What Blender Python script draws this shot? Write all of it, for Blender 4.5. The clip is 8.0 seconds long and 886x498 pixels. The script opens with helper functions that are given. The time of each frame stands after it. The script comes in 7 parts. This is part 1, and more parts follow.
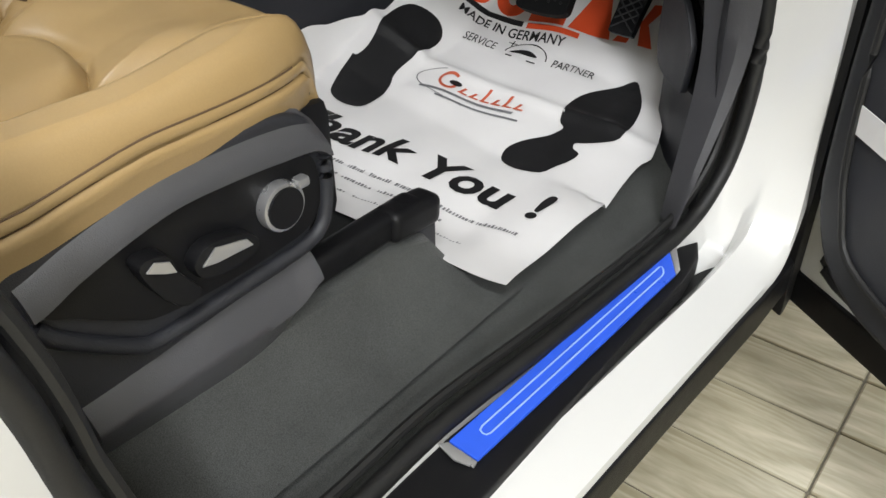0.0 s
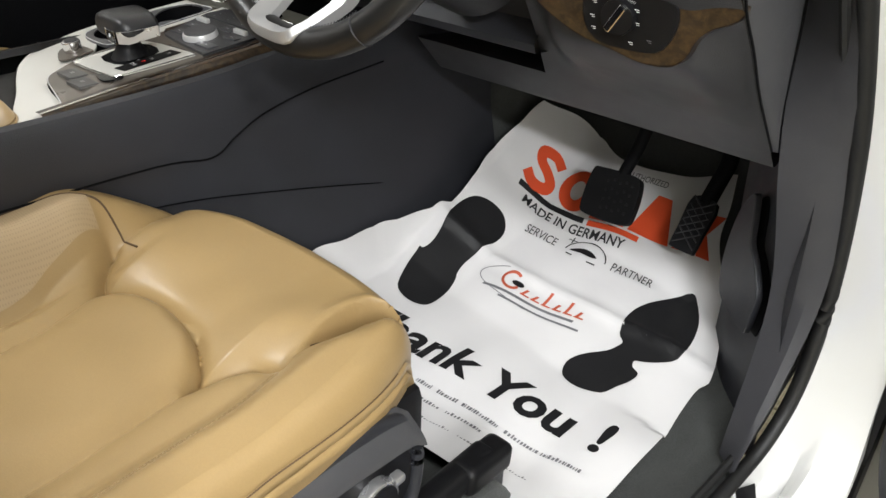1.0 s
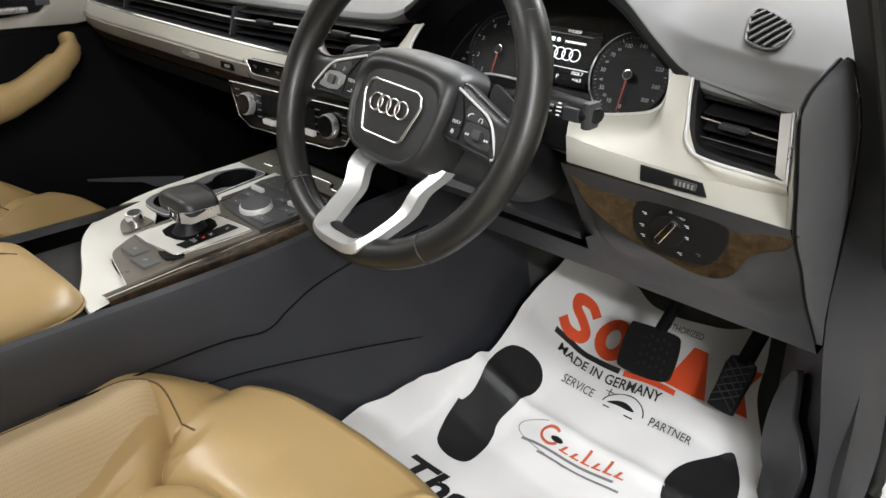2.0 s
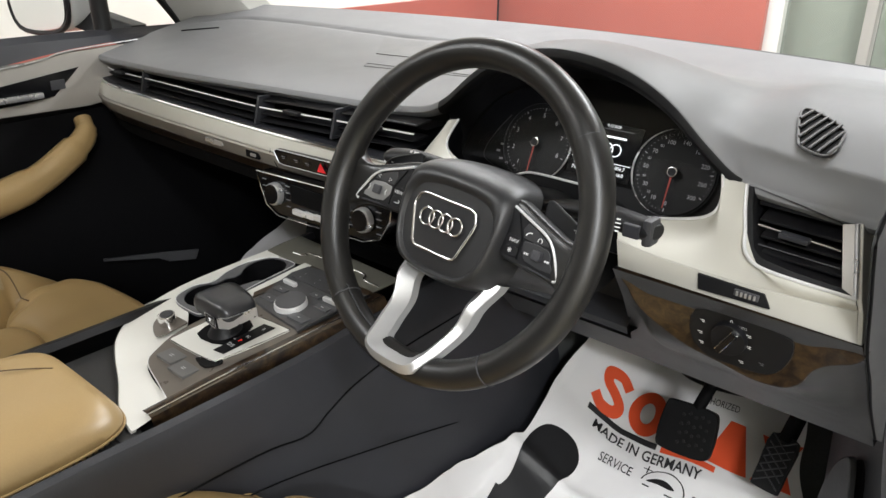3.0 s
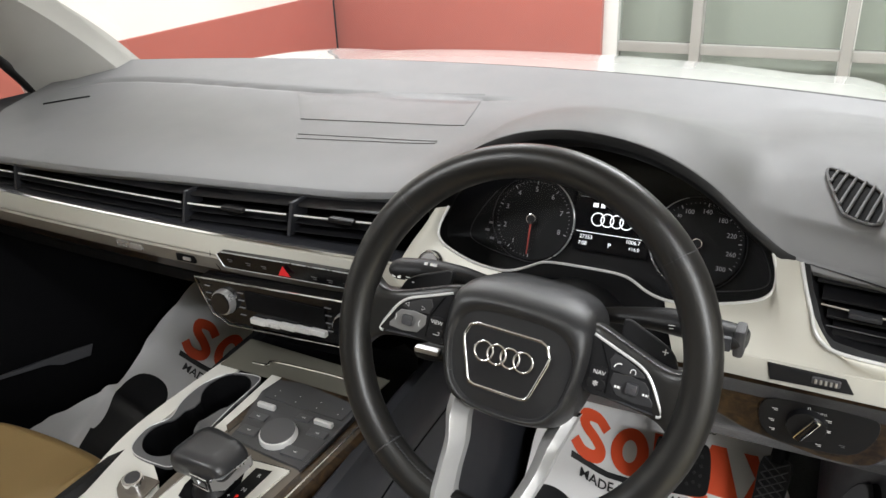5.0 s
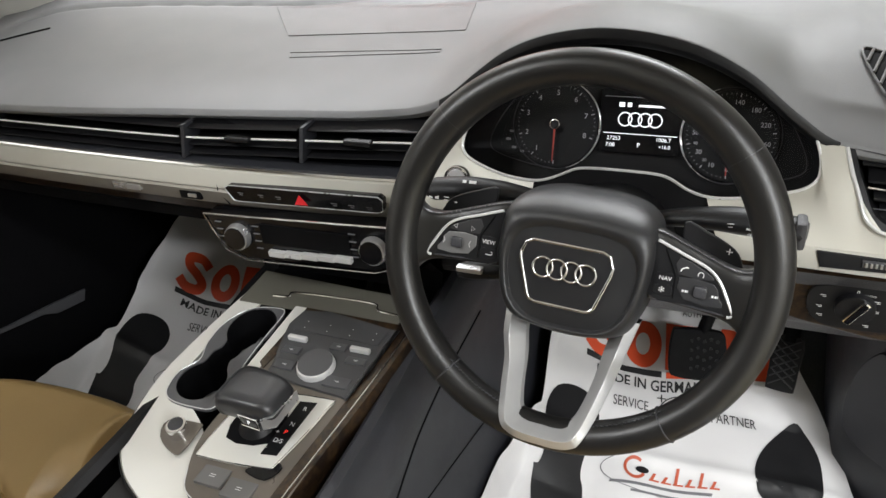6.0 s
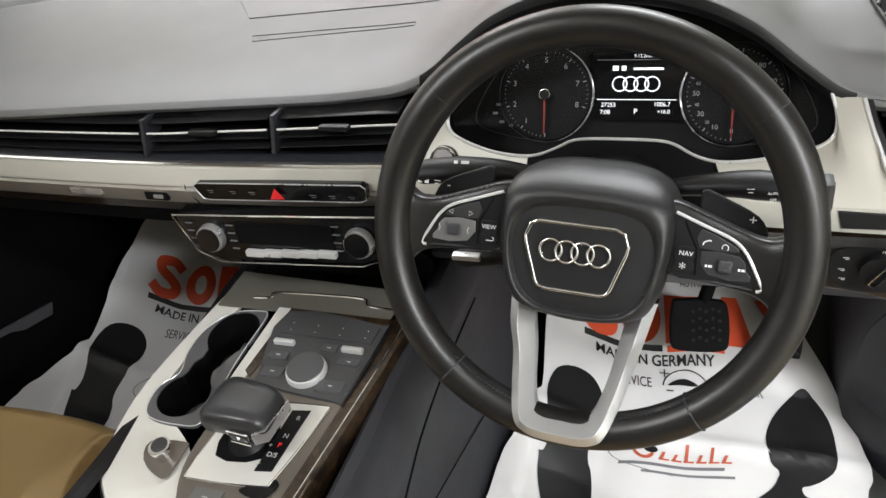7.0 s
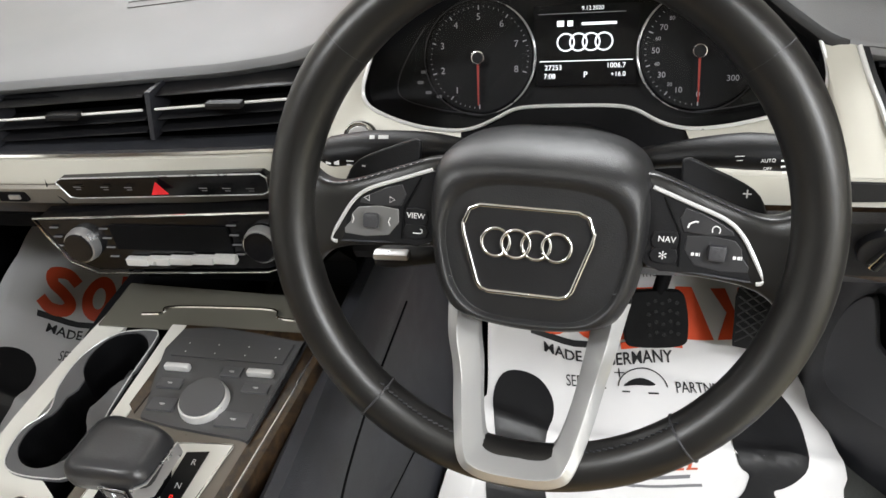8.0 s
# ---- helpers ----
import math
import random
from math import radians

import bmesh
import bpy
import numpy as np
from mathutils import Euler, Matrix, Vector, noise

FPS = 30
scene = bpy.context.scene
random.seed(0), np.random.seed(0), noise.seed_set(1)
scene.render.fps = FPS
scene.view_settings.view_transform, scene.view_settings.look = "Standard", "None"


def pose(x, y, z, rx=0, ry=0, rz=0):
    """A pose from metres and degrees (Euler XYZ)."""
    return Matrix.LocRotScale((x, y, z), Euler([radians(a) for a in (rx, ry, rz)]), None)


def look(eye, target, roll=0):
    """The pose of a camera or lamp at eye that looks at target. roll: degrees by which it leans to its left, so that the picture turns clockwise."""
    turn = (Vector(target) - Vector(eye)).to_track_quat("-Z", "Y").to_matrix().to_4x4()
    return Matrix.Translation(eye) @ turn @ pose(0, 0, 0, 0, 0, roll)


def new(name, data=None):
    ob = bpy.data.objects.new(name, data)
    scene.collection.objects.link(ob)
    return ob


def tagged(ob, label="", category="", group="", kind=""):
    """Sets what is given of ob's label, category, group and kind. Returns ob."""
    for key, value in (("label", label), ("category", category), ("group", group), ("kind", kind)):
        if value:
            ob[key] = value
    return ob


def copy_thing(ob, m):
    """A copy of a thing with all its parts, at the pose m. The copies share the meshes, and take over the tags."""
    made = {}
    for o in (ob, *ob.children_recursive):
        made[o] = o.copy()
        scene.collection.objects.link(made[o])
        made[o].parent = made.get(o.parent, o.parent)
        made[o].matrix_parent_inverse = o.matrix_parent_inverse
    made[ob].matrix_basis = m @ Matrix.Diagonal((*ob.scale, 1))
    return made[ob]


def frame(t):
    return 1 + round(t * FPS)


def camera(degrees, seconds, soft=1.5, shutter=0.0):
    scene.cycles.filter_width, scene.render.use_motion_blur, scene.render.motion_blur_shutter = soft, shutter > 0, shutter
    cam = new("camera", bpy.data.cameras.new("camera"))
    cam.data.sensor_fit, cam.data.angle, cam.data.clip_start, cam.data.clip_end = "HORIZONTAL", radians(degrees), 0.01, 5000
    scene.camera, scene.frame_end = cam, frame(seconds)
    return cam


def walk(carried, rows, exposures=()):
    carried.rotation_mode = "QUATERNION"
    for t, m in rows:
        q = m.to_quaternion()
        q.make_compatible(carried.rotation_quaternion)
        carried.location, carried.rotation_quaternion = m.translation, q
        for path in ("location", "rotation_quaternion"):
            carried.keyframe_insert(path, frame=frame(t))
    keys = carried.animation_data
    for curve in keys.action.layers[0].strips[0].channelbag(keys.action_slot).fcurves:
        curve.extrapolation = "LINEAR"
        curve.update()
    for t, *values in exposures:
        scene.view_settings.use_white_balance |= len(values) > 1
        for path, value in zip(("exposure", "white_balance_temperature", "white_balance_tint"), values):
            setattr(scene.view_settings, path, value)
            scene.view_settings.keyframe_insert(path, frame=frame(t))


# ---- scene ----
cam = camera(58.9, 8.0)
PATH = [
    (0, (1.124, -0.571, 0.962), (0.078, 0.706, -0.166), -0.9),
    (0.5, (1.069, -0.54, 1.087), (-0.013, 0.741, -0.003), 0.4),
    (1, (0.998, -0.55, 1.186), (-0.116, 0.761, 0.166), 2.0),
    (1.5, (0.97, -0.551, 1.262), (-0.2, 0.778, 0.332), 2.3),
    (2, (0.934, -0.554, 1.319), (-0.268, 0.797, 0.465), 2.0),
    (2.2, (0.922, -0.556, 1.335), (-0.289, 0.799, 0.501), 1.8),
    (3.5, (0.788, -0.561, 1.42), (-0.405, 0.847, 0.65), -0.3),
    (4, (0.719, -0.549, 1.437), (-0.445, 0.89, 0.68), -0.7),
    (4.2, (0.683, -0.549, 1.452), (-0.449, 0.921, 0.705), -0.7),
    (5.3, (0.553, -0.548, 1.499), (-0.213, 1.059, 0.587), -3.5),
    (5.5, (0.53, -0.549, 1.501), (-0.206, 1.036, 0.527), -4.3),
    (6, (0.491, -0.557, 1.5), (-0.227, 0.98, 0.442), -6.2),
    (6.5, (0.475, -0.552, 1.494), (-0.235, 0.971, 0.409), -7.8),
    (7, (0.449, -0.51, 1.473), (-0.204, 1.023, 0.368), -9.1),
    (7.5, (0.433, -0.455, 1.443), (-0.143, 1.099, 0.324), -9.2),
    (8, (0.414, -0.393, 1.389), (-0.083, 1.178, 0.256), -8.4),
]
walk(cam, [(t, look(eye, target, roll)) for t, eye, target, roll in PATH], exposures=[(0, -0.08), (1, 0.12), (2, 0.19), (4, 0.11), (5.5, 0.09), (6.5, 0.20), (7.5, 0.28), (8, 0.36)])

# ---- world, lamps, exposure ----
CX = -0.05            # centre plane of the car
GROUND = -0.07
scene.view_settings.exposure = 0.0
world = bpy.data.worlds.new("world")
scene.world = world
world.use_nodes = True
world.node_tree.nodes["Background"].inputs[0].default_value = (0.75, 0.82, 1.0, 1)
world.node_tree.nodes["Background"].inputs[1].default_value = 0.02


def area_lamp(name, place, target, sx, sy, watts, colour=(0.965, 0.99, 1.02)):
    lamp = bpy.data.lights.new(name, "AREA")
    lamp.shape, lamp.size, lamp.size_y, lamp.energy, lamp.color = "RECTANGLE", sx, sy, watts, colour
    ob = new(name, lamp)
    ob.matrix_world = look(place, target)
    return ob


# all out of view; the second is added to brighten the driver's footwell
LAMPS = [(1.75, -1.15, 50), (3.5, -2.4, 170), (-1.15, -1.2, 36), (0.6, 2.3, 80), (-1.2, 2.3, 46)]
for lx, ly, watts in LAMPS:
    area_lamp("ceiling_lamp_light", (lx, ly, 2.84), (lx, ly, 0), 1.2, 0.3, watts)

# ---- materials ----


def material(name, colour, rough=0.5, metal=0.0, var=0.12, vscale=6.0, bump=0.0, bscale=250.0, coat=0.0, spec=0.5,
             speck=0.0, sscale=400.0, rvar=0.03, sheen=0.0):
    """A surface with slow stains, fine grain, uneven gloss and relief, at real size."""
    m = bpy.data.materials.new(name)
    m.use_nodes = True
    nt = m.node_tree
    b = nt.nodes["Principled BSDF"]
    b.inputs["Roughness"].default_value, b.inputs["Metallic"].default_value = rough, metal
    b.inputs["Specular IOR Level"].default_value = spec
    b.inputs["Coat Weight"].default_value, b.inputs["Coat Roughness"].default_value = coat, 0.06
    b.inputs["Sheen Weight"].default_value = sheen
    co = nt.nodes.new("ShaderNodeTexCoord")

    def noise_at(scale, detail=4.0):
        n = nt.nodes.new("ShaderNodeTexNoise")
        n.inputs["Scale"].default_value, n.inputs["Detail"].default_value = scale, detail
        nt.links.new(co.outputs["Object"], n.inputs["Vector"])
        return n

    slow = noise_at(vscale)
    ramp = nt.nodes.new("ShaderNodeMapRange")
    ramp.inputs["From Min"].default_value, ramp.inputs["From Max"].default_value = 0.3, 0.7
    ramp.inputs["To Min"].default_value, ramp.inputs["To Max"].default_value = 1 - var, 1 + var
    nt.links.new(slow.outputs["Fac"], ramp.inputs["Value"])
    mul = nt.nodes.new("ShaderNodeVectorMath")
    mul.operation = "SCALE"
    mul.inputs[0].default_value = colour
    nt.links.new(ramp.outputs["Result"], mul.inputs["Scale"])
    last = mul.outputs["Vector"]
    if speck:
        fine = noise_at(sscale, 2.0)
        r2 = nt.nodes.new("ShaderNodeMapRange")
        r2.inputs["From Min"].default_value, r2.inputs["From Max"].default_value = 0.35, 0.65
        r2.inputs["To Min"].default_value, r2.inputs["To Max"].default_value = 1 - speck, 1 + speck
        nt.links.new(fine.outputs["Fac"], r2.inputs["Value"])
        m2 = nt.nodes.new("ShaderNodeVectorMath")
        m2.operation = "SCALE"
        nt.links.new(last, m2.inputs[0])
        nt.links.new(r2.outputs["Result"], m2.inputs["Scale"])
        last = m2.outputs["Vector"]
    nt.links.new(last, b.inputs["Base Color"])
    if rvar:
        rr = nt.nodes.new("ShaderNodeMapRange")
        rr.inputs["From Min"].default_value, rr.inputs["From Max"].default_value = 0.3, 0.7
        rr.inputs["To Min"].default_value, rr.inputs["To Max"].default_value = max(0.02, rough - rvar), min(1, rough + rvar)
        rn = noise_at(vscale * 5)
        nt.links.new(rn.outputs["Fac"], rr.inputs["Value"])
        nt.links.new(rr.outputs["Result"], b.inputs["Roughness"])
    if bump:
        bn = noise_at(bscale, 3.0)
        bp = nt.nodes.new("ShaderNodeBump")
        bp.inputs["Strength"].default_value, bp.inputs["Distance"].default_value = bump, 0.001
        nt.links.new(bn.outputs["Fac"], bp.inputs["Height"])
        nt.links.new(bp.outputs["Normal"], b.inputs["Normal"])
    return m


def glow(name, colour, strength):
    m = bpy.data.materials.new(name)
    m.use_nodes = True
    b = m.node_tree.nodes["Principled BSDF"]
    b.inputs["Base Color"].default_value = (*colour, 1)
    b.inputs["Emission Color"].default_value, b.inputs["Emission Strength"].default_value = (*colour, 1), strength
    return m


def wood_material(name, dark, light, scale, axis_stretch, rough, coat):
    """Burr wood: swirling figure between two browns under lacquer."""
    m = bpy.data.materials.new(name)
    m.use_nodes = True
    nt = m.node_tree
    b = nt.nodes["Principled BSDF"]
    b.inputs["Roughness"].default_value, b.inputs["Coat Weight"].default_value = rough, coat
    b.inputs["Coat Roughness"].default_value = 0.05
    co, mp = nt.nodes.new("ShaderNodeTexCoord"), nt.nodes.new("ShaderNodeMapping")
    mp.inputs["Scale"].default_value = axis_stretch
    nt.links.new(co.outputs["Object"], mp.inputs["Vector"])
    n1, n2 = nt.nodes.new("ShaderNodeTexNoise"), nt.nodes.new("ShaderNodeTexNoise")
    n1.inputs["Scale"].default_value, n1.inputs["Detail"].default_value, n1.inputs["Distortion"].default_value = scale, 6, 2.5
    n2.inputs["Scale"].default_value, n2.inputs["Detail"].default_value = scale * 9, 3
    nt.links.new(mp.outputs["Vector"], n1.inputs["Vector"])
    nt.links.new(mp.outputs["Vector"], n2.inputs["Vector"])
    mix = nt.nodes.new("ShaderNodeMath")
    mix.operation = "MULTIPLY_ADD"
    mix.inputs[1].default_value = 0.3
    nt.links.new(n2.outputs["Fac"], mix.inputs[0])
    nt.links.new(n1.outputs["Fac"], mix.inputs[2])
    ramp = nt.nodes.new("ShaderNodeValToRGB")
    ramp.color_ramp.elements[0].position, ramp.color_ramp.elements[0].color = 0.52, (*dark, 1)
    ramp.color_ramp.elements[1].position, ramp.color_ramp.elements[1].color = 0.88, (*light, 1)
    nt.links.new(mix.outputs[0], ramp.inputs["Fac"])
    nt.links.new(ramp.outputs["Color"], b.inputs["Base Color"])
    return m


def perforated(name, colour, rough):
    """Leather pierced by rows of fine holes."""
    m = material(name, colour, rough, 0, 0.08, 5, 0.25, 300)
    nt = m.node_tree
    b = nt.nodes["Principled BSDF"]
    co, mp, vo = nt.nodes.new("ShaderNodeTexCoord"), nt.nodes.new("ShaderNodeMapping"), nt.nodes.new("ShaderNodeTexVoronoi")
    mp.inputs["Scale"].default_value = (330, 330, 0.01)
    vo.inputs["Scale"].default_value, vo.inputs["Randomness"].default_value = 1.0, 0.0
    nt.links.new(co.outputs["Object"], mp.inputs["Vector"])
    nt.links.new(mp.outputs["Vector"], vo.inputs["Vector"])
    rp = nt.nodes.new("ShaderNodeMapRange")
    rp.inputs["From Min"].default_value, rp.inputs["From Max"].default_value = 0.15, 0.3
    rp.inputs["To Min"].default_value, rp.inputs["To Max"].default_value = 0.84, 1.0
    nt.links.new(vo.outputs["Distance"], rp.inputs["Value"])
    old = b.inputs["Base Color"].links[0].from_socket
    sc = nt.nodes.new("ShaderNodeVectorMath")
    sc.operation = "SCALE"
    nt.links.new(old, sc.inputs[0])
    nt.links.new(rp.outputs["Result"], sc.inputs["Scale"])
    nt.links.new(sc.outputs["Vector"], b.inputs["Base Color"])
    return m


def brushed(name, colour, rough, stretch):
    """Brushed metal or metallic lacquer with a fine streak along one axis."""
    m = material(name, colour, rough, 0.25, 0.05, 5, 0, rvar=0.05)
    nt = m.node_tree
    b = nt.nodes["Principled BSDF"]
    co, mp, n = nt.nodes.new("ShaderNodeTexCoord"), nt.nodes.new("ShaderNodeMapping"), nt.nodes.new("ShaderNodeTexNoise")
    mp.inputs["Scale"].default_value = stretch
    n.inputs["Scale"].default_value, n.inputs["Detail"].default_value = 1.0, 2
    nt.links.new(co.outputs["Object"], mp.inputs["Vector"])
    nt.links.new(mp.outputs["Vector"], n.inputs["Vector"])
    bp = nt.nodes.new("ShaderNodeBump")
    bp.inputs["Strength"].default_value, bp.inputs["Distance"].default_value = 0.12, 0.0005
    nt.links.new(n.outputs["Fac"], bp.inputs["Height"])
    nt.links.new(bp.outputs["Normal"], b.inputs["Normal"])
    return m


def glass(name, tint=(1, 1, 1), amount=0.06):
    m = bpy.data.materials.new(name)
    m.use_nodes = True
    nt = m.node_tree
    nt.nodes.remove(nt.nodes["Principled BSDF"])
    tr, gl, mix, fr = (nt.nodes.new("ShaderNodeBsdfTransparent"), nt.nodes.new("ShaderNodeBsdfGlossy"),
                       nt.nodes.new("ShaderNodeMixShader"), nt.nodes.new("ShaderNodeFresnel"))
    tr.inputs["Color"].default_value = (*tint, 1)
    gl.inputs["Roughness"].default_value = 0.01
    fr.inputs["IOR"].default_value = 1.0 + amount * 6
    nt.links.new(fr.outputs[0], mix.inputs[0])
    nt.links.new(tr.outputs[0], mix.inputs[1])
    nt.links.new(gl.outputs[0], mix.inputs[2])
    nt.links.new(mix.outputs[0], nt.nodes["Material Output"].inputs["Surface"])
    return m


TAN = (0.365, 0.248, 0.110)
leather = material("tan leather", TAN, 0.36, 0, 0.045, 5, 0.14, 700, spec=0.6, speck=0.02, sscale=500)
leather_holes = perforated("perforated tan leather", (0.44, 0.325, 0.19), 0.5)
pad_grey = material("soft grey dashboard skin", (0.185, 0.186, 0.193), 0.54, 0, 0.025, 4, 0.3, 1100, spec=0.5, rvar=0.03)
plastic_dark = material("dark grey grained plastic", (0.024, 0.025, 0.030), 0.46, 0, 0.12, 7, 0.5, 800)
plastic_mid = material("charcoal grained plastic", (0.036, 0.036, 0.040), 0.46, 0, 0.1, 6, 0.5, 800)
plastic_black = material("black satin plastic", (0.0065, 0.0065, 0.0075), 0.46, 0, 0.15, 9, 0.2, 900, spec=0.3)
# near black without gloss; holds the shade of recesses and the dim footwell
recess_black = material("near black for recesses and shade", (0.0028, 0.0028, 0.0034), 0.7, 0, 0.1, 9, spec=0.12)
piano = material("gloss black", (0.005, 0.005, 0.006), 0.16, 0, 0.05, 9, rvar=0.03, spec=0.3)
wheel_leather = material("black steering leather", (0.0105, 0.0100, 0.0096), 0.37, 0, 0.05, 9, rvar=0.02)
airbag_skin = material("charcoal airbag skin", (0.016, 0.016, 0.017), 0.40, 0, 0.06, 7, 0.25, 1100)
silver = brushed("champagne silver trim", (0.50, 0.487, 0.435), 0.42, (6, 900, 900))
silver_low = brushed("brushed grey trim", (0.40, 0.38, 0.35), 0.38, (6, 900, 900))
console_silver = brushed("brushed console trim", (0.74, 0.73, 0.69), 0.4, (900, 6, 900))
satin_alu = material("satin aluminium", (0.56, 0.56, 0.57), 0.30, 0.75, 0.06, 12, 0, rvar=0.06)
bright_alu = material("bright aluminium", (0.74, 0.74, 0.74), 0.32, 0.35, 0.05, 12, 0, rvar=0.05)
chrome = material("chrome", (0.82, 0.82, 0.83), 0.12, 1.0, 0.04, 15, 0, rvar=0.04)
burr = wood_material("walnut burr veneer", (0.008, 0.0045, 0.003), (0.058, 0.034, 0.015), 34, (1, 1, 1.3), 0.3, 0.8)
taupe = material("taupe lacquered veneer", (0.145, 0.127, 0.108), 0.3, 0.25, 0.1, 10, 0, coat=0.3)
carpet = material("charcoal carpet", (0.052, 0.055, 0.052), 0.95, 0, 0.2, 9, 1.0, 900, speck=0.35, sscale=900, sheen=0.15)
rubber = material("black rubber", (0.008, 0.008, 0.008), 0.55, 0, 0.15, 10, 0.2, 400)
satin_grey = material("satin grey plastic", (0.066, 0.066, 0.071), 0.36, 0, 0.04, 8, 0.3, 900)
car_paint = material("white car paint", (0.70, 0.70, 0.685), 0.25, 0, 0.012, 3, 0, coat=0.8, rvar=0.0)
paper = material("white coated paper", (0.70, 0.69, 0.69), 0.5, 0, 0.03, 6, 0.12, 60)
ink_black = material("black print", (0.012, 0.012, 0.013), 0.42, 0, 0.15, 12)
ink_red = material("orange red print", (0.72, 0.085, 0.025), 0.45, 0, 0.08, 12)
ink_grey = material("grey print", (0.16, 0.16, 0.17), 0.5, 0, 0.15, 12)
blue_film = material("blue protective film", (0.03, 0.11, 0.72), 0.3, 0, 0.1, 9, 0.1, 60)
blue_line = material("pale blue line", (0.32, 0.5, 0.95), 0.35, 0, 0.05, 9)
print_white = material("white legend print", (0.75, 0.75, 0.75), 0.5, 0, 0.04, 10)
screen_white = glow("lit white display", (0.85, 0.87, 0.9), 1.0)
dial_white = glow("dial marking", (0.36, 0.36, 0.38), 0.12)
needle_red = glow("red needle", (0.28, 0.03, 0.02), 0.05)
lamp_red = glow("red lit legend", (0.85, 0.03, 0.02), 0.7)
hazard_red = material("red hazard triangle", (0.75, 0.02, 0.03), 0.4, 0, 0.05, 10)
dial_black = material("dial face black", (0.005, 0.005, 0.006), 0.5, 0, 0.1, 10, spec=0.25)
tile_stone = wood_material("wood look floor tile", (0.34, 0.305, 0.20), (0.58, 0.54, 0.41), 2.2, (1.0, 6.0, 1.0), 0.28, 0.15)
grout = material("dark grout", (0.16, 0.145, 0.11), 0.8, 0, 0.15, 10)
wall_white = material("white painted wall", (0.80, 0.785, 0.74), 0.6, 0, 0.04, 1.5, 0.15, 60)
wall_red = material("red wall panel", (0.40, 0.115, 0.09), 0.4, 0, 0.06, 1.5)
steel_grey = material("grey painted frame", (0.36, 0.35, 0.33), 0.45, 0.2, 0.06, 4)
ceiling_paint = material("ceiling paint", (0.75, 0.75, 0.73), 0.7, 0, 0.05, 2)
pillar_cloth = material("light grey headliner cloth", (0.46, 0.45, 0.42), 0.85, 0, 0.06, 5, 0.4, 700)
clear_glass = glass("clear glass", (0.97, 0.98, 0.98), 0.06)
tint_glass = glass("tinted glass", (0.40, 0.44, 0.39), 0.06)
mirror_glass = material("mirror glass", (0.85, 0.86, 0.87), 0.02, 1.0, 0.0, 3, rvar=0)
lamp_panel = glow("lit lamp diffuser", (1.0, 0.96, 0.9), 6.0)

# ---- mesh helpers ----


def link(name, bm, mat, parent=None, label="", angle=38.0):
    me = bpy.data.meshes.new(name)
    bmesh.ops.recalc_face_normals(bm, faces=bm.faces)
    bm.to_mesh(me)
    bm.free()
    me.shade_smooth()
    me.set_sharp_from_angle(angle=radians(angle))
    me.materials.append(mat)
    ob = new(name, me)
    wn = ob.modifiers.new("normals", "WEIGHTED_NORMAL")
    wn.keep_sharp = True
    if parent is not None:
        ob.parent = parent
        ob.matrix_parent_inverse = base_matrix(parent).inverted()
    if label:
        tagged(ob, label)
    return ob


def base_matrix(ob):
    return Matrix.Translation(ob.location)


def part(name, bm, mat, parent, label="", angle=38.0):
    return link(name, bm, mat, parent, label, angle)


def pane_part(name, points, mat, parent, label, towards):
    """A single sheet of glass that faces a place, with no shadow of its own."""
    bm = bmesh.new()
    if isinstance(points[0], list):
        bm.free()
        bm = skin(points, False)
    else:
        bm.faces.new([bm.verts.new(p) for p in points])
    ob = part(name, bm, mat, parent, label)
    f = ob.data.polygons[len(ob.data.polygons) // 2]
    if f.normal.dot(Vector(towards) - f.center) < 0:
        ob.data.flip_normals()
    ob.visible_shadow = False
    return ob


def thing(name, place, label, category, group="", kind=""):
    ob = new(name)
    ob.empty_display_size = 0.05
    ob.location = place
    return tagged(ob, label, category, group, kind)


def structure(name, bm, mat, label, category):
    return tagged(link(name, bm, mat), label, category, "", "structure")


def soften(bm, width, seg=2, angle=30.0):
    if width > 0:
        edges = [e for e in bm.edges if len(e.link_faces) == 2 and e.calc_face_angle(0) > radians(angle)]
        bmesh.ops.bevel(bm, geom=edges, offset=width, segments=seg, profile=0.6, affect="EDGES", clamp_overlap=True)
    return bm


def box(c, s, bev=0.002, turn=None, seg=2):
    bm = bmesh.new()
    bmesh.ops.create_cube(bm, size=1.0)
    bmesh.ops.scale(bm, vec=s, verts=bm.verts)
    soften(bm, bev, seg)
    m = Matrix.Translation(c) @ (turn.to_4x4() if turn else Matrix())
    bmesh.ops.transform(bm, matrix=m, verts=bm.verts)
    return bm


def axes(normal, up=(0, 0, 1)):
    """A turn whose z looks along the normal and whose y is as near as can be to up."""
    z = Vector(normal).normalized()
    x = Vector(up).cross(z).normalized()
    y = z.cross(x)
    return Matrix((x, y, z)).transposed()


def disc(c, r, h, normal, seg=40, bev=0.0015, r2=None, up=(0, 0, 1)):
    bm = bmesh.new()
    bmesh.ops.create_cone(bm, cap_ends=True, segments=seg, radius1=r, radius2=r if r2 is None else r2, depth=h)
    soften(bm, bev)
    up = (0, 1, 0) if abs(Vector(normal).normalized().z) > 0.95 and abs(Vector(up).z) > 0.9 else up
    bmesh.ops.transform(bm, matrix=Matrix.Translation(c) @ axes(normal, up).to_4x4(), verts=bm.verts)
    return bm


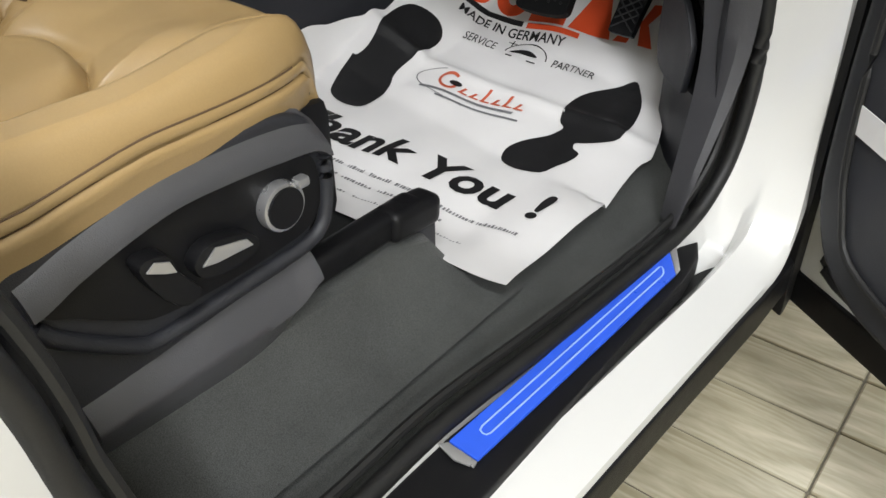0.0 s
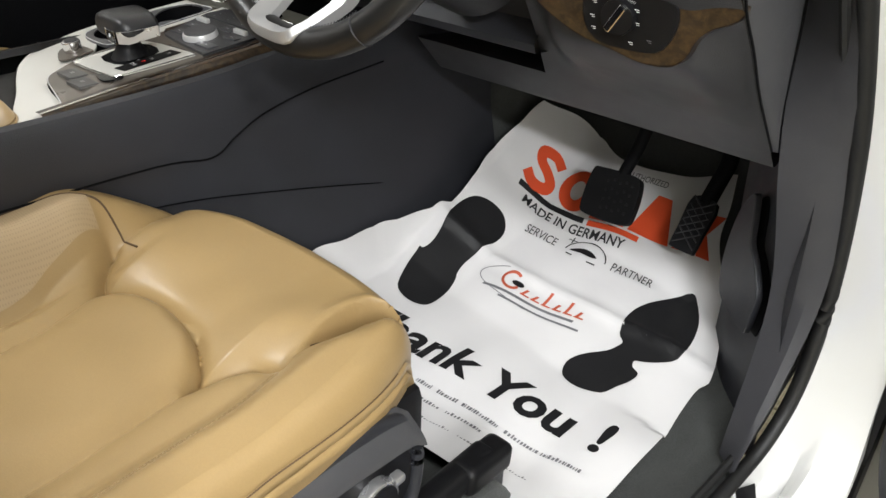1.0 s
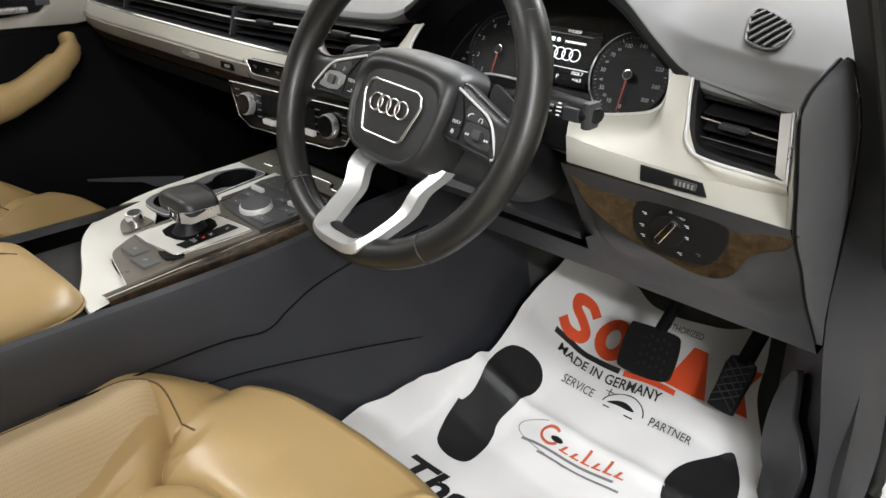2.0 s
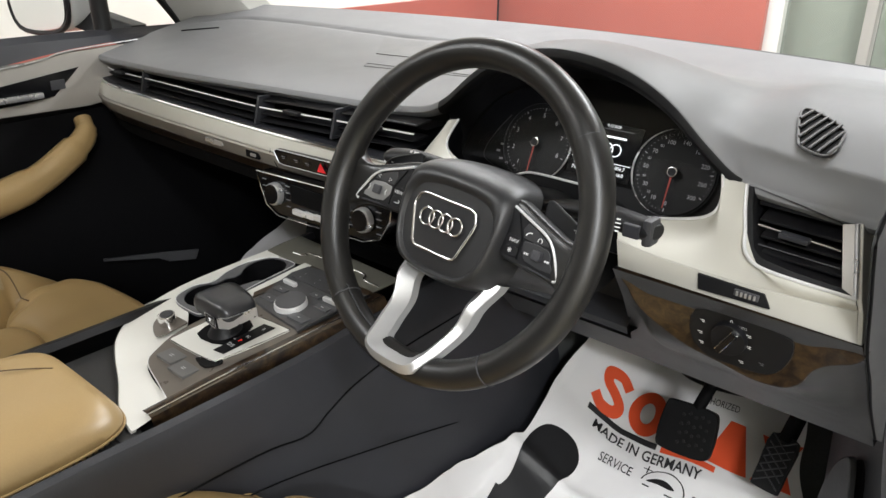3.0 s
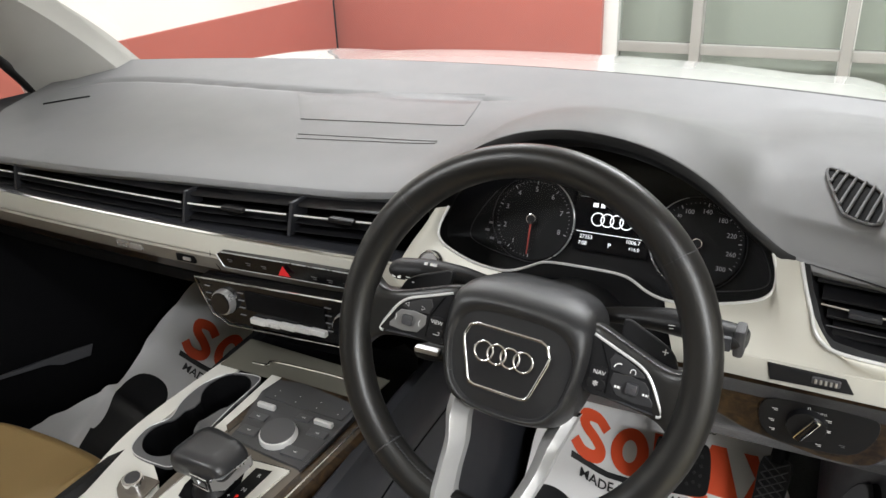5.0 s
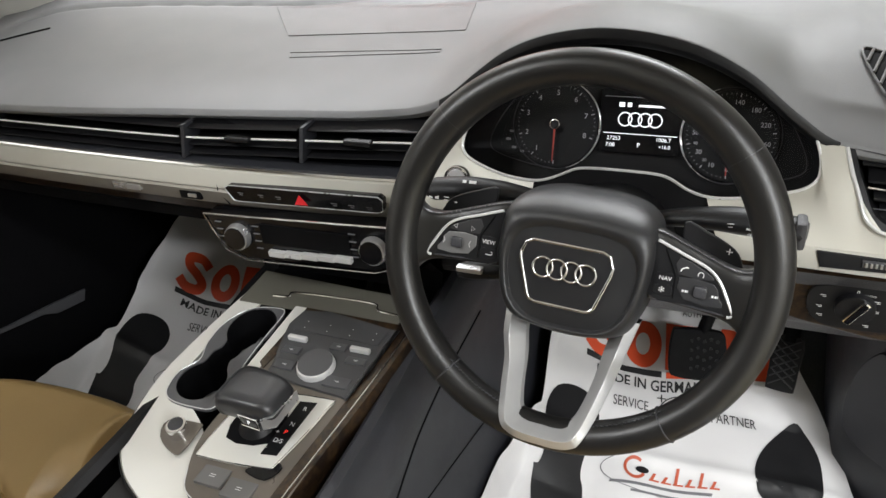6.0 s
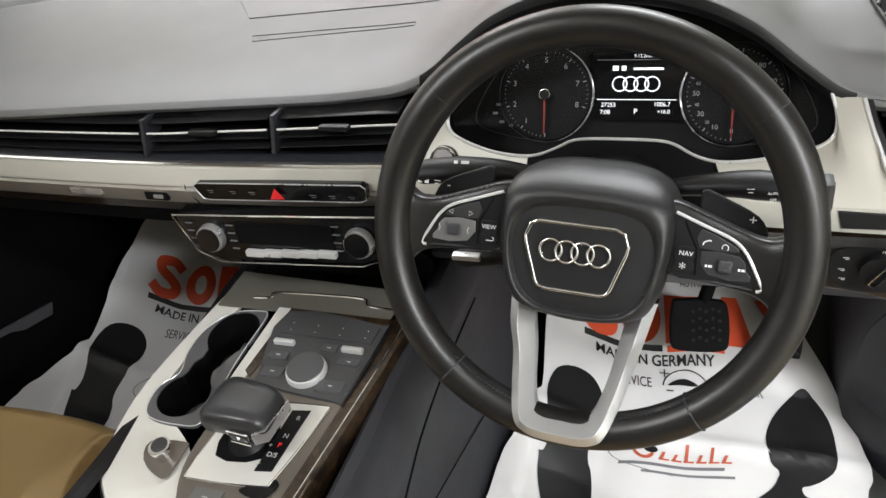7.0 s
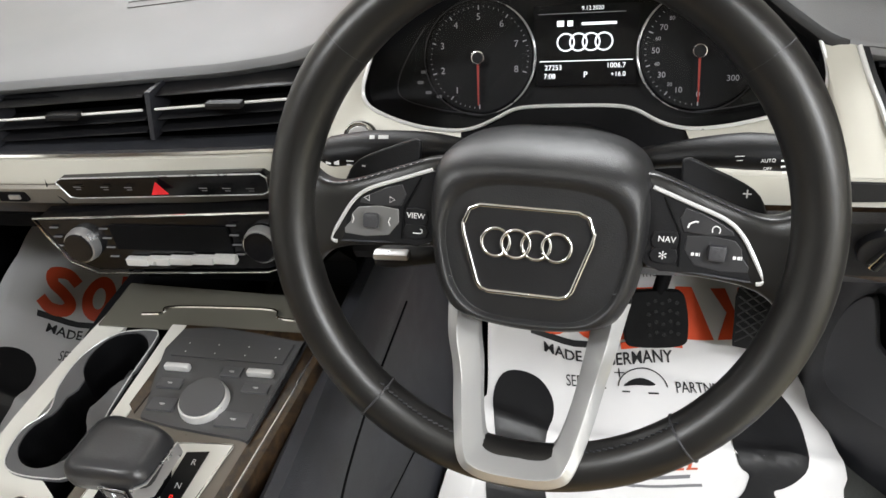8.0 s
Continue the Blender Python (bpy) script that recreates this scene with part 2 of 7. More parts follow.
def prism(points, depth, bev=0.0, seg=2):
    """A plate with the outline of the 3D points, thickened by the vector depth."""
    bm = bmesh.new()
    vs = [bm.verts.new(p) for p in points]
    f = bm.faces.new(vs)
    out = bmesh.ops.extrude_face_region(bm, geom=[f])
    bmesh.ops.translate(bm, vec=depth, verts=[v for v in out["geom"] if isinstance(v, bmesh.types.BMVert)])
    bmesh.ops.recalc_face_normals(bm, faces=bm.faces)
    return soften(bm, bev, seg)


def smooth(pts, n=8, closed=False):
    """Points along a Catmull-Rom curve through the given ones."""
    p = [Vector(q) for q in pts]
    k, out = len(p), []
    for i in range(k if closed else k - 1):
        a = p[(i - 1) % k] if closed or i else p[0] * 2 - p[1]
        b, c = p[i], p[(i + 1) % k]
        d = p[(i + 2) % k] if closed or i + 2 < k else p[-1] * 2 - p[-2]
        for j in range(n):
            t = j / n
            out.append(0.5 * (2 * b + (c - a) * t + (2 * a - 5 * b + 4 * c - d) * t * t + (3 * b - a - 3 * c + d) * t ** 3))
    return out if closed else out + [p[-1]]


def skin(rings, closed=True, caps=False, loop=False):
    """A surface over rings of points of equal count."""
    bm = bmesh.new()
    vv = [[bm.verts.new(q) for q in r] for r in rings]
    n = len(rings[0])
    for i in range(len(rings) - (0 if loop else 1)):
        a, b = vv[i], vv[(i + 1) % len(rings)]
        for j in range(n if closed else n - 1):
            quad = [a[j], a[(j + 1) % n], b[(j + 1) % n], b[j]]
            try:
                bm.faces.new(quad)
            except ValueError:
                pass
    if caps:
        bm.faces.new(vv[0])
        bm.faces.new(vv[-1])
    bmesh.ops.recalc_face_normals(bm, faces=bm.faces)
    return bm


def tube(path, r, closed=False, seg=12, flat=1.0, up=(0, 0, 1)):
    """A round or flattened bar along a path; r may be a list."""
    p = [Vector(q) for q in path]
    n, rings = len(p), []
    for i in range(n):
        a = p[(i - 1) % n] if closed or i else p[i]
        b = p[(i + 1) % n] if closed or i + 1 < n else p[i]
        d = (b - a).normalized()
        s = Vector(up).cross(d)
        s = s.normalized() if s.length > 1e-4 else Vector((1, 0, 0))
        w = d.cross(s)
        ri = r[i] if isinstance(r, (list, tuple)) else r
        rings.append([p[i] + s * (math.cos(2 * math.pi * k / seg) * ri) + w * (math.sin(2 * math.pi * k / seg) * ri * flat) for k in range(seg)])
    return skin(rings, True, not closed, closed)


def sheet(f, nu, nv, thick=None):
    """A surface f(u, v), u and v from 0 to 1, given a back at the offset thick."""
    bm = bmesh.new()
    g = [[bm.verts.new(f(i / nu, j / nv)) for j in range(nv + 1)] for i in range(nu + 1)]
    faces = [bm.faces.new((g[i][j], g[i + 1][j], g[i + 1][j + 1], g[i][j + 1])) for i in range(nu) for j in range(nv)]
    if thick is not None:
        out = bmesh.ops.extrude_face_region(bm, geom=faces)
        bmesh.ops.translate(bm, vec=thick, verts=[v for v in out["geom"] if isinstance(v, bmesh.types.BMVert)])
    bmesh.ops.recalc_face_normals(bm, faces=bm.faces)
    return bm


def lerp_at(x, table):
    """Piecewise linear with eased corners over rows of (x, value)."""
    if x <= table[0][0]:
        return table[0][1]
    for (a, va), (b, vb) in zip(table, table[1:]):
        if x <= b:
            t = (x - a) / (b - a)
            return va + (vb - va) * t
    return table[-1][1]


def curve_at(x, table):
    """Smooth (Catmull-Rom) interpolation over rows of (x, value)."""
    if x <= table[0][0]:
        return table[0][1]
    for i in range(len(table) - 1):
        a, b = table[i], table[i + 1]
        if x <= b[0]:
            h = b[0] - a[0]
            t = (x - a[0]) / h
            pa = table[i - 1] if i else (a[0] - h, a[1])
            nb = table[i + 2] if i + 2 < len(table) else (b[0] + h, b[1])
            m0, m1 = (b[1] - pa[1]) / (b[0] - pa[0]) * h, (nb[1] - a[1]) / (nb[0] - a[0]) * h
            return (2 * t ** 3 - 3 * t * t + 1) * a[1] + (t ** 3 - 2 * t * t + t) * m0 + (3 * t * t - 2 * t ** 3) * b[1] + (t ** 3 - t * t) * m1
    return table[-1][1]


def ease(t):
    t = min(1.0, max(0.0, t))
    return t * t * (3 - 2 * t)


def evenly(path, n):
    """n + 1 points at even steps along a path."""
    p = [Vector(q) for q in path]
    at = [0.0]
    for a, b in zip(p, p[1:]):
        at.append(at[-1] + (b - a).length)
    out = []
    for i in range(n + 1):
        d = at[-1] * i / n
        k = min(max(j for j, v in enumerate(at) if v <= d + 1e-9), len(p) - 2)
        out.append(p[k].lerp(p[k + 1], (d - at[k]) / max(1e-9, at[k + 1] - at[k])))
    return out


def merge(*bms):
    out = bmesh.new()
    for b in bms:
        me = bpy.data.meshes.new("tmp")
        b.to_mesh(me)
        b.free()
        out.from_mesh(me)
        bpy.data.meshes.remove(me)
    return out


def lettering(text, height, squeeze=1.0, slant=0.0, bold=0.0, align="CENTER"):
    """A flat bmesh of the words in the built-in font, with capitals of that height, lying in the xy plane."""
    cu = bpy.data.curves.new("words", "FONT")
    cu.body, cu.size, cu.align_x, cu.align_y, cu.shear, cu.offset = text, height / 0.70, align, "CENTER", slant, bold
    cu.resolution_u = 3
    ob = bpy.data.objects.new("words", cu)
    me = bpy.data.meshes.new_from_object(ob)
    bm = bmesh.new()
    bm.from_mesh(me)
    bmesh.ops.scale(bm, vec=(squeeze, 1, 1), verts=bm.verts)
    bpy.data.objects.remove(ob)
    bpy.data.meshes.remove(me)
    bpy.data.curves.remove(cu)
    return bm


def letter_part(text, height, place, normal, up, mat, parent, squeeze=1.0, slant=0.0, name="legend", bold=0.0, align="CENTER"):
    bm = lettering(text, height, squeeze, slant, bold, align)
    bmesh.ops.transform(bm, matrix=Matrix.Translation(place) @ axes(normal, up).to_4x4(), verts=bm.verts)
    return part(name, bm, mat, parent)


def bars(place, normal, up, mat, parent, rows, name="legend"):
    """Plain strokes for a small symbol: rows of (across, up, width, height)."""
    m = Matrix.Translation(place) @ axes(normal, up).to_4x4()
    out = []
    for a, b, w, h in rows:
        bm = bmesh.new()
        bm.faces.new([bm.verts.new(m @ Vector((a + sx * w / 2, b + sy * h / 2, 0))) for sx, sy in ((-1, -1), (1, -1), (1, 1), (-1, 1))])
        out.append(bm)
    return part(name, merge(*out), mat, parent)

# ---- the garage ----
TILE_W, TILE_L, TILE_X, TILE_Y = 0.16, 0.62, 1.057, 0.578
structure("floor", box((0, 0, GROUND - 0.06), (9.0, 11.0, 0.112), 0), grout, "dark grout bed of a tiled garage floor", "floor")
structure("ceiling", box((0, 0, 3.0), (9.0, 11.0, 0.1), 0), ceiling_paint, "white painted garage ceiling", "ceiling")
WX, WY, RED_TOP = -2.2, 3.42, 0.96
structure("wall_west", box((WX - 0.1, -0.9, 1.45), (0.2, 8.6, 3.1), 0.0), wall_white, "white painted garage wall", "wall")
structure("wall_east", box((4.5, -0.9, 1.45), (0.2, 8.6, 3.1), 0.0), wall_white, "white painted garage wall", "wall")
structure("wall_south", box((1.1, -5.3, 1.45), (6.8, 0.2, 3.1), 0.0), wall_white, "white painted garage wall", "wall")
structure("wall_north", box((1.1, WY + 0.3, 1.45), (6.8, 0.2, 3.1), 0.0), wall_white, "white painted end wall behind the entrance", "wall")
structure("wainscot", box((WX + 0.008, -0.9, (RED_TOP + GROUND) / 2), (0.02, 8.6, RED_TOP - GROUND), 0.002), wall_red,
          "red painted lower band of the wall", "wall panel")
structure("red_partition", box(((WX - 0.58) / 2, WY + 0.1, 1.2), (WX * -1 - 0.58, 0.16, 2.5), 0.004), wall_red,
          "glossy red partition facing the bonnet", "wall panel")


def notice(place, w, h, normal, paint, label):
    t = thing("wall_notice", place, label, "notice")
    n = Vector(normal)
    part("sheet", box(place, (0.006 if n.x else w, w if n.x else 0.006, h), 0.001), paint, t)
    for i in range(7):
        p = Vector(place) + n * 0.006 + Vector((0, 0, h * (0.36 - 0.12 * i)))
        s = (0.001, w * (0.8 - 0.12 * (i % 3)), h * 0.035) if n.x else (w * (0.8 - 0.12 * (i % 3)), 0.001, h * 0.035)
        part("text_line", box(p, s, 0), ink_grey, t)
    return t


notice((WX + 0.004, 2.62, 1.34), 0.30, 0.42, (1, 0, 0), material("grey notice paper", (0.5, 0.5, 0.48), 0.6), "grey printed notice on the white wall")
notice((-1.78, WY + 0.014, 1.36), 0.24, 0.22, (0, -1, 0), material("cream notice paper", (0.72, 0.66, 0.4), 0.6), "small cream and yellow notice on the red partition")
notice((-1.30, WY + 0.014, 1.44), 0.30, 0.2, (0, -1, 0), material("pale notice paper", (0.68, 0.55, 0.5), 0.6), "pale printed notice on the red partition")

door_1 = thing("door_1", (0.9, WY + 0.1, GROUND), "grey metal framed glass entrance door", "glass door", "", "structure")
for dx in (-0.55, -0.12, 0.55, 1.25, 1.95, 2.6):
    part("frame", box((dx, WY + 0.1, 1.2), (0.05 if dx > -0.5 else 0.09, 0.09, 2.5), 0.006), steel_grey if dx > -0.5 else car_paint, door_1)
part("frame", box((1.02, WY + 0.1, 0.72), (3.2, 0.06, 0.05), 0.006), steel_grey, door_1)
part("frame", box((1.02, WY + 0.1, 2.4), (3.2, 0.06, 0.08), 0.006), steel_grey, door_1)
for a, b in ((-0.52, -0.15), (-0.09, 0.52), (0.58, 1.22), (1.28, 1.92), (1.98, 2.57)):
    pane_part("pane", [(a, WY + 0.1, 0.0), (b, WY + 0.1, 0.0), (b, WY + 0.1, 2.4), (a, WY + 0.1, 2.4)], tint_glass, door_1, "", (0, 0, 1.2))

for lx, ly, watts in LAMPS:
    lamp = thing("ceiling_lamp", (lx, ly, 2.95), "white flat lit ceiling lamp panel, out of view", "ceiling lamp", "ceiling lamps")
    part("housing", box((lx, ly, 2.915), (1.26, 0.36, 0.07), 0.004), car_paint, lamp)
    part("diffuser", box((lx, ly, 2.872), (1.2, 0.3, 0.012), 0.002), lamp_panel, lamp)

# ---- the car's shell ----
car = thing("car_shell", (CX, 0, GROUND), "white painted car body shell with black trim", "car body")


def mirrored(pts):
    return [(2 * CX - p[0], p[1], p[2]) for p in pts]


SEAL = [(0.70, -0.80, 1.5), (0.76, -0.64, 1.2), (0.778, -0.562, 0.95), (0.78, -0.496, 0.72), (0.779, -0.480, 0.60), (0.778, -0.457, 0.50), (0.777, -0.405, 0.41), (0.777, -0.31, 0.38), (0.777, -0.148, 0.38), (0.795, 0.043, 0.38), (0.812, 0.29, 0.38), (0.824, 0.375, 0.42), (0.83, 0.42, 0.50),
        (0.828, 0.43, 0.65), (0.816, 0.385, 0.85), (0.80, 0.29, 1.03), (0.785, 0.20, 1.17), (0.755, 0.02, 1.38), (0.70, -0.24, 1.56)]
OUTER = [(0.72, -0.90, 1.5), (0.79, -0.80, 1.2), (0.81, -0.70, 0.95), (0.815, -0.615, 0.72), (0.818, -0.59, 0.60), (0.830, -0.55, 0.48), (0.870, -0.45, 0.36), (0.898, -0.31, 0.328), (0.905, -0.148, 0.326), (0.915, 0.08, 0.325), (0.928, 0.33, 0.325), (0.934, 0.40, 0.37), (0.925, 0.435, 0.50),
         (0.922, 0.43, 0.65), (0.915, 0.40, 0.85), (0.90, 0.33, 1.03), (0.885, 0.25, 1.17), (0.845, 0.07, 1.38), (0.77, -0.2, 1.58)]


FRONT_SEAL = [(0.820, 0.47, 0.85), (0.815, 0.50, 1.03), (0.81, 0.505, 1.15), (0.80, 0.42, 1.26), (0.775, 0.20, 1.42), (0.73, -0.1, 1.55)]


def aperture(side):
    f = (lambda p: p) if side > 0 else mirrored
    a = smooth(f(SEAL if side > 0 else SEAL[:-5] + FRONT_SEAL[1:]), 8)
    o = smooth(f(OUTER if side > 0 else OUTER[:-5] + [(p[0] + 0.09, p[1] + 0.02, p[2]) for p in FRONT_SEAL[1:]]), 8)
    rows = []
    for t, sag in ((0, 0.0), (0.12, 0.045), (0.36, 0.045), (0.46, 0.012), (0.55, -0.004), (0.9, -0.004), (1, 0)):
        rows.append([p.lerp(q, t) + Vector((0, 0, -sag * ease((0.47 - p.z) / 0.07))) for i, (p, q) in enumerate(zip(a, o))])
    low = [q + Vector((0.002 * side, 0.03 * ease((q.z - 0.36) / 0.1) * (1 if q.y > 0 else -1), -0.012 * ease((0.46 - q.z) / 0.07))) for q in o]
    under = [q + Vector((-0.05 * side, 0.05 * ease((q.z - 0.36) / 0.1) * (1 if q.y > 0 else -1), -0.03 * ease((0.46 - q.z) / 0.07))) for q in o]
    part("door_aperture", skin([*rows, low, under], False), car_paint, car, "glossy white painted door opening and sill")
    part("door_seal", tube(a, 0.0105, seg=10), rubber, car, "black rubber door seal")
    part("door_seal", tube([p - (q - p).normalized() * 0.021 + Vector((0, 0, 0.002)) for p, q in zip(a, o)], 0.006, seg=8), rubber, car, "black rubber door seal")


aperture(1)
aperture(-1)
part("sill_cladding", prism([(0.890, -1.2, 0.318), (0.904, -0.27, 0.318), (0.911, -0.148, 0.316), (0.921, 0.08, 0.315), (0.936, 0.33, 0.315), (0.942, 0.42, 0.33), (0.90, 0.46, 0.33), (0.80, 0.3, 0.318), (0.78, -1.2, 0.318)], (0, 0, -0.055), 0.006), plastic_black, car, "matt black lower sill cladding")
part("kerb_panel", prism([(0.942, 0.43, 0.22), (0.942, 0.62, 0.30), (0.935, 0.62, 1.10), (0.93, 0.44, 1.0)], (-0.03, 0.02, 0), 0.006), rubber, car, "black gap behind the front wing")

# floor pan with tunnel, firewall and rear closure
FLOOR_X = [(-0.90, 0.40), (-0.82, 0.365), (-0.30, 0.37), (-0.26, 0.42), (-0.22, 0.52), (-0.18, 0.58), (0.08, 0.58), (0.12, 0.52), (0.16, 0.42), (0.20, 0.37), (0.72, 0.36), (0.79, 0.375), (0.84, 0.355)]


def floor_z(x, y):
    rise = 0.0 if y < 0.3 else 0.30 * (min(y, 0.55) - 0.3) + (0.75 * (y - 0.55) if y > 0.55 else 0)
    return lerp_at(x, FLOOR_X) + rise - 0.012


part("floor_pan", sheet(lambda u, v: (-0.90 + 1.70 * u, -1.3 + 2.35 * v, floor_z(-0.90 + 1.70 * u, -1.3 + 2.35 * v)), 90, 70), carpet, car, "charcoal carpeted floor")
part("firewall", box((CX, 0.97, 0.70), (1.66, 0.03, 0.75), 0.01), carpet, car, "dark footwell bulkhead")
# the roof and the windows close the cabin
ROOF_Z = 1.62
# unseen roof; its glazed opening is added to let lamp light onto the console
for u0, u1, v0, v1 in ((0.0, 0.14, 0.0, 1.0), (0.86, 1.0, 0.0, 1.0), (0.14, 0.86, 0.0, 0.48), (0.14, 0.86, 0.90, 1.0)):
    part("roof_frame", sheet(lambda u, v: (CX - 0.66 + 1.32 * (u0 + (u1 - u0) * u), -1.6 + 1.72 * (v0 + (v1 - v0) * v), ROOF_Z - 0.05 * (2 * (u0 + (u1 - u0) * u) - 1) ** 2 - 0.06 * (v0 + (v1 - v0) * v) ** 2), 10, 12, (0, 0, 0.035)), pillar_cloth, car, "unseen light grey cloth roof, opening added for light")
roof_at = lambda u, v: (CX - 0.66 + 1.32 * (0.14 + 0.72 * u), -1.6 + 1.72 * (0.48 + 0.42 * v), ROOF_Z + 0.02 - 0.05 * (0.72 * (2 * u - 1)) ** 2 - 0.06 * (0.48 + 0.42 * v) ** 2)
pane_part("roof_glass", [[roof_at(i / 10, j / 10) for j in range(11)] for i in range(11)], clear_glass, car, "clear glass of the added roof opening", (0.2, -0.5, 1.0))


def ws(u, v):
    """The windscreen, from its foot (v 0) to the roof."""
    x = CX + (0.80 - 0.14 * v) * (2 * u - 1)
    y0 = 0.80 - 0.245 * (x - 0.05) ** 2
    return (x, y0 + (0.12 - y0) * v, 1.185 + (ROOF_Z - 0.06 - 1.185) * v + 0.03 * math.sin(math.pi * v))


pane_part("windscreen", [[ws(i / 24, j / 12) for j in range(13)] for i in range(25)], clear_glass, car, "clear curved windscreen", (0.4, -0.5, 1.3))


part("windscreen_seal", tube([Vector(ws(i / 40, 0.0)) + Vector((0, -0.004, 0.002)) for i in range(41)], [0.0025 + 0.004 * i / 40 for i in range(41)], seg=8), rubber, car, "black seal along the windscreen foot")


def bonnet(u, v):
    x = CX + 0.92 * (2 * u - 1)
    y = 0.86 - 0.2 * (x - CX) ** 2 + (1.0) * v
    return (x, y, 1.155 - 0.075 * v - 0.12 * v ** 3 - 0.08 * abs(2 * u - 1) ** 4 + 0.018 * math.exp(-((abs(2 * u - 1) - 0.72) / 0.09) ** 2))


part("bonnet", sheet(bonnet, 40, 24, (0, 0, -0.02)), car_paint, car, "white bonnet")
part("cowl", sheet(lambda u, v: (CX - 0.82 + 1.64 * u, 0.80 - 0.245 * (CX - 0.87 + 1.64 * u) ** 2 + 0.10 * v, 1.182 - 0.025 * v), 30, 3), rubber, car, "black windscreen cowl seal")
for s in (1, -1):
    f = (lambda p: p) if s > 0 else mirrored
    # roof pillar trims between side window and windscreen
    if s > 0:
        inner, outer, front = [(0.70, 0.56, 1.165), (0.72, 0.40, 1.30), (0.66, 0.15, 1.48), (0.62, -0.05, 1.575)], [(0.775, 0.30, 1.15), (0.775, 0.17, 1.24), (0.735, -0.02, 1.42), (0.69, -0.20, 1.555)], [(0.735, 0.64, 1.175), (0.735, 0.45, 1.31), (0.675, 0.18, 1.50), (0.63, -0.02, 1.59)]
    else:
        inner, outer, front = [(0.655, 0.60, 1.165), (0.655, 0.50, 1.26), (0.64, 0.36, 1.36), (0.60, 0.06, 1.53)], [(0.765, 0.472, 1.145), (0.762, 0.435, 1.198), (0.757, 0.384, 1.257), (0.70, 0.06, 1.50)], [(0.665, 0.66, 1.18), (0.66, 0.56, 1.27), (0.645, 0.40, 1.38), (0.605, 0.09, 1.56)]
    inner, outer, front = smooth(f(inner), 8), smooth(f(outer), 8), smooth(f(front), 8)
    part("pillar_trim", skin([outer, [p.lerp(q, 0.5) + Vector((-0.014 * s, -0.014, 0.004)) for p, q in zip(outer, inner)], inner, front], False), pillar_cloth, car, "light grey cloth covered windscreen pillar")
# unseen rail, added on this side only to keep lamp light off the footwell
rail_in = [(CX - 0.655, -1.6 + 1.72 * i / 20, ROOF_Z - 0.05 - 0.06 * (i / 20) ** 2) for i in range(21)]
rail_out = [(-0.845 + 0.03 * max(0.0, i / 20 - 0.8), -1.6 + 1.72 * i / 20, 1.50 - 0.03 * (i / 20) ** 2) for i in range(21)]
part("roof_rail", skin([rail_in, [((a[0] + b[0]) / 2 - 0.01, a[1], (a[2] + b[2]) / 2 + 0.015) for a, b in zip(rail_in, rail_out)], rail_out], False), pillar_cloth, car, "unseen light grey cloth rail, added to shade the passenger's side")
# unseen panels, added to close the cabin's rear against light from behind
for sx in (1, -1):
    part("rear_side_panel", box((CX + sx * 0.80, -1.27, 0.72), (0.04, 0.68, 0.76), 0.01), plastic_dark, car)
part("rear_bulkhead", box((CX, -1.62, 1.0), (1.6, 0.04, 1.3), 0.01), plastic_dark, car)

part("b_pillar_trim", skin([smooth([(0.775, -0.63, 1.2), (0.775, -0.556, 0.95), (0.773, -0.490, 0.72), (0.77, -0.474, 0.60), (0.765, -0.450, 0.50), (0.76, -0.395, 0.40)], 6), smooth([(0.72, -0.72, 1.2), (0.72, -0.65, 0.95), (0.71, -0.59, 0.72), (0.705, -0.575, 0.60), (0.70, -0.54, 0.50), (0.69, -0.46, 0.37)], 6), smooth([(0.66, -0.90, 1.2), (0.66, -0.84, 0.95), (0.65, -0.78, 0.72), (0.65, -0.75, 0.60), (0.65, -0.70, 0.50), (0.64, -0.60, 0.36)], 6)], False), plastic_dark, car, "dark plastic centre pillar trim")
# driver's sill: tray, scuff plate
tray = prism([(0.782, -0.33, 0.364), (0.782, -0.15, 0.364), (0.799, 0.043, 0.364), (0.814, 0.30, 0.364), (0.832, 0.335, 0.364), (0.848, 0.300, 0.364), (0.856, 0.24, 0.364), (0.854, 0.114, 0.364), (0.853, -0.148, 0.364), (0.852, -0.33, 0.364)], (0, 0, -0.03), 0.004)
part("sill_tray", tray, plastic_black, car, "black plastic sill tray")
scuff = thing("scuff_plate", (0.82, 0.05, 0.366), "door sill scuff plate under glossy blue protective film", "scuff plate")
def scuff_pt(a, b, h=0.0):
    """a: 0 to 1 from rear to front, b: 0 to 1 from inside to outside."""
    return Vector((0.792, -0.171, 0.372)).lerp(Vector((0.816, 0.288, 0.374)), a).lerp(Vector((0.826, -0.168, 0.366)).lerp(Vector((0.846, 0.246, 0.368)), a), b) + Vector((0, 0, h))
part("film", prism([scuff_pt(0.02, 0), scuff_pt(0.02, 1), scuff_pt(0.97, 1), scuff_pt(0.97, 0)], (0, 0, 0.004), 0.0015), blue_film, scuff, "bright blue film")
part("end_cap", prism([scuff_pt(0.972, 0), scuff_pt(0.972, 1), scuff_pt(1.0, 0.96), scuff_pt(1.01, 0.1)], (0, 0, 0.003), 0.0012), satin_alu, scuff, "bare aluminium end of the plate")
part("end_cap", prism([scuff_pt(0.0, -0.15), scuff_pt(-0.012, 0.5), scuff_pt(0.0, 1.05), scuff_pt(0.018, 1), scuff_pt(0.018, 0)], (0, 0, 0.003), 0.0012), satin_alu, scuff, "bare aluminium end of the plate")
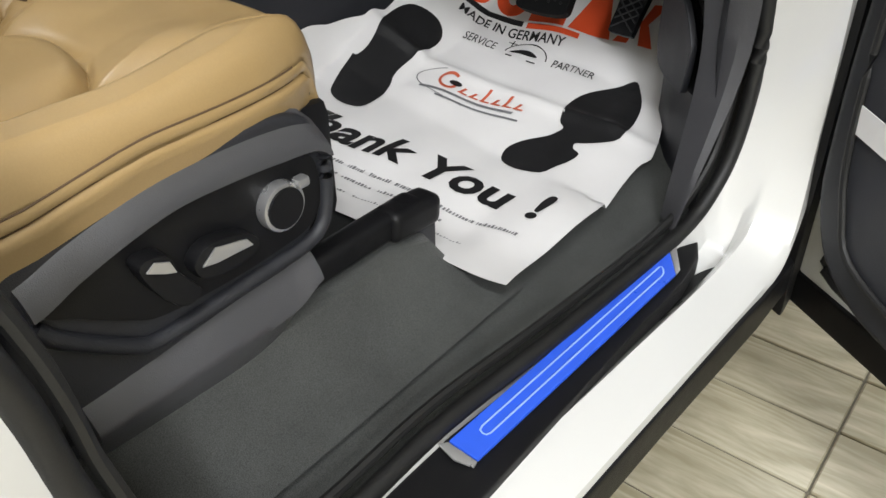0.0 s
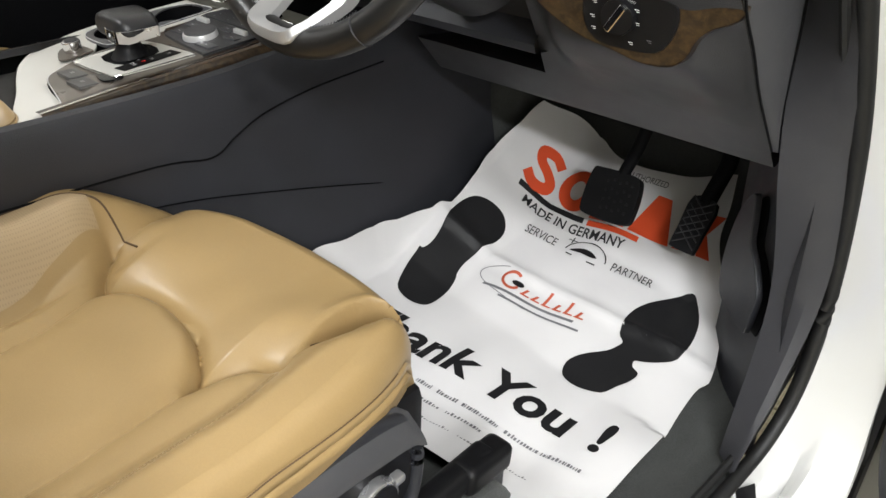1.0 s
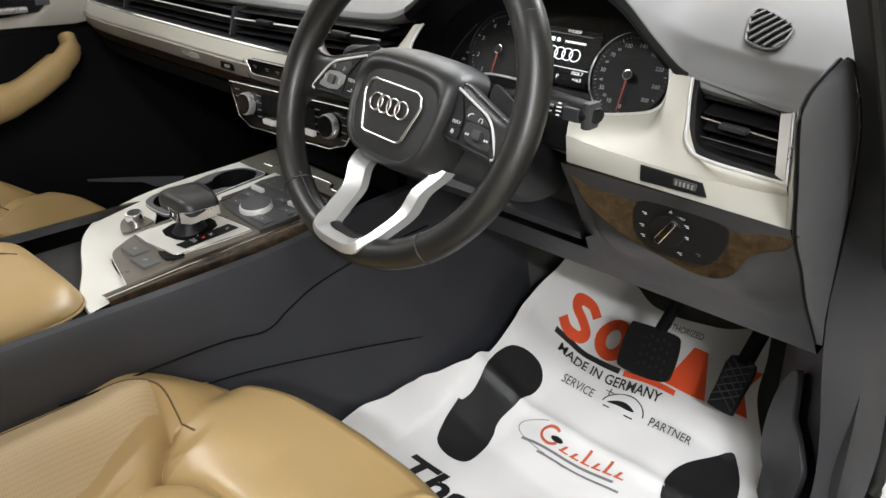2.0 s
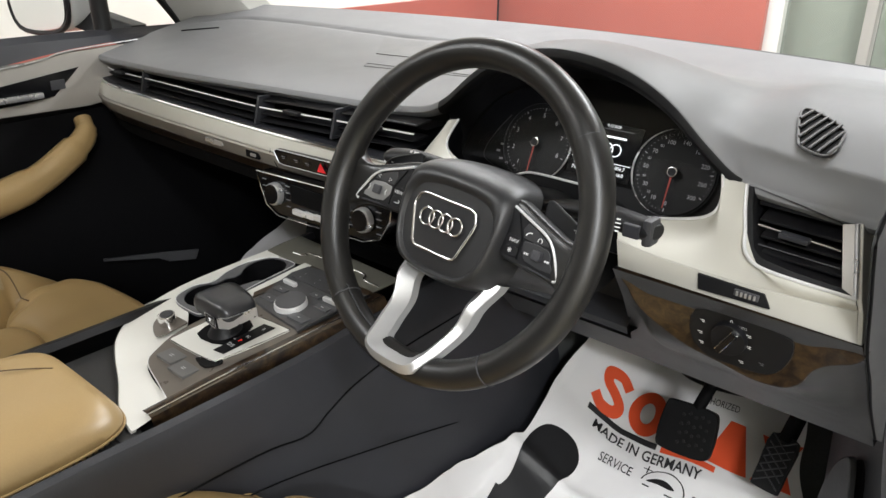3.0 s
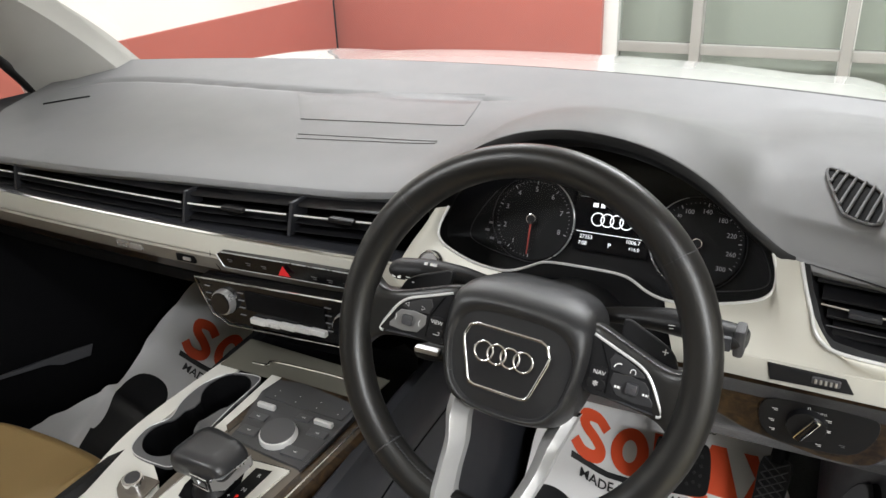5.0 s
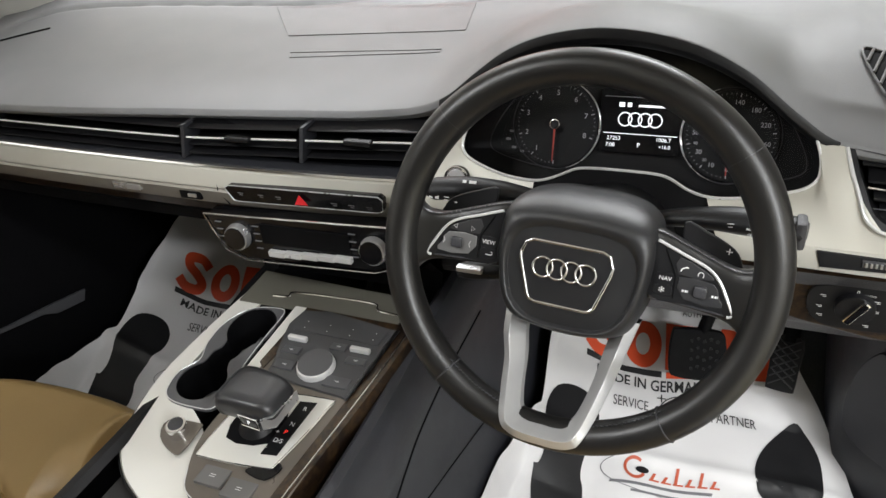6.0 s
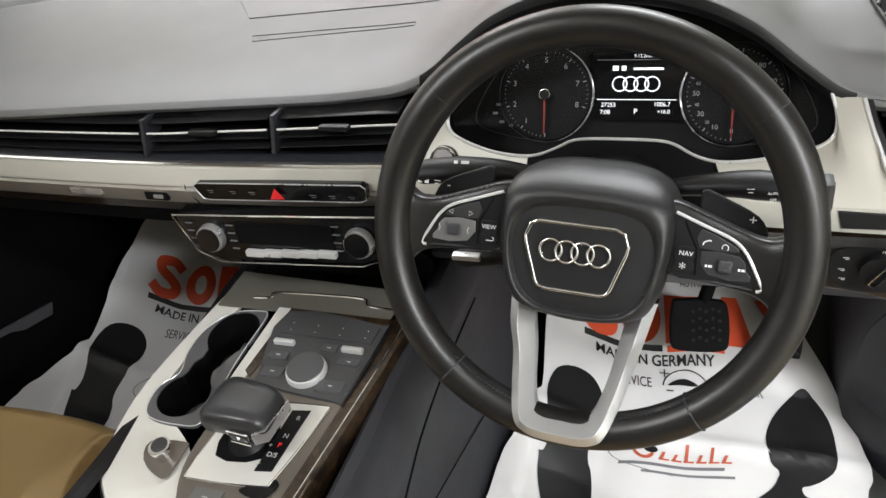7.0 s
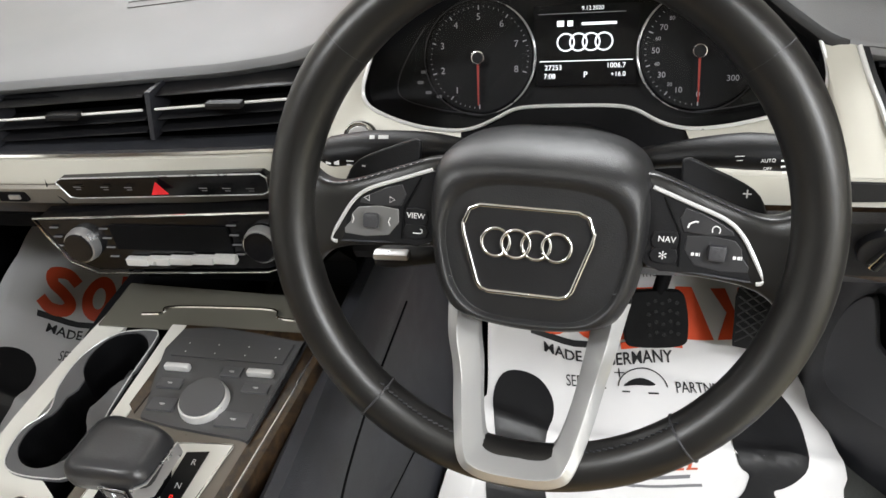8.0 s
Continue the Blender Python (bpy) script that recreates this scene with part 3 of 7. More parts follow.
loop = [scuff_pt(a, b, 0.0048) for a, b in ((0.10, 0.35), (0.088, 0.40), (0.085, 0.52), (0.088, 0.63), (0.10, 0.68), (0.5, 0.68), (0.9, 0.68), (0.911, 0.63), (0.914, 0.52), (0.911, 0.40), (0.9, 0.35), (0.5, 0.35))]
part("outline", tube(loop, 0.0011, True, 6, 0.3), blue_line, scuff, "pale outline on the film")

# trim between the dashboard's end and the door seal, and the kick panel
dash_end = smooth([(0.728, 0.09, 1.30), (0.733, 0.215, 1.182), (0.733, 0.287, 1.115), (0.733, 0.327, 1.035), (0.733, 0.345, 0.95), (0.735, 0.354, 0.88), (0.742, 0.366, 0.80), (0.765, 0.400, 0.60), (0.775, 0.33, 0.385)], 8)
seal_side = smooth([(0.755, 0.07, 1.325), (0.774, 0.16, 1.21), (0.785, 0.22, 1.13), (0.795, 0.28, 1.035), (0.805, 0.335, 0.93), (0.812, 0.375, 0.86), (0.818, 0.40, 0.79), (0.824, 0.412, 0.60), (0.808, 0.30, 0.385)], 8)
pillar_plastic = material("dark charcoal pillar plastic", (0.038, 0.038, 0.043), 0.5, 0, 0.05, 6, 0.5, 800)
part("pillar_lower_trim", skin([[p + Vector((-0.004, 0.07, 0)) for p in dash_end], dash_end, [p.lerp(q, 0.3) + Vector((0.004, -0.004, 0.0)) for p, q in zip(dash_end, seal_side)], [p.lerp(q, 0.65) + Vector((0.006, -0.008, 0.0)) for p, q in zip(dash_end, seal_side)], seal_side], False), pillar_plastic, car, "charcoal plastic lower pillar trim")
cap_n = Vector((1, 0, 0))
cap_l = evenly(smooth([(0.720, 0.195, 1.187), (0.718, 0.149, 1.169), (0.717, 0.133, 1.150), (0.718, 0.139, 1.123), (0.720, 0.156, 1.082), (0.723, 0.180, 1.020), (0.724, 0.224, 0.970), (0.724, 0.271, 0.914), (0.724, 0.338, 0.846), (0.724, 0.362, 0.822)], 5), 40)
cap_r = evenly(smooth([(0.724, 0.200, 1.187), (0.727, 0.221, 1.176), (0.728, 0.287, 1.115), (0.728, 0.325, 1.035), (0.728, 0.343, 0.950), (0.728, 0.350, 0.880), (0.727, 0.364, 0.822)], 5), 40)
cap_plastic = material("grey dashboard end plastic", (0.060, 0.060, 0.064), 0.45, 0, 0.05, 6, 0.4, 900)
part("dashboard_end_cap", skin([[p.lerp(q, t) + cap_n * (0.003 + 0.009 * math.sin(math.pi * t) ** 0.6) for p, q in zip(cap_l, cap_r)] for t in (0, 0.05, 0.15, 0.35, 0.5, 0.65, 0.85, 0.95, 1)], False), cap_plastic, car, "rounded grey cover on the dashboard's end", 60)
for edge in (cap_l, cap_r):
    part("cap_gap", tube([p + cap_n * 0.006 for p in edge], 0.0016, seg=6), recess_black, car)
KICK = [(0.80, 0.385), (0.755, 0.437), (0.70, 0.492), (0.66, 0.54), (0.645, 0.63), (0.64, 0.95)]
part("kick_panel", skin([[(x + dx, y + dy, z) for x, y in KICK] for z, dx, dy in ((0.37, 0.012, -0.03), (0.46, 0.005, -0.008), (0.56, 0.0, 0.0), (0.72, -0.008, 0.0), (0.90, -0.02, -0.01))], False), plastic_dark, car, "dark plastic footwell kick panel")
KN = Vector((-0.7, -0.714, 0))


def kick(a, z, lift=0.012):
    """A place on the kick panel: a runs from its outer edge inwards."""
    return Vector((0.76, 0.431, z)) + Vector((-0.714, 0.7, 0)) * a + KN * lift


rel = smooth([kick(0.072, 0.715), kick(0.062, 0.69), kick(0.056, 0.66), kick(0.05, 0.645), kick(0.032, 0.632), kick(0.004, 0.60), kick(0.001, 0.575), kick(0.008, 0.530), kick(0.02, 0.523), kick(0.085, 0.525), kick(0.112, 0.545), kick(0.118, 0.60), kick(0.108, 0.66), kick(0.09, 0.70)], 4, True)
part("bonnet_release", prism(rel, KN * 0.010, 0.004, 3), plastic_dark, car, "dark bonnet release lever")
part("release_gap", prism([p - KN * 0.009 + Vector((0.004, -0.004, -0.002)) for p in rel], KN * 0.002, 0), recess_black, car)

# passenger's kick panel, the footwell's shade put into its near black
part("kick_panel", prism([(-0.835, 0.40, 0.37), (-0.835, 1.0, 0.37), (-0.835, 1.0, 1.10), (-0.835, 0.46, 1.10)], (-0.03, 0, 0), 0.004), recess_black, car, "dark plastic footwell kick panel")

# ---- driver's door, standing open ----
door = thing("driver_door", (0.93, 0.47, 0.2), "open white car door with dark grey inner trim", "car door")
DO, DD = Vector((0.935, 0.475, 0)), Vector((0.836, -0.549, 0))
DN = Vector((-0.549, -0.836, 0))   # towards the cabin side


def dp(a, z, n=0.0):
    return DO + DD * a + DN * n + Vector((0, 0, z))


part("door_shell", prism([dp(0.0, 0.28), dp(0.02, 0.26), dp(1.0, 0.24), dp(1.08, 0.4), dp(1.1, 1.08), dp(0.0, 1.05), dp(-0.01, 0.6)], DN * -0.12, 0.012), car_paint, door, "white painted door shell")
part("door_cladding", prism([dp(-0.015, 0.285, 0.008), dp(-0.02, 0.245, 0.008), dp(0.01, 0.235, 0.008), dp(1.0, 0.225, 0.008), dp(1.0, 0.282, 0.008)], DN * -0.13, 0.005), plastic_black, door, "matt black lower cladding")
trim_out = smooth([dp(0.045, 0.9, 0.002), dp(0.035, 0.7, 0.002), dp(0.035, 0.55, 0.002), dp(0.05, 0.42, 0.002), dp(0.12, 0.335, 0.002), dp(0.3, 0.305, 0.002), dp(0.95, 0.30, 0.002), dp(1.02, 0.5, 0.002), dp(1.02, 1.0, 0.002), dp(0.5, 1.05, 0.002), dp(0.1, 1.02, 0.002)], 5, True)
part("door_trim", prism(trim_out, DN * 0.045, 0.012, 3), plastic_dark, door, "dark grey plastic inner door trim")
part("trim_groove", tube(smooth([dp(0.075, 0.9, 0.05), dp(0.068, 0.7, 0.05), dp(0.07, 0.56, 0.05), dp(0.09, 0.45, 0.05), dp(0.15, 0.375, 0.05), dp(0.4, 0.345, 0.05), dp(0.9, 0.34, 0.05)], 5), 0.005, seg=8), rubber, door)
part("door_weatherstrip", tube(smooth([dp(0.018, 0.95, 0.004), dp(0.012, 0.7, 0.004), dp(0.015, 0.5, 0.004), dp(0.05, 0.36, 0.004), dp(0.14, 0.30, 0.004), dp(0.9, 0.285, 0.004)], 5), 0.007, seg=8), rubber, door)
part("warning_label", prism([dp(0.065, 0.545, 0.049), dp(0.20, 0.52, 0.049), dp(0.20, 0.555, 0.049), dp(0.065, 0.58, 0.049)], DN * 0.0015, 0), paper, door, "white rectangular sticker")
for hz in (0.50, 0.83):
    part("hinge", box((0.905, 0.50, hz), (0.06, 0.09, 0.045), 0.005), car_paint, door, "white painted door hinge")
part("check_bracket", box((0.902, 0.487, 0.625), (0.032, 0.03, 0.026), 0.004), car_paint, door, "white painted check strap bracket")
part("check_strap", box((0.935, 0.55, 0.64), (0.03, 0.05, 0.018), 0.003), plastic_black, door)

# ---- passenger's door, closed ----
pdoor = thing("passenger_door", (-0.88, 0.1, 0.4), "closed passenger door with silver trim and tan armrest", "car door")
PX = -0.835


def pd(y, z, n=0.0):
    return Vector((PX + n, y, z))


part("door_backing", prism([pd(-0.9, 0.35, -0.02), pd(0.5, 0.35, -0.02), pd(0.5, 1.11, -0.02), pd(-0.9, 1.08, -0.02)], (-0.05, 0, 0), 0), plastic_black, pdoor)
# the lower panel's near black includes the shade beside the footwell
part("door_panel", skin([[pd(y, z, n) for y in (-0.9, -0.4, 0.0, 0.25, 0.47)] for z, n in ((0.42, 0.0), (0.62, 0.02), (0.80, 0.0), (0.96, -0.005), (1.0, 0.0))], False), recess_black, pdoor, "lower door panel, near black with shade put in")
# greyer than the dashboard's silver, as the panel's shade is put into the colour
part("silver_panel", prism([pd(-0.9, 1.00, 0.004), pd(0.0, 1.014, 0.004), pd(0.20, 1.010, 0.004), pd(0.40, 1.04, 0.004), pd(0.43, 1.135, 0.004), pd(0.17, 1.126, 0.004), pd(0.0, 1.105, 0.004), pd(-0.9, 1.065, 0.004)], (0.012, 0, 0), 0.005), silver_low, pdoor, "champagne silver door trim panel")
part("belt_line", tube(smooth([pd(-0.9, 1.068, 0.018), pd(0.0, 1.107, 0.018), pd(0.17, 1.129, 0.018), pd(0.44, 1.140, 0.012)], 6), 0.0016, seg=8), satin_alu, pdoor, "thin bright belt line")
part("door_top", skin([[Vector((x, y, (curve_at(y, [(-0.9, 1.070), (0.0, 1.109), (0.17, 1.131), (0.48, 1.143)]) if up == 0 else 1.158 - 0.02 * max(0, y - 0.2) - 0.02 * max(0, -y) - up))) for y in (-0.9, -0.4, 0.0, 0.1, 0.17, 0.25, 0.35, 0.48)] for x, up in ((-0.820, 0), (-0.832, 0.008), (-0.86, 0.0), (-0.885, 0.001), (-0.93, 0.012))], False), plastic_dark, pdoor, "charcoal padded door top")
hb = [pd(0.185, 1.095, 0.017), pd(0.125, 1.042, 0.017), pd(0.06, 1.036, 0.017), pd(-0.15, 1.030, 0.017), pd(-0.15, 1.058, 0.017), pd(0.0, 1.073, 0.017)]
part("handle_bezel", prism(hb, (0.003, 0, 0), 0.001), piano, pdoor, "gloss black door handle surround")
part("door_handle", box(pd(0.02, 1.05, 0.028), (0.012, 0.16, 0.012), 0.004), satin_alu, pdoor, "silver inner door handle")
part("window_switch", box(pd(0.135, 1.065, 0.021), (0.004, 0.03, 0.02), 0.002), plastic_mid, pdoor)
arm = smooth([pd(0.175, 0.985, 0.015), pd(0.165, 0.955, 0.038), pd(0.11, 0.92, 0.052), pd(0.02, 0.88, 0.058), pd(-0.15, 0.855, 0.06), pd(-0.5, 0.85, 0.06)], 6)
part("armrest", tube(arm, [0.018] * 4 + [0.022] * 6 + [0.027] * 8 + [0.03] * 13, seg=14, flat=1.2), leather, pdoor, "tan leather door armrest")
part("pocket_edge", prism([pd(0.40, 0.617, 0.03), pd(0.388, 0.594, 0.03), pd(0.32, 0.610, 0.03), pd(0.29, 0.628, 0.03), pd(0.16, 0.662, 0.03), pd(0.16, 0.668, 0.03), pd(0.30, 0.640, 0.03)], (0.006, 0, 0), 0.002), satin_grey, pdoor, "grey edge of the door pocket")
part("window_frame", tube(smooth([(-0.82, 0.08, 1.495), (-0.872, 0.334, 1.306), (-0.875, 0.389, 1.257), (-0.88, 0.44, 1.198), (-0.885, 0.482, 1.145)], 6), 0.012, seg=10), rubber, pdoor, "black window frame")
part("window_frame", tube([(-0.90, 0.292, 1.13), (-0.895, 0.283, 1.34)], 0.019, seg=10), rubber, pdoor, "black quarter window bar")
pane_part("window_pane", [(-0.905, -0.7, 1.13), (-0.905, 0.47, 1.15), (-0.895, 0.30, 1.29), (-0.86, 0.1, 1.42), (-0.84, -0.7, 1.5)], clear_glass, pdoor, "clear side window", (0, 0, 1.2))

mirror = thing("side_mirror", (-1.05, 0.25, 1.13), "white exterior side mirror seen through the window", "car mirror")
mo = smooth([(-1.06, 0.29, 1.279), (-1.15, 0.28, 1.287), (-1.29, 0.265, 1.27), (-1.32, 0.265, 1.2), (-1.29, 0.27, 1.125), (-1.15, 0.28, 1.122), (-1.075, 0.29, 1.145), (-1.05, 0.29, 1.2)], 4, True)
part("housing", prism([Vector(p) + Vector((0, 0.01, 0)) for p in mo], (0, 0.09, 0), 0.02, 3), car_paint, mirror, "white mirror housing")
part("mirror_glass", prism([Vector((-1.19, 0.27, 1.205)) + (Vector(p) - Vector((-1.19, 0.27, 1.205))) * 0.92 for p in mo], (0, -0.003, 0), 0), mirror_glass, mirror)
part("rim", tube(mo, 0.006, True, 8), plastic_black, mirror)
part("foot", prism([(-1.09, 0.31, 1.14), (-0.90, 0.33, 1.11), (-0.90, 0.36, 1.155), (-1.09, 0.34, 1.18)], (0, 0.04, 0), 0.006), plastic_black, mirror)

# ---- dashboard ----
dash = thing("dashboard", (CX, 0.4, 0.9), "grey topped dashboard with silver bands and black air vents", "dashboard")
LIP_Y = [(-0.83, 0.235), (-0.7, 0.225), (-0.5, 0.22), (-0.25, 0.234), (0.0, 0.25), (0.08, 0.26), (0.14, 0.255), (0.2, 0.25), (0.5, 0.25), (0.57, 0.25), (0.65, 0.245), (0.74, 0.235)]
LIP_Z = [(-0.83, 1.113), (-0.7, 1.116), (-0.5, 1.121), (-0.25, 1.128), (-0.05, 1.133), (0.05, 1.136), (0.10, 1.143), (0.14, 1.162), (0.18, 1.194), (0.218, 1.221), (0.27, 1.241), (0.335, 1.248), (0.41, 1.236), (0.47, 1.208),
         (0.523, 1.165), (0.56, 1.140), (0.62, 1.131), (0.74, 1.128)]


def far_y(x):
    return 0.79 - 0.245 * (x - 0.05) ** 2


RIDGE = [(-0.83, 0.40), (-0.78, 0.46), (-0.712, 0.525), (-0.565, 0.562), (-0.295, 0.585), (-0.064, 0.604), (0.155, 0.632)]


def pad_z(x, s):
    """Height of the dashboard's skin, s from the rear lip (0) to the windscreen (1)."""
    lip = curve_at(x, LIP_Z)
    y = curve_at(x, LIP_Y) * (1 - s) + far_y(x) * s
    z = 1.122 + 0.070 * s ** 0.85 + (lip - 1.122) * (1 - ease(s / 0.8))
    z += 0.028 * ease((x - 0.45) / 0.12) * math.sin(math.pi * min(1, s * 1.15)) ** 1.0
    z += 0.018 * ease((x - 0.50) / 0.08) * ease(s / 0.07) * (1 - ease((s - 0.25) / 0.6))
    ridge = curve_at(x, RIDGE)
    z -= 0.006 * ease((0.14 - x) / 0.1) * ease((x + 0.80) / 0.05) * math.exp(-((y - ridge) / 0.007) ** 2)
    return y, z


def pad_rows(x):
    y0, z0 = curve_at(x, LIP_Y), curve_at(x, LIP_Z)
    rows = [(y0 + 0.05, z0 - 0.018), (y0 + 0.010, z0 - 0.018), (y0 + 0.001, z0 - 0.014), (y0 - 0.003, z0 - 0.008), (y0 - 0.002, z0 - 0.003)]
    for j in range(91):
        s = (j / 90) ** 1.3
        rows.append(pad_z(x, s))
    return [(x, y, z) for y, z in rows]


part("top_pad", skin([pad_rows(-0.83 + 1.565 * i / 170) for i in range(171)], False), pad_grey, dash, "soft grey dashboard top with instrument hood")


HOOD_X = [0.128 + 0.436 * i / 60 for i in range(61)]
part("hood_edge", skin([[(x, y - 0.0012, z - 0.0004 - 0.0006 * k) for k, (_, y, z) in enumerate(reversed(pad_rows(x)[:6]))] for x in HOOD_X], False), plastic_black, dash, "black leather edge of the instrument hood")


def on_pad(x, y, lift=0.0):
    y0 = curve_at(x, LIP_Y)
    return Vector((x, y, pad_z(x, (y - y0) / (far_y(x) - y0))[1] + lift))


screen_lid = material("grey screen lid", (0.125, 0.125, 0.13), 0.45, 0, 0.05, 5, 0.3, 700)


def laid(pts, lift):
    return [on_pad(p[0], p[1], lift) for p in pts]


def lid_sheet(u, v):
    a = (-0.205 + 0.28 * u, 0.457 + 0.035 * u)
    b = (-0.30 + 0.345 * u, 0.578 + 0.06 * u)
    return on_pad(a[0] + (b[0] - a[0]) * v, a[1] + (b[1] - a[1]) * v, 0.0012)


part("screen_lid", sheet(lid_sheet, 24, 8, (0, 0, -0.003)), screen_lid, dash, "darker grey lid of the lowered screen")
slot = [on_pad(-0.16 + 0.225 * i / 12, 0.384 + 0.030 * i / 12, 0.0004) for i in range(13)] + [on_pad(0.064 - 0.233 * i / 12, 0.424 - 0.024 * i / 12, 0.0004) for i in range(13)]
part("screen_slot", tube(slot, 0.0006, True, 6), screen_lid, dash, "thin joint of the screen cover")
part("defroster_slot", tube([on_pad(-0.76 + 0.07 * i / 5, 0.40 + 0.05 * i / 5, 0.0) for i in range(6)], 0.0024, seg=6), recess_black, dash, "dark side defroster slot")
# speaker grille by the driver's pillar
gq = [(0.578, 0.358), (0.588, 0.368), (0.625, 0.345), (0.634, 0.330), (0.636, 0.296), (0.626, 0.287), (0.604, 0.294), (0.596, 0.304)]
gq = [on_pad(x, y, 0.0015) for x, y in gq]
gf = smooth(gq, 3, True)
part("speaker_recess", skin([[p + Vector((0, 0, 0.0006)) for p in gf], [sum(gf, Vector()) / len(gf) + (p - sum(gf, Vector()) / len(gf)) * 0.5 + Vector((0, 0, 0.0010)) for p in gf], [sum(gf, Vector()) / len(gf) + (p - sum(gf, Vector()) / len(gf)) * 0.02 + Vector((0, 0, 0.0012)) for p in gf]]), recess_black, dash, "black recess of the speaker")
part("speaker_frame", tube([p + Vector((0, 0, 0.0012)) for p in gf], 0.0016, True, 8), pad_grey, dash, "grey frame of the speaker grille")


def inside(px, py, ring):
    """Whether a place lies within a closed outline, seen from above."""
    odd = False
    for p, q in zip(ring, ring[1:] + ring[:1]):
        if (p.y > py) != (q.y > py) and px < p.x + (q.x - p.x) * (py - p.y) / (q.y - p.y):
            odd = not odd
    return odd


for i in range(7):
    run_ = [(0.568 + 0.0105 * i + 0.26 * t, 0.285 + t) for t in [0.085 * k / 40 for k in range(41)]]
    run_ = [p for p in run_ if inside(*p, gf)]
    if len(run_) > 3:
        part("grille_bar", tube([on_pad(*run_[0], 0.0042), on_pad(*run_[len(run_) // 2], 0.0042), on_pad(*run_[-1], 0.0042)], 0.0017, seg=8), pad_grey, dash)
part("pad_seam", tube([on_pad(0.66 + 0.01 * i, 0.42 + 0.05 * i, 0.0005) for i in range(6)], 0.0015, seg=6), recess_black, dash)

# silver bands on the passenger's side, swept along x
BAND_Y = [(-0.83, 0.030), (-0.75, 0.012), (-0.6, 0.003), (-0.4, -0.002), (-0.2, -0.003), (0.0, 0.004), (0.12, 0.012)]


def band(profile, x0, x1, n=50):
    rows = []
    for i in range(n + 1):
        x = x0 + (x1 - x0) * i / n
        d = curve_at(x, BAND_Y)
        rows.append([(x, y + d, z) for y, z in profile])
    return skin(rows, False)


# taupe grey that paints in the shadow on the lower band
shaded_band = brushed("brushed band darkened for shade", (0.27, 0.25, 0.22), 0.38, (6, 900, 900))
part("upper_band", band([(0.225, 1.0605), (0.205, 1.060), (0.201, 1.058), (0.193, 1.037), (0.1935, 1.035), (0.20, 1.033)], -0.83, 0.118), silver, dash, "champagne silver dashboard band")
part("band_edge", band([(0.209, 1.0635), (0.204, 1.0635), (0.2025, 1.061), (0.207, 1.0595)], -0.83, 0.118), chrome, dash, "thin chrome edge")
part("lower_band", band([(0.20, 1.0345), (0.1925, 1.034), (0.190, 1.031), (0.1995, 1.008), (0.203, 1.006), (0.21, 1.006)], -0.83, 0.118), shaded_band, dash, "brushed lower band, shade put into its grey")
part("wood_band", band([(0.21, 1.0055), (0.204, 1.005), (0.213, 0.988), (0.23, 0.983)], -0.83, 0.118), burr, dash, "dark walnut veneer band")
# shade under the dashboard is painted in with near black
part("glovebox", band([(0.228, 0.984), (0.222, 0.978), (0.232, 0.955), (0.30, 0.93), (0.42, 0.915), (0.70, 0.90)], -0.83, 0.118), recess_black, dash, "glovebox and dashboard underside, black with shade put in")
# vents
part("vent_recess", band([(0.235, 1.112), (0.29, 1.112), (0.29, 1.064), (0.205, 1.0625)], -0.82, 0.112), recess_black, dash)
BAR_Z = [(-0.82, 1.089), (-0.56, 1.094), (-0.235, 1.0965), (-0.134, 1.1005), (0.04, 1.1065), (0.11, 1.108)]
part("vent_sill", band([(0.23, 1.068), (0.206, 1.066), (0.206, 1.0636)], -0.82, 0.112), plastic_dark, dash)
VENTS = [(-0.80, -0.628), (-0.612, -0.247), (-0.233, -0.061), (-0.047, 0.104)]


def slat(x0, x1, up, y, depth=0.026, h=0.0035):
    rows = []
    for i in range(13):
        x = x0 + (x1 - x0) * i / 12
        d = curve_at(x, BAND_Y)
        z = curve_at(x, BAR_Z) + up
        rows.append([(x, y + d, z - h / 2), (x, y + d - 0.0015, z), (x, y + d, z + h / 2), (x, y + d + depth, z + h / 2 + 0.003), (x, y + d + depth, z - h / 2 + 0.003)])
    return skin(rows, True, True)


vent_black = material("satin black vent blade", (0.005, 0.005, 0.006), 0.5, 0, 0.1, 9, spec=0.3)
for k, (a, b) in enumerate(VENTS):
    for up in (-0.0215, -0.0105, 0.0105):
        part("vent_slat", slat(a, b, up, 0.221 + up * 0.35, 0.03, 0.0022), vent_black, dash)
    part("vent_bar", tube([(a + (b - a) * i / 12, 0.2165 + curve_at(a + (b - a) * i / 12, BAND_Y), curve_at(a + (b - a) * i / 12, BAR_Z)) for i in range(13)], 0.0014, seg=8), bright_alu, dash, "bright bar across the air vent")
    if k != 1:
        xm = (a + b) / 2
        part("vent_tab", box((xm, 0.214 + curve_at(xm, BAND_Y), curve_at(xm, BAR_Z) + 0.001), (0.038, 0.012, 0.007), 0.003), plastic_black, dash, "black vent adjuster")
for x in (-0.62, -0.24, -0.054):
    d = curve_at(x, BAND_Y)
    zb = curve_at(x, BAR_Z)
    part("vent_divider", prism([(x - 0.0045, 0.209 + d, zb - 0.029), (x + 0.0015, 0.2165 + d, zb + 0.018), (x + 0.0015, 0.25 + d, zb + 0.018), (x - 0.0045, 0.25 + d, zb - 0.029)], (0.0055, 0, 0), 0.0012), plastic_dark, dash, "grey vent divider")
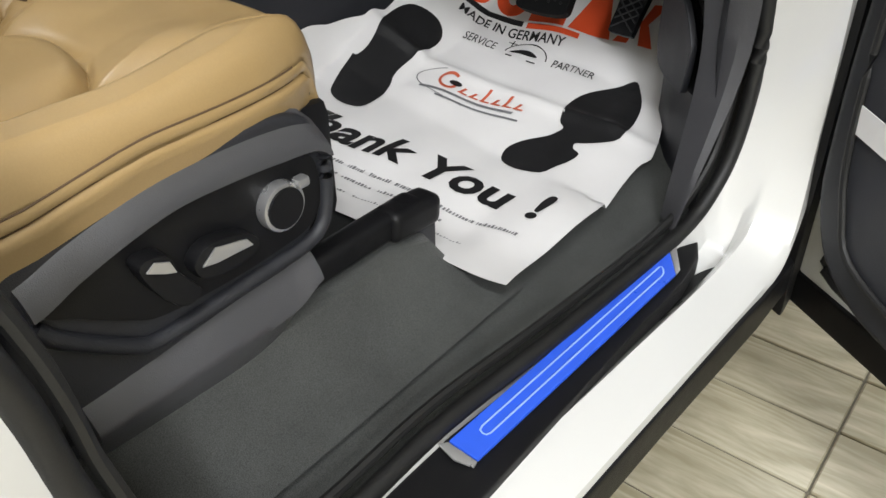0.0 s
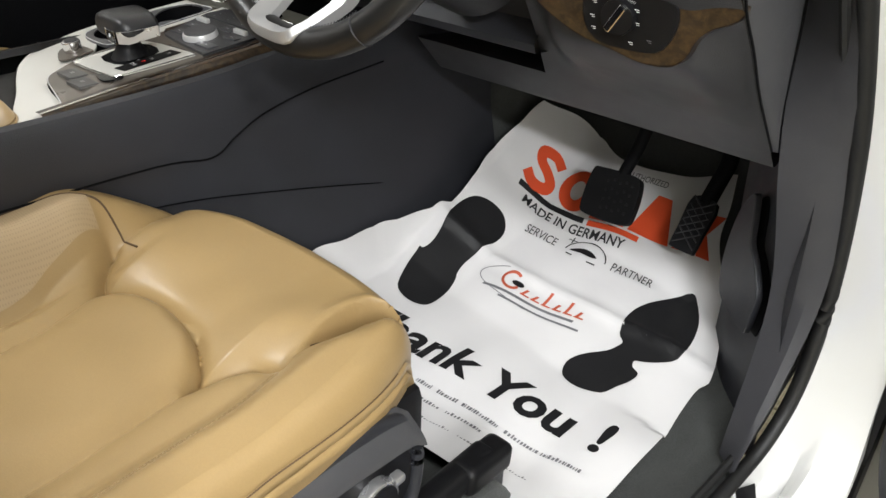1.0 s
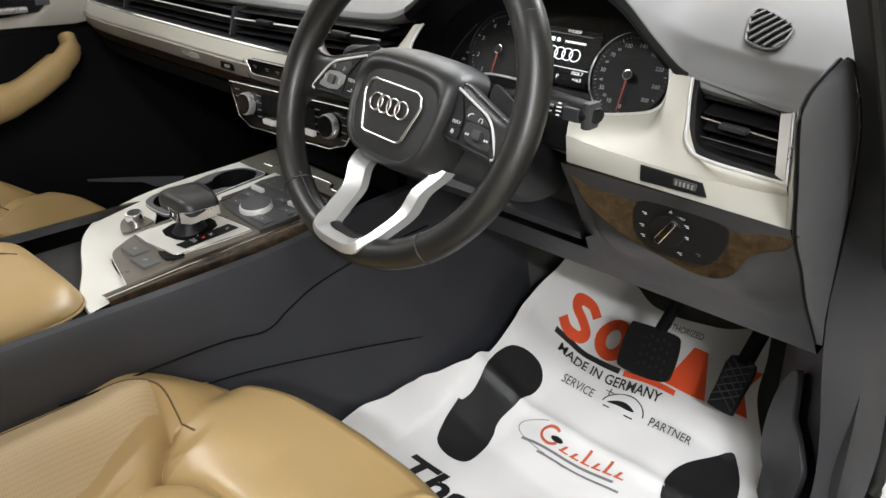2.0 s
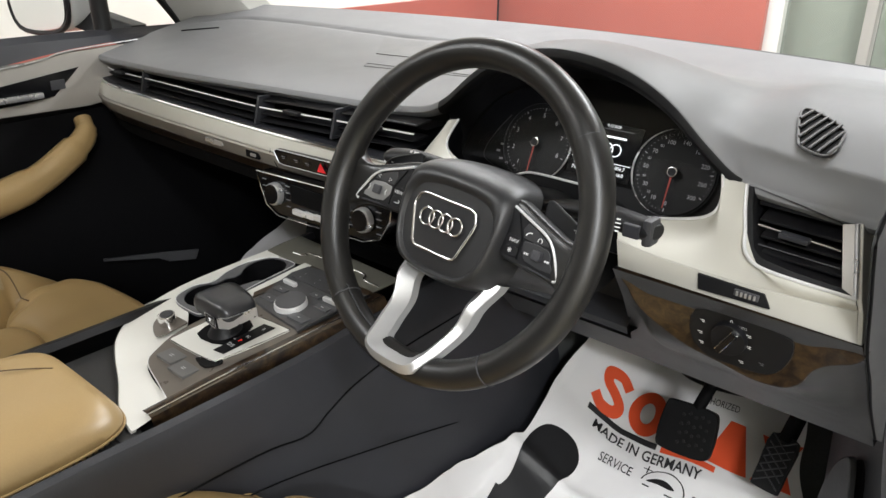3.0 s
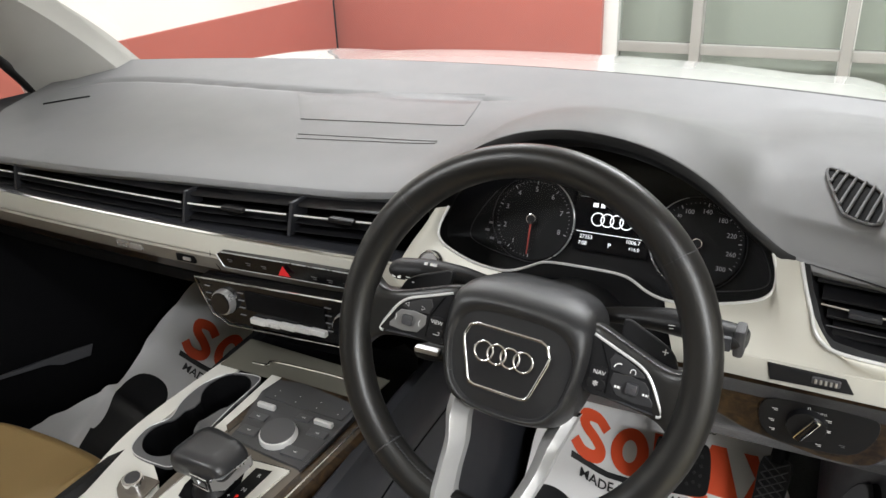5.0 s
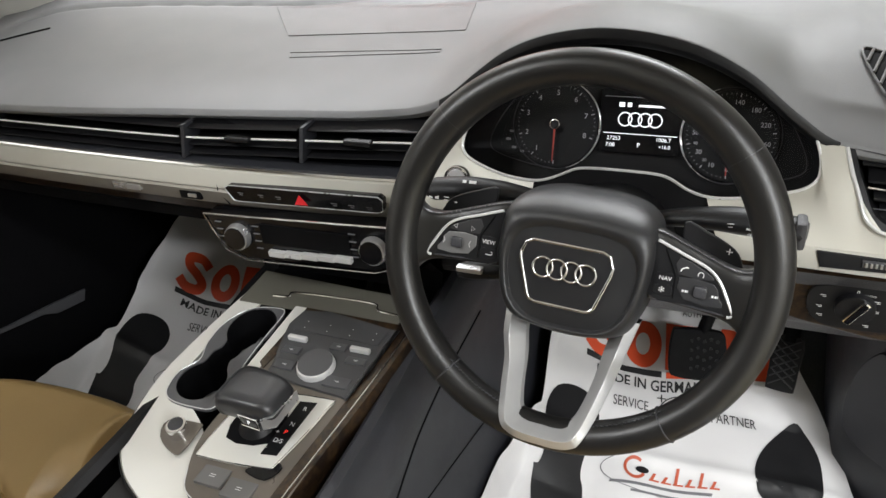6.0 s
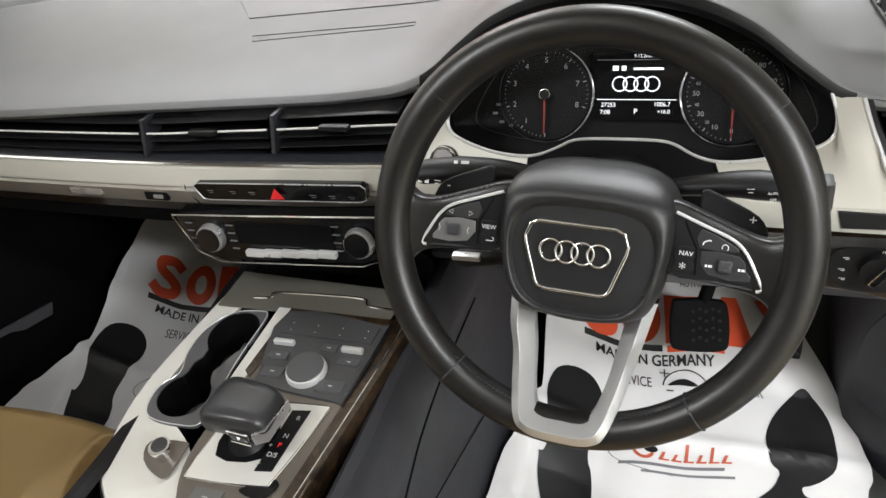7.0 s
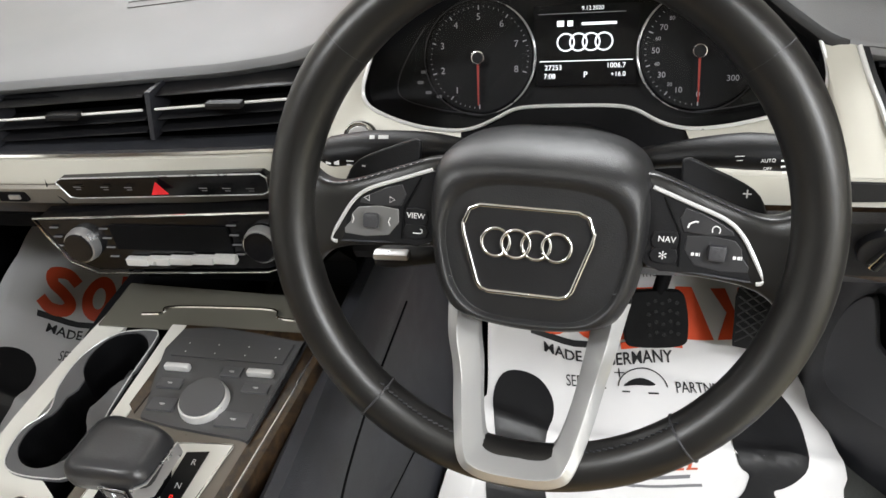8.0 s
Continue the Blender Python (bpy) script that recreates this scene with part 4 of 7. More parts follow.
# badge, socket, button bar with hazard switch
FN = (0, -0.93, -0.36)
part("trim_badge", box((-0.345, 0.190, 1.0215), (0.052, 0.004, 0.009), 0.0012), satin_alu, dash, "small plain silver badge")
part("card_slot", box((-0.232, 0.1905, 1.0205), (0.036, 0.005, 0.013), 0.002), recess_black, dash)
part("card_tab", box((-0.228, 0.1875, 1.0205), (0.014, 0.003, 0.005), 0.001), satin_alu, dash)
part("bar_joint", tube([(-0.187, 0.1995, 1.056), (-0.183, 0.189, 1.033), (-0.174, 0.196, 1.008)], 0.0008, seg=6), recess_black, dash)
hb = [(-0.166, 0.184, 1.041), (-0.160, 0.1855, 1.0445), (0.062, 0.1885, 1.050), (0.068, 0.188, 1.046), (0.066, 0.1895, 1.030), (0.058, 0.1905, 1.026), (-0.150, 0.189, 1.0195), (-0.158, 0.187, 1.022)]
part("button_bar", prism(hb, (0, 0.012, 0), 0.0015), piano, dash, "black push button bar")
part("bar_rim", tube(hb, 0.0008, True, 6), satin_alu, dash)
for i, x in enumerate((-0.142, -0.110, -0.083, 0.0, 0.025, 0.05)):
    bars((x, 0.1835 + 0.018 * (x + 0.166) * 0.3, 1.0345), (0, -1, 0), (0, 0, 1), ink_grey if i < 5 else satin_grey, dash, [(0, 0.0015, 0.009, 0.0010), (0.001, -0.0012, 0.006, 0.0008)])
part("hazard_switch", prism([(-0.058, 0.1835, 1.0285), (-0.0385, 0.1838, 1.0295), (-0.049, 0.1832, 1.0435)], (0, -0.0012, 0), 0.0003), hazard_red, dash, "red hazard warning triangle")

# climate panel
part("climate_panel", prism([(-0.205, 0.177, 1.000), (0.105, 0.180, 1.014), (0.101, 0.179, 0.990), (0.084, 0.177, 0.960), (0.05, 0.176, 0.947), (-0.15, 0.174, 0.938), (-0.18, 0.175, 0.95), (-0.196, 0.176, 0.98)], (0, 0.05, 0), 0.002), piano, dash, "gloss black climate control panel")
part("panel_rim", tube([(-0.207, 0.176, 1.001), (0.107, 0.179, 1.015), (0.103, 0.178, 0.990), (0.085, 0.1755, 0.958), (0.05, 0.174, 0.945), (-0.15, 0.172, 0.936), (-0.182, 0.1735, 0.948), (-0.198, 0.175, 0.98)], 0.0012, True, 8), chrome, dash, "chrome rim of the climate panel")
part("climate_display", box((-0.05, 0.1765, 0.981), (0.135, 0.003, 0.030), 0.001), recess_black, dash, "dark climate display")
for x in (-0.154, 0.054):
    kz = 0.9735 if x < 0 else 0.9815
    knob = part("climate_knob", disc((x, 0.170, kz), 0.0195, 0.012, (0, -1, 0.1), 48, 0.0025, 0.0180), satin_alu, dash, "silver ringed climate knob")
    part("knob_face", disc((x, 0.1638, kz + 0.0007), 0.0160, 0.003, (0, -1, 0.1), 40, 0.001), piano, knob)
    for i in range(4):
        for sx in (-1, 1):
            part("climate_button", box((x + sx * 0.030, 0.1745, kz + 0.0185 - 0.0115 * i), (0.010, 0.002, 0.0009), 0), ink_grey, knob)
for i in range(5):
    part("climate_key", box((-0.094 + 0.0256 * i, 0.1705, 0.9555 + 0.0016 * i), (0.025, 0.008, 0.0085), 0.0016), bright_alu, dash, "silver climate key")
# near black paints the shade below the climate panel
part("centre_recess", skin([[(x, y, z) for x in (-0.20, 0.10)] for y, z in ((0.19, 0.945), (0.235, 0.93), (0.27, 0.89), (0.265, 0.86))], False), recess_black, dash, "recess above the console, shade put into its black")

# driver's side: silver fascia round the instruments, vent, wood, knee panel
CL = [(0.133, 1.078), (0.137, 1.068), (0.155, 1.055), (0.183, 1.047), (0.215, 1.0425), (0.245, 1.0435), (0.272, 1.052), (0.296, 1.061), (0.35, 1.0625), (0.401, 1.061), (0.425, 1.050), (0.45, 1.0435), (0.485, 1.043),
      (0.52, 1.049), (0.543, 1.060), (0.554, 1.080), (0.556, 1.095)]
CLT = [(0.556, 1.095), (0.535, 1.119), (0.500, 1.146), (0.461, 1.168), (0.42, 1.185), (0.35, 1.198), (0.28, 1.194), (0.215, 1.178), (0.17, 1.152), (0.145, 1.118), (0.133, 1.078)]


def on_cluster(x, z, lift=0.0):
    return Vector((x, 0.312 + (z - 1.108) * 0.424 - lift * 0.92, z + lift * 0.39))


CHROME_XZ = [(0.171, 1.137), (0.165, 1.122), (0.1625, 1.112), (0.164, 1.103), (0.173, 1.095), (0.195, 1.0865), (0.220, 1.0805), (0.248, 1.078), (0.266, 1.080), (0.284, 1.0865), (0.301, 1.0937), (0.320, 1.0957), (0.348, 1.096), (0.385, 1.0955),
             (0.403, 1.0925), (0.421, 1.084), (0.436, 1.0795), (0.451, 1.078), (0.469, 1.079), (0.490, 1.082), (0.518, 1.088), (0.537, 1.094), (0.547, 1.102), (0.5495, 1.112), (0.548, 1.123), (0.545, 1.132), (0.5425, 1.1385)]
CHROME_EDGE = [(x, 0.23 + 0.5 * (z - 1.1), z) for x, z in CHROME_XZ]


def face_between(top, low, bulge=0.003, n=60):
    """A gently crowned face between two edges."""
    a, b = evenly(top, n), evenly(low, n)
    return skin([[p.lerp(q, t) + Vector((0, -bulge, bulge * 0.4)) * math.sin(math.pi * t) for p, q in zip(a, b)] for t in (0, 0.04, 0.2, 0.4, 0.6, 0.8, 0.96, 1)], False)


low_edge = smooth(CHROME_EDGE, 4)
left_out = smooth([(0.153, 0.246, 1.133), (0.140, 0.238, 1.111), (0.125, 0.228, 1.088), (0.113, 0.216, 1.064), (0.112, 0.204, 1.048), (0.130, 0.197, 1.040), (0.18, 0.195, 1.037), (0.252, 0.195, 1.036)], 5)
part("fascia", face_between([p for p in low_edge if p.x < 0.257], left_out), silver, dash, "champagne silver instrument surround")
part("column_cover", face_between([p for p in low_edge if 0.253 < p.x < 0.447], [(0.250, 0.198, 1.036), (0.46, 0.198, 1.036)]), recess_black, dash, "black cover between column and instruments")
VENT_TRIM = [(0.570, 0.2470, 1.1340), (0.578, 0.2304, 1.1130), (0.586, 0.2168, 1.0960), (0.592, 0.2056, 1.0820), (0.600, 0.1992, 1.0740), (0.612, 0.1952, 1.0690), (0.640, 0.1932, 1.0665), (0.7070, 0.1924, 1.0645)]
right_low = [(0.456, 0.190, 1.058), (0.480, 0.189, 1.054), (0.512, 0.189, 1.0515), (0.556, 0.189, 1.0500), (0.594, 0.189, 1.0495), (0.634, 0.189, 1.0505), (0.67, 0.189, 1.0520), (0.7115, 0.189, 1.0550)]
rt, rl = evenly([p for p in low_edge if p.x > 0.443] + [(0.556, 0.2480, 1.1370), (0.5695, 0.2470, 1.1345)], 44) + evenly(VENT_TRIM, 36)[1:], evenly(right_low[:5], 44) + evenly(right_low[4:], 36)[1:]
part("fascia", skin([[p.lerp(q, t) + Vector((0, -0.003, 0.0012)) * math.sin(math.pi * t) for p, q in zip(rt, rl)] for t in (0, 0.04, 0.2, 0.4, 0.6, 0.8, 0.96, 1)], False), silver, dash, "champagne silver instrument surround")
# folded band below, with the slot for the dimmer wheel
fold = evenly(right_low, 40)
foot = [Vector((p.x + 0.009 - 0.002 * i / 39, 0.1815, 1.0290 - 0.003 * i / 39)) for i, p in enumerate(fold)]
part("fascia_lower", skin([[p + Vector((0, 0.002, 0.0006)) for p in fold], [p + Vector((0, -0.0012, -0.0012)) for p in fold], [p.lerp(q, 0.92) for p, q in zip(fold, foot)], foot, [p + Vector((0, 0.012, -0.002)) for p in foot]], False), silver, dash, "champagne lower band of the fascia")
part("fascia_end", prism([(0.6855, 0.237, 1.1235), (0.7075, 0.1915, 1.0650), (0.7125, 0.1880, 1.0550), (0.7185, 0.1805, 1.0260), (0.7185, 0.235, 1.020), (0.700, 0.275, 1.10)], (0.0045, 0, 0), 0.001), silver, dash, "end of the silver fascia")
part("cluster_rim", tube([p + Vector((0, -0.0012, 0.0008)) for p in low_edge], 0.0017, seg=8), bright_alu, dash, "bright line round the instruments")
face_low = smooth([on_cluster(*p) for p in CL], 4)
part("cluster_lip", skin([evenly(low_edge, 70), [p.lerp(q, 0.5) + Vector((0, 0.006, -0.002)) for p, q in zip(evenly(low_edge, 70), evenly(face_low, 70))], evenly(face_low, 70)], False), piano, dash, "gloss black frame of the instruments")
hood_in = [(x, curve_at(x, LIP_Y) + 0.012, curve_at(x, LIP_Z) - 0.017) for x in [0.562 - 0.43 * i / 40 for i in range(41)]]
top_edge = smooth([on_cluster(*p) for p in CLT], 4)
part("hood_lining", skin([hood_in, top_edge], False), plastic_black, dash, "black lining of the instrument hood")
vi = [(0.578, 1.133), (0.584, 1.116), (0.592, 1.100), (0.598, 1.088), (0.603, 1.081), (0.612, 1.076), (0.640, 1.0725), (0.692, 1.0700), (0.690, 1.0750), (0.681, 1.0970), (0.672, 1.1190), (0.625, 1.1265)]


def fy(z):
    return 0.2210 + (z - 1.1) * 0.8


def fx(p, lift=0.0):
    return Vector((p[0], fy(p[1]) - lift, p[1]))


vent_side = [(0.7065, 0.1924, 1.0655), (0.698, 0.2100, 1.0885), (0.685, 0.2370, 1.1220)]
trim_line = [Vector(p) for p in VENT_TRIM]
part("vent_lining", skin([evenly([fx(p) for p in vi + vi[:1]], 60), [p + Vector((0.0, 0.055, 0.0)) for p in evenly([fx(p) for p in vi + vi[:1]], 60)]], False), plastic_black, dash, "black lining of the driver's vent")
part("vent_flange", skin([evenly(VENT_TRIM, 40), evenly([fx(p) for p in vi[:8]], 40)], False), plastic_black, dash)
part("vent_flange", skin([evenly(vent_side, 10), evenly([fx(p) for p in vi[7:11]], 10)], False), silver_low, dash)
part("vent_frame", tube(smooth([p + Vector((0.0005, -0.0008, 0.0006)) for p in trim_line], 4), 0.0020, seg=8), bright_alu, dash, "bright frame of the driver's vent")
part("vent_frame", tube([Vector(p) + Vector((0, -0.001, 0)) for p in vent_side], 0.0024, seg=8), satin_alu, dash, "satin side of the driver's vent")
part("vent_recess", prism([fx(p) + Vector((0, 0.05, 0)) for p in vi], (0, 0.004, 0), 0), recess_black, dash)
for i in range(4):
    z = 1.0755 + 0.0135 * i
    xa, xb = 0.601 - (z - 1.088) * 0.5, 0.689 - (z - 1.070) * 0.41
    part("vent_slat", prism([(xa, fy(z) + 0.012, z), (xb, fy(z) + 0.012, z - 0.003), (xb, fy(z) + 0.045, z + 0.006), (xa, fy(z) + 0.045, z + 0.009)], (0, 0, 0.0028), 0.0008), vent_black, dash)
part("vent_bar", tube([(0.594, fy(1.0995) + 0.010, 1.0995), (0.678, fy(1.0945) + 0.010, 1.0945)], 0.0013, seg=8), chrome, dash, "bright bar across the air vent")
part("vent_bar", tube([(0.600, fy(1.083) + 0.012, 1.083), (0.682, fy(1.0805) + 0.012, 1.0805)], 0.0007, seg=6), satin_grey, dash)
part("vent_tab", box((0.634, fy(1.098) + 0.004, 1.0975), (0.030, 0.012, 0.006), 0.002, Matrix.Rotation(radians(2.5), 3, "Y")), plastic_dark, dash, "black vent adjuster")
part("dimmer_slot", prism([(0.5555, 0.1875, 1.0478), (0.5600, 0.1828, 1.0325), (0.6355, 0.1830, 1.0340), (0.6270, 0.1870, 1.0462)], (0, -0.0020, -0.0006), 0.0006), plastic_black, dash, "dark slot with the dimmer wheel")
part("dimmer_wheel", box((0.6100, 0.1832, 1.0402), (0.026, 0.004, 0.0075), 0.0014), satin_grey, dash, "ridged dimmer wheel")
for i in range(5):
    part("dimmer_rib", box((0.6010 + 0.0045 * i, 0.1808, 1.0402), (0.0022, 0.002, 0.0050), 0.0006), satin_alu, dash)


def wf(x, z, lift=0.0):
    """A place on the leaning face of the wood panel."""
    return Vector((x, 0.186 + 0.17 * (1.006 - z) - lift, z))


WOOD = [(0.467, 1.0285), (0.476, 1.004), (0.488, 0.985), (0.508, 0.9715), (0.524, 0.9635), (0.550, 0.953), (0.590, 0.946), (0.624, 0.9395), (0.656, 0.942), (0.674, 0.955), (0.6845, 0.9765), (0.699, 0.990), (0.7235, 1.004), (0.7195, 1.0250), (0.60, 1.0275)]
part("wood_panel", prism(smooth([wf(*p) for p in WOOD], 3, True), (0, 0.03, 0), 0.003), burr, dash, "walnut burr veneer panel")
WF_N = Vector((0, -1, -0.17)).normalized()
sp = smooth([wf(x, z, 0.003) for x, z in ((0.559, 1.006), (0.60, 1.0125), (0.652, 1.0100), (0.664, 1.001), (0.660, 0.976), (0.642, 0.955), (0.60, 0.9515), (0.572, 0.955), (0.556, 0.974))], 3, True)
part("switch_panel", prism(sp, (0, 0.01, 0), 0.0015), plastic_black, dash, "black light switch panel")
lsw = part("light_switch", disc(wf(0.600, 0.986, 0.006), 0.019, 0.010, WF_N, 40, 0.002), plastic_black, dash, "rotary light switch with silver grip")
part("switch_grip", box(wf(0.601, 0.986, 0.0125), (0.0095, 0.010, 0.033), 0.0032, Matrix.Rotation(radians(32), 3, "Y")), chrome, lsw, "chrome edged grip")
part("grip_face", box(wf(0.601, 0.986, 0.0180), (0.0062, 0.002, 0.029), 0.001, Matrix.Rotation(radians(32), 3, "Y")), piano, lsw)
letter_part("0", 0.0045, wf(0.600, 1.0058, 0.0034), WF_N, (0, 0, 1), print_white, dash)
letter_part("AUTO", 0.0027, wf(0.6115, 1.0025, 0.0034), WF_N, (0, 0, 1), print_white, dash)
for x, z in ((0.619, 0.995), (0.620, 0.9815), (0.614, 0.960), (0.569, 0.996), (0.567, 0.9805), (0.569, 0.968), (0.635, 0.966)):
    bars(wf(x, z, 0.0034), WF_N, (0, 0, 1), print_white if x < 0.63 else ink_grey, dash, [(0, 0.0010, 0.0055, 0.0008), (0.0012, -0.0010, 0.0034, 0.0008)])

# knee panel: leans away downwards, bulges below the wood, ends in a fold beside the storage slot
KNEE_LEFT = [(0.845, 0.412), (0.853, 0.415), (0.919, 0.437), (0.969, 0.451), (1.03, 0.464)]
KNEE_BULGE = [(0.845, 0.0), (0.86, 0.004), (0.88, 0.014), (0.90, 0.029), (0.92, 0.039), (0.94, 0.041), (0.96, 0.031), (0.985, 0.017), (1.0, 0.010), (1.03, 0.0)]


def knee_at(x, z):
    swell = ease((x - 0.455) / 0.05) * ease((0.722 - x) / 0.05)
    return Vector((x, 0.18 + 0.95 * (1.02 - z) - curve_at(z, KNEE_BULGE) * swell, z))


def knee_face(u, v):
    z = 1.03 - 0.185 * v
    x0 = lerp_at(z, KNEE_LEFT)
    return knee_at(x0 + (0.7255 - x0) * u, z)


part("knee_panel", sheet(knee_face, 40, 40), plastic_mid, dash, "charcoal knee panel under the wheel", 60)
part("knee_side", skin([[knee_face(0, i / 20) for i in range(21)], [knee_face(0, i / 20) + Vector((-0.012, 0.12, 0)) for i in range(21)]], False), plastic_black, dash)
strip_x = [0.17 + (0.7255 - 0.17) * i / 30 for i in range(31)]
part("knee_strip", skin([[knee_at(x, 0.846) + Vector((0, dy, dz)) for x in strip_x] for dy, dz in ((0.20, -0.02), (0.004, 0.0015), (0.0, 0.0), (0.0475, -0.050), (0.0555, -0.0585), (0.0585, -0.0605), (0.064, -0.0605), (0.30, -0.02))], False), plastic_mid, dash, "charcoal lower edge of the knee panel")
part("column_pocket", skin([[(x, y, z) for x in (0.10, 0.2, 0.30, 0.44)] for y, z in ((0.21, 1.03), (0.27, 1.0), (0.29, 0.93), (0.27, 0.905), (0.275, 0.893), (0.40, 0.88), (0.7, 0.86))], False), plastic_dark, dash, "black panel below the steering column")
start = part("start_button", disc((0.160, 0.2125, 1.0735), 0.0165, 0.008, (0, -0.9, 0.42), 40, 0.0015), piano, dash, "round silver start button")
part("button_ring", tube([Vector((0.160, 0.208, 1.0755)) + axes((0, -0.9, 0.42)) @ Vector((0.0142 * math.cos(a), 0.0142 * math.sin(a), 0)) for a in [2 * math.pi * i / 32 for i in range(32)]], 0.0016, True, 8), chrome, start)
part("button_face", disc((0.160, 0.2083, 1.0757), 0.0118, 0.002, (0, -0.9, 0.42), 32, 0.0006), satin_alu, start)
letter_part("START", 0.0036, (0.160, 0.2067, 1.077), (0, -0.9, 0.42), (0, 0, 1), ink_grey, start)
letter_part("STOP", 0.0036, (0.160, 0.2088, 1.072), (0, -0.9, 0.42), (0, 0, 1), ink_grey, start)
part("mode_button", box((0.214, 0.208, 1.067), (0.021, 0.008, 0.016), 0.003, Matrix.Rotation(radians(-25), 3, "X")), piano, dash, "small black dashboard button")

# ---- instruments ----
clus = thing("instrument_cluster", (0.35, 0.33, 1.04), "black instrument cluster with two dials and a lit display", "instrument cluster")
CN, CU = Vector((0, -0.92, 0.39)).normalized(), Vector((0, 0.39, 0.92)).normalized()
outline = [on_cluster(*p, -0.012) for p in CL] + [on_cluster(*p, -0.012) for p in CLT[1:-1]]
face = [Vector((0.345, 0.325, 1.11)) + (p - Vector((0.345, 0.325, 1.11))) * 1.03 for p in outline]
part("face", prism(face, -CN * 0.004, 0), dial_black, clus, "black instrument face")


def cp(a, b, lift=0.0):
    """A place on the instruments: across and up from midway between the dials."""
    return Vector((0.3555, 0.312, 1.108)) + Vector((1, 0, 0)) * a + CU * b + CN * (lift - 0.0075)


for cx, top, zero in ((-0.1015, 8, 0), (0.1015, 14, 0)):
    dial = part("dial", disc(cp(cx, 0, 0.001), 0.052, 0.003, CN, 64, 0.0008, None, CU), dial_black, clus, "black dial with white figures")
    mid = 0.0 if cx < 0 else math.pi
    ring = [cp(cx + 0.0545 * math.cos(a), 0.0545 * math.sin(a), 0.004) for a in [mid + radians(-72 + 144 * i / 40) for i in range(41)]]
    part("dial_rim", tube(ring, [0.0002 + 0.0011 * math.sin(math.pi * i / 40) for i in range(41)], False, 6), satin_alu, dial, "silver arc beside the display")
    part("dial_rim", tube([cp(cx + 0.0545 * math.cos(a), 0.0545 * math.sin(a), 0.003) for a in [2 * math.pi * i / 64 for i in range(64)]], 0.0005, True, 6), plastic_dark, dial)
    part("hub", disc(cp(cx, 0, 0.007), 0.0065, 0.007, CN, 32, 0.001, None, CU), chrome, dial)
    part("hub_cap", disc(cp(cx, 0, 0.011), 0.0052, 0.002, CN, 32, 0.0006, None, CU), plastic_black, dial)
    part("needle", prism([cp(cx - 0.0012, 0.003, 0.0085), cp(cx + 0.0012, 0.003, 0.0085), cp(cx + 0.0006, -0.045, 0.0085), cp(cx - 0.0006, -0.045, 0.0085)], CN * 0.0008, 0), needle_red, dial, "thin red needle")
    marks = []
    for i in range(49):
        a = radians(-90 - 288 * i / 48) if cx < 0 else radians(-90 - 300 * i / 48)
        d = Vector((math.cos(a), math.sin(a)))
        r0, r1, w = (0.0445, 0.0485, 0.0005) if i % 6 == 0 else (0.0468, 0.0485, 0.00022)
        n = Vector((-d.y, d.x)) * w
        bm = bmesh.new()
        bm.faces.new([bm.verts.new(cp(cx + q.x, q.y, 0.0028)) for q in (d * r0 - n, d * r1 - n, d * r1 + n, d * r0 + n)])
        marks.append(bm)
    part("graduation", merge(*marks), dial_white, dial)
for k in range(1, 9):
    a = radians(-90 - 36 * k)
    letter_part(str(k), 0.0062, cp(-0.1015 + 0.038 * math.cos(a), 0.038 * math.sin(a), 0.0029), CN, CU, dial_white, clus, name="figure")
for txt, deg in (("0", -90), ("10", -117), ("20", -131), ("30", -148), ("40", -164), ("50", 178), ("60", 162), ("70", 146), ("80", 130), ("100", 112), ("140", 82), ("180", 52), ("220", 22), ("260", -10), ("300", -40)):
    a = radians(deg)
    h = 0.0052 if txt in ("0", "10", "30", "50", "70", "100", "140", "180", "220", "260", "300") else 0.0034
    letter_part(txt, h, cp(0.1015 + 0.0385 * math.cos(a), 0.0385 * math.sin(a), 0.0029), CN, CU, dial_white, clus, name="figure")
part("display", prism([cp(-0.046, -0.028, 0.0015), cp(0.046, -0.028, 0.0015), cp(0.049, 0.045, 0.0015), cp(-0.049, 0.045, 0.0015)], CN * 0.001, 0), piano, clus, "dark driver display")


def lit(rows):
    out = []
    for a, b, w, h in rows:
        bm = bmesh.new()
        bm.faces.new([bm.verts.new(cp(a + sx * w / 2, b + sy * h / 2, 0.0029)) for sx, sy in ((-1, -1), (1, -1), (1, 1), (-1, 1))])
        out.append(bm)
    return merge(*out)


part("display_line", lit([(0.0, -0.0055, 0.086, 0.0008)]), screen_white, clus)
part("display_line", lit([(-0.004, 0.0375, 0.08, 0.0005)]), dial_white, clus)
letter_part("9.12.2020", 0.0036, cp(0.006, 0.0415, 0.003), CN, CU, screen_white, clus, name="reading")
part("model_mark", lit([(-0.0235, 0.0285, 0.0065, 0.0052), (-0.0145, 0.0285, 0.0050, 0.0050), (0.012, 0.0278, 0.032, 0.0024)]), screen_white, clus, "plain lit bars")
for k in range(4):
    loop = [cp(-0.0185 + 0.0117 * k + 0.0078 * math.cos(a), 0.0115 + 0.0078 * math.sin(a), 0.003) for a in [2 * math.pi * i / 32 for i in range(32)]]
    part("display_emblem", tube(loop, 0.0007, True, 6), screen_white, clus, "plain lit ring")
for txt, a, b, h in (("27253", -0.030, -0.0115, 0.0046), ("7:08", -0.0335, -0.0195, 0.0046), ("P", 0.0, -0.0185, 0.0055), ("1006.7", 0.028, -0.0105, 0.0046), ("+16.0", 0.030, -0.0185, 0.0042)):
    letter_part(txt, h, cp(a, b, 0.003), CN, CU, screen_white, clus, name="reading")
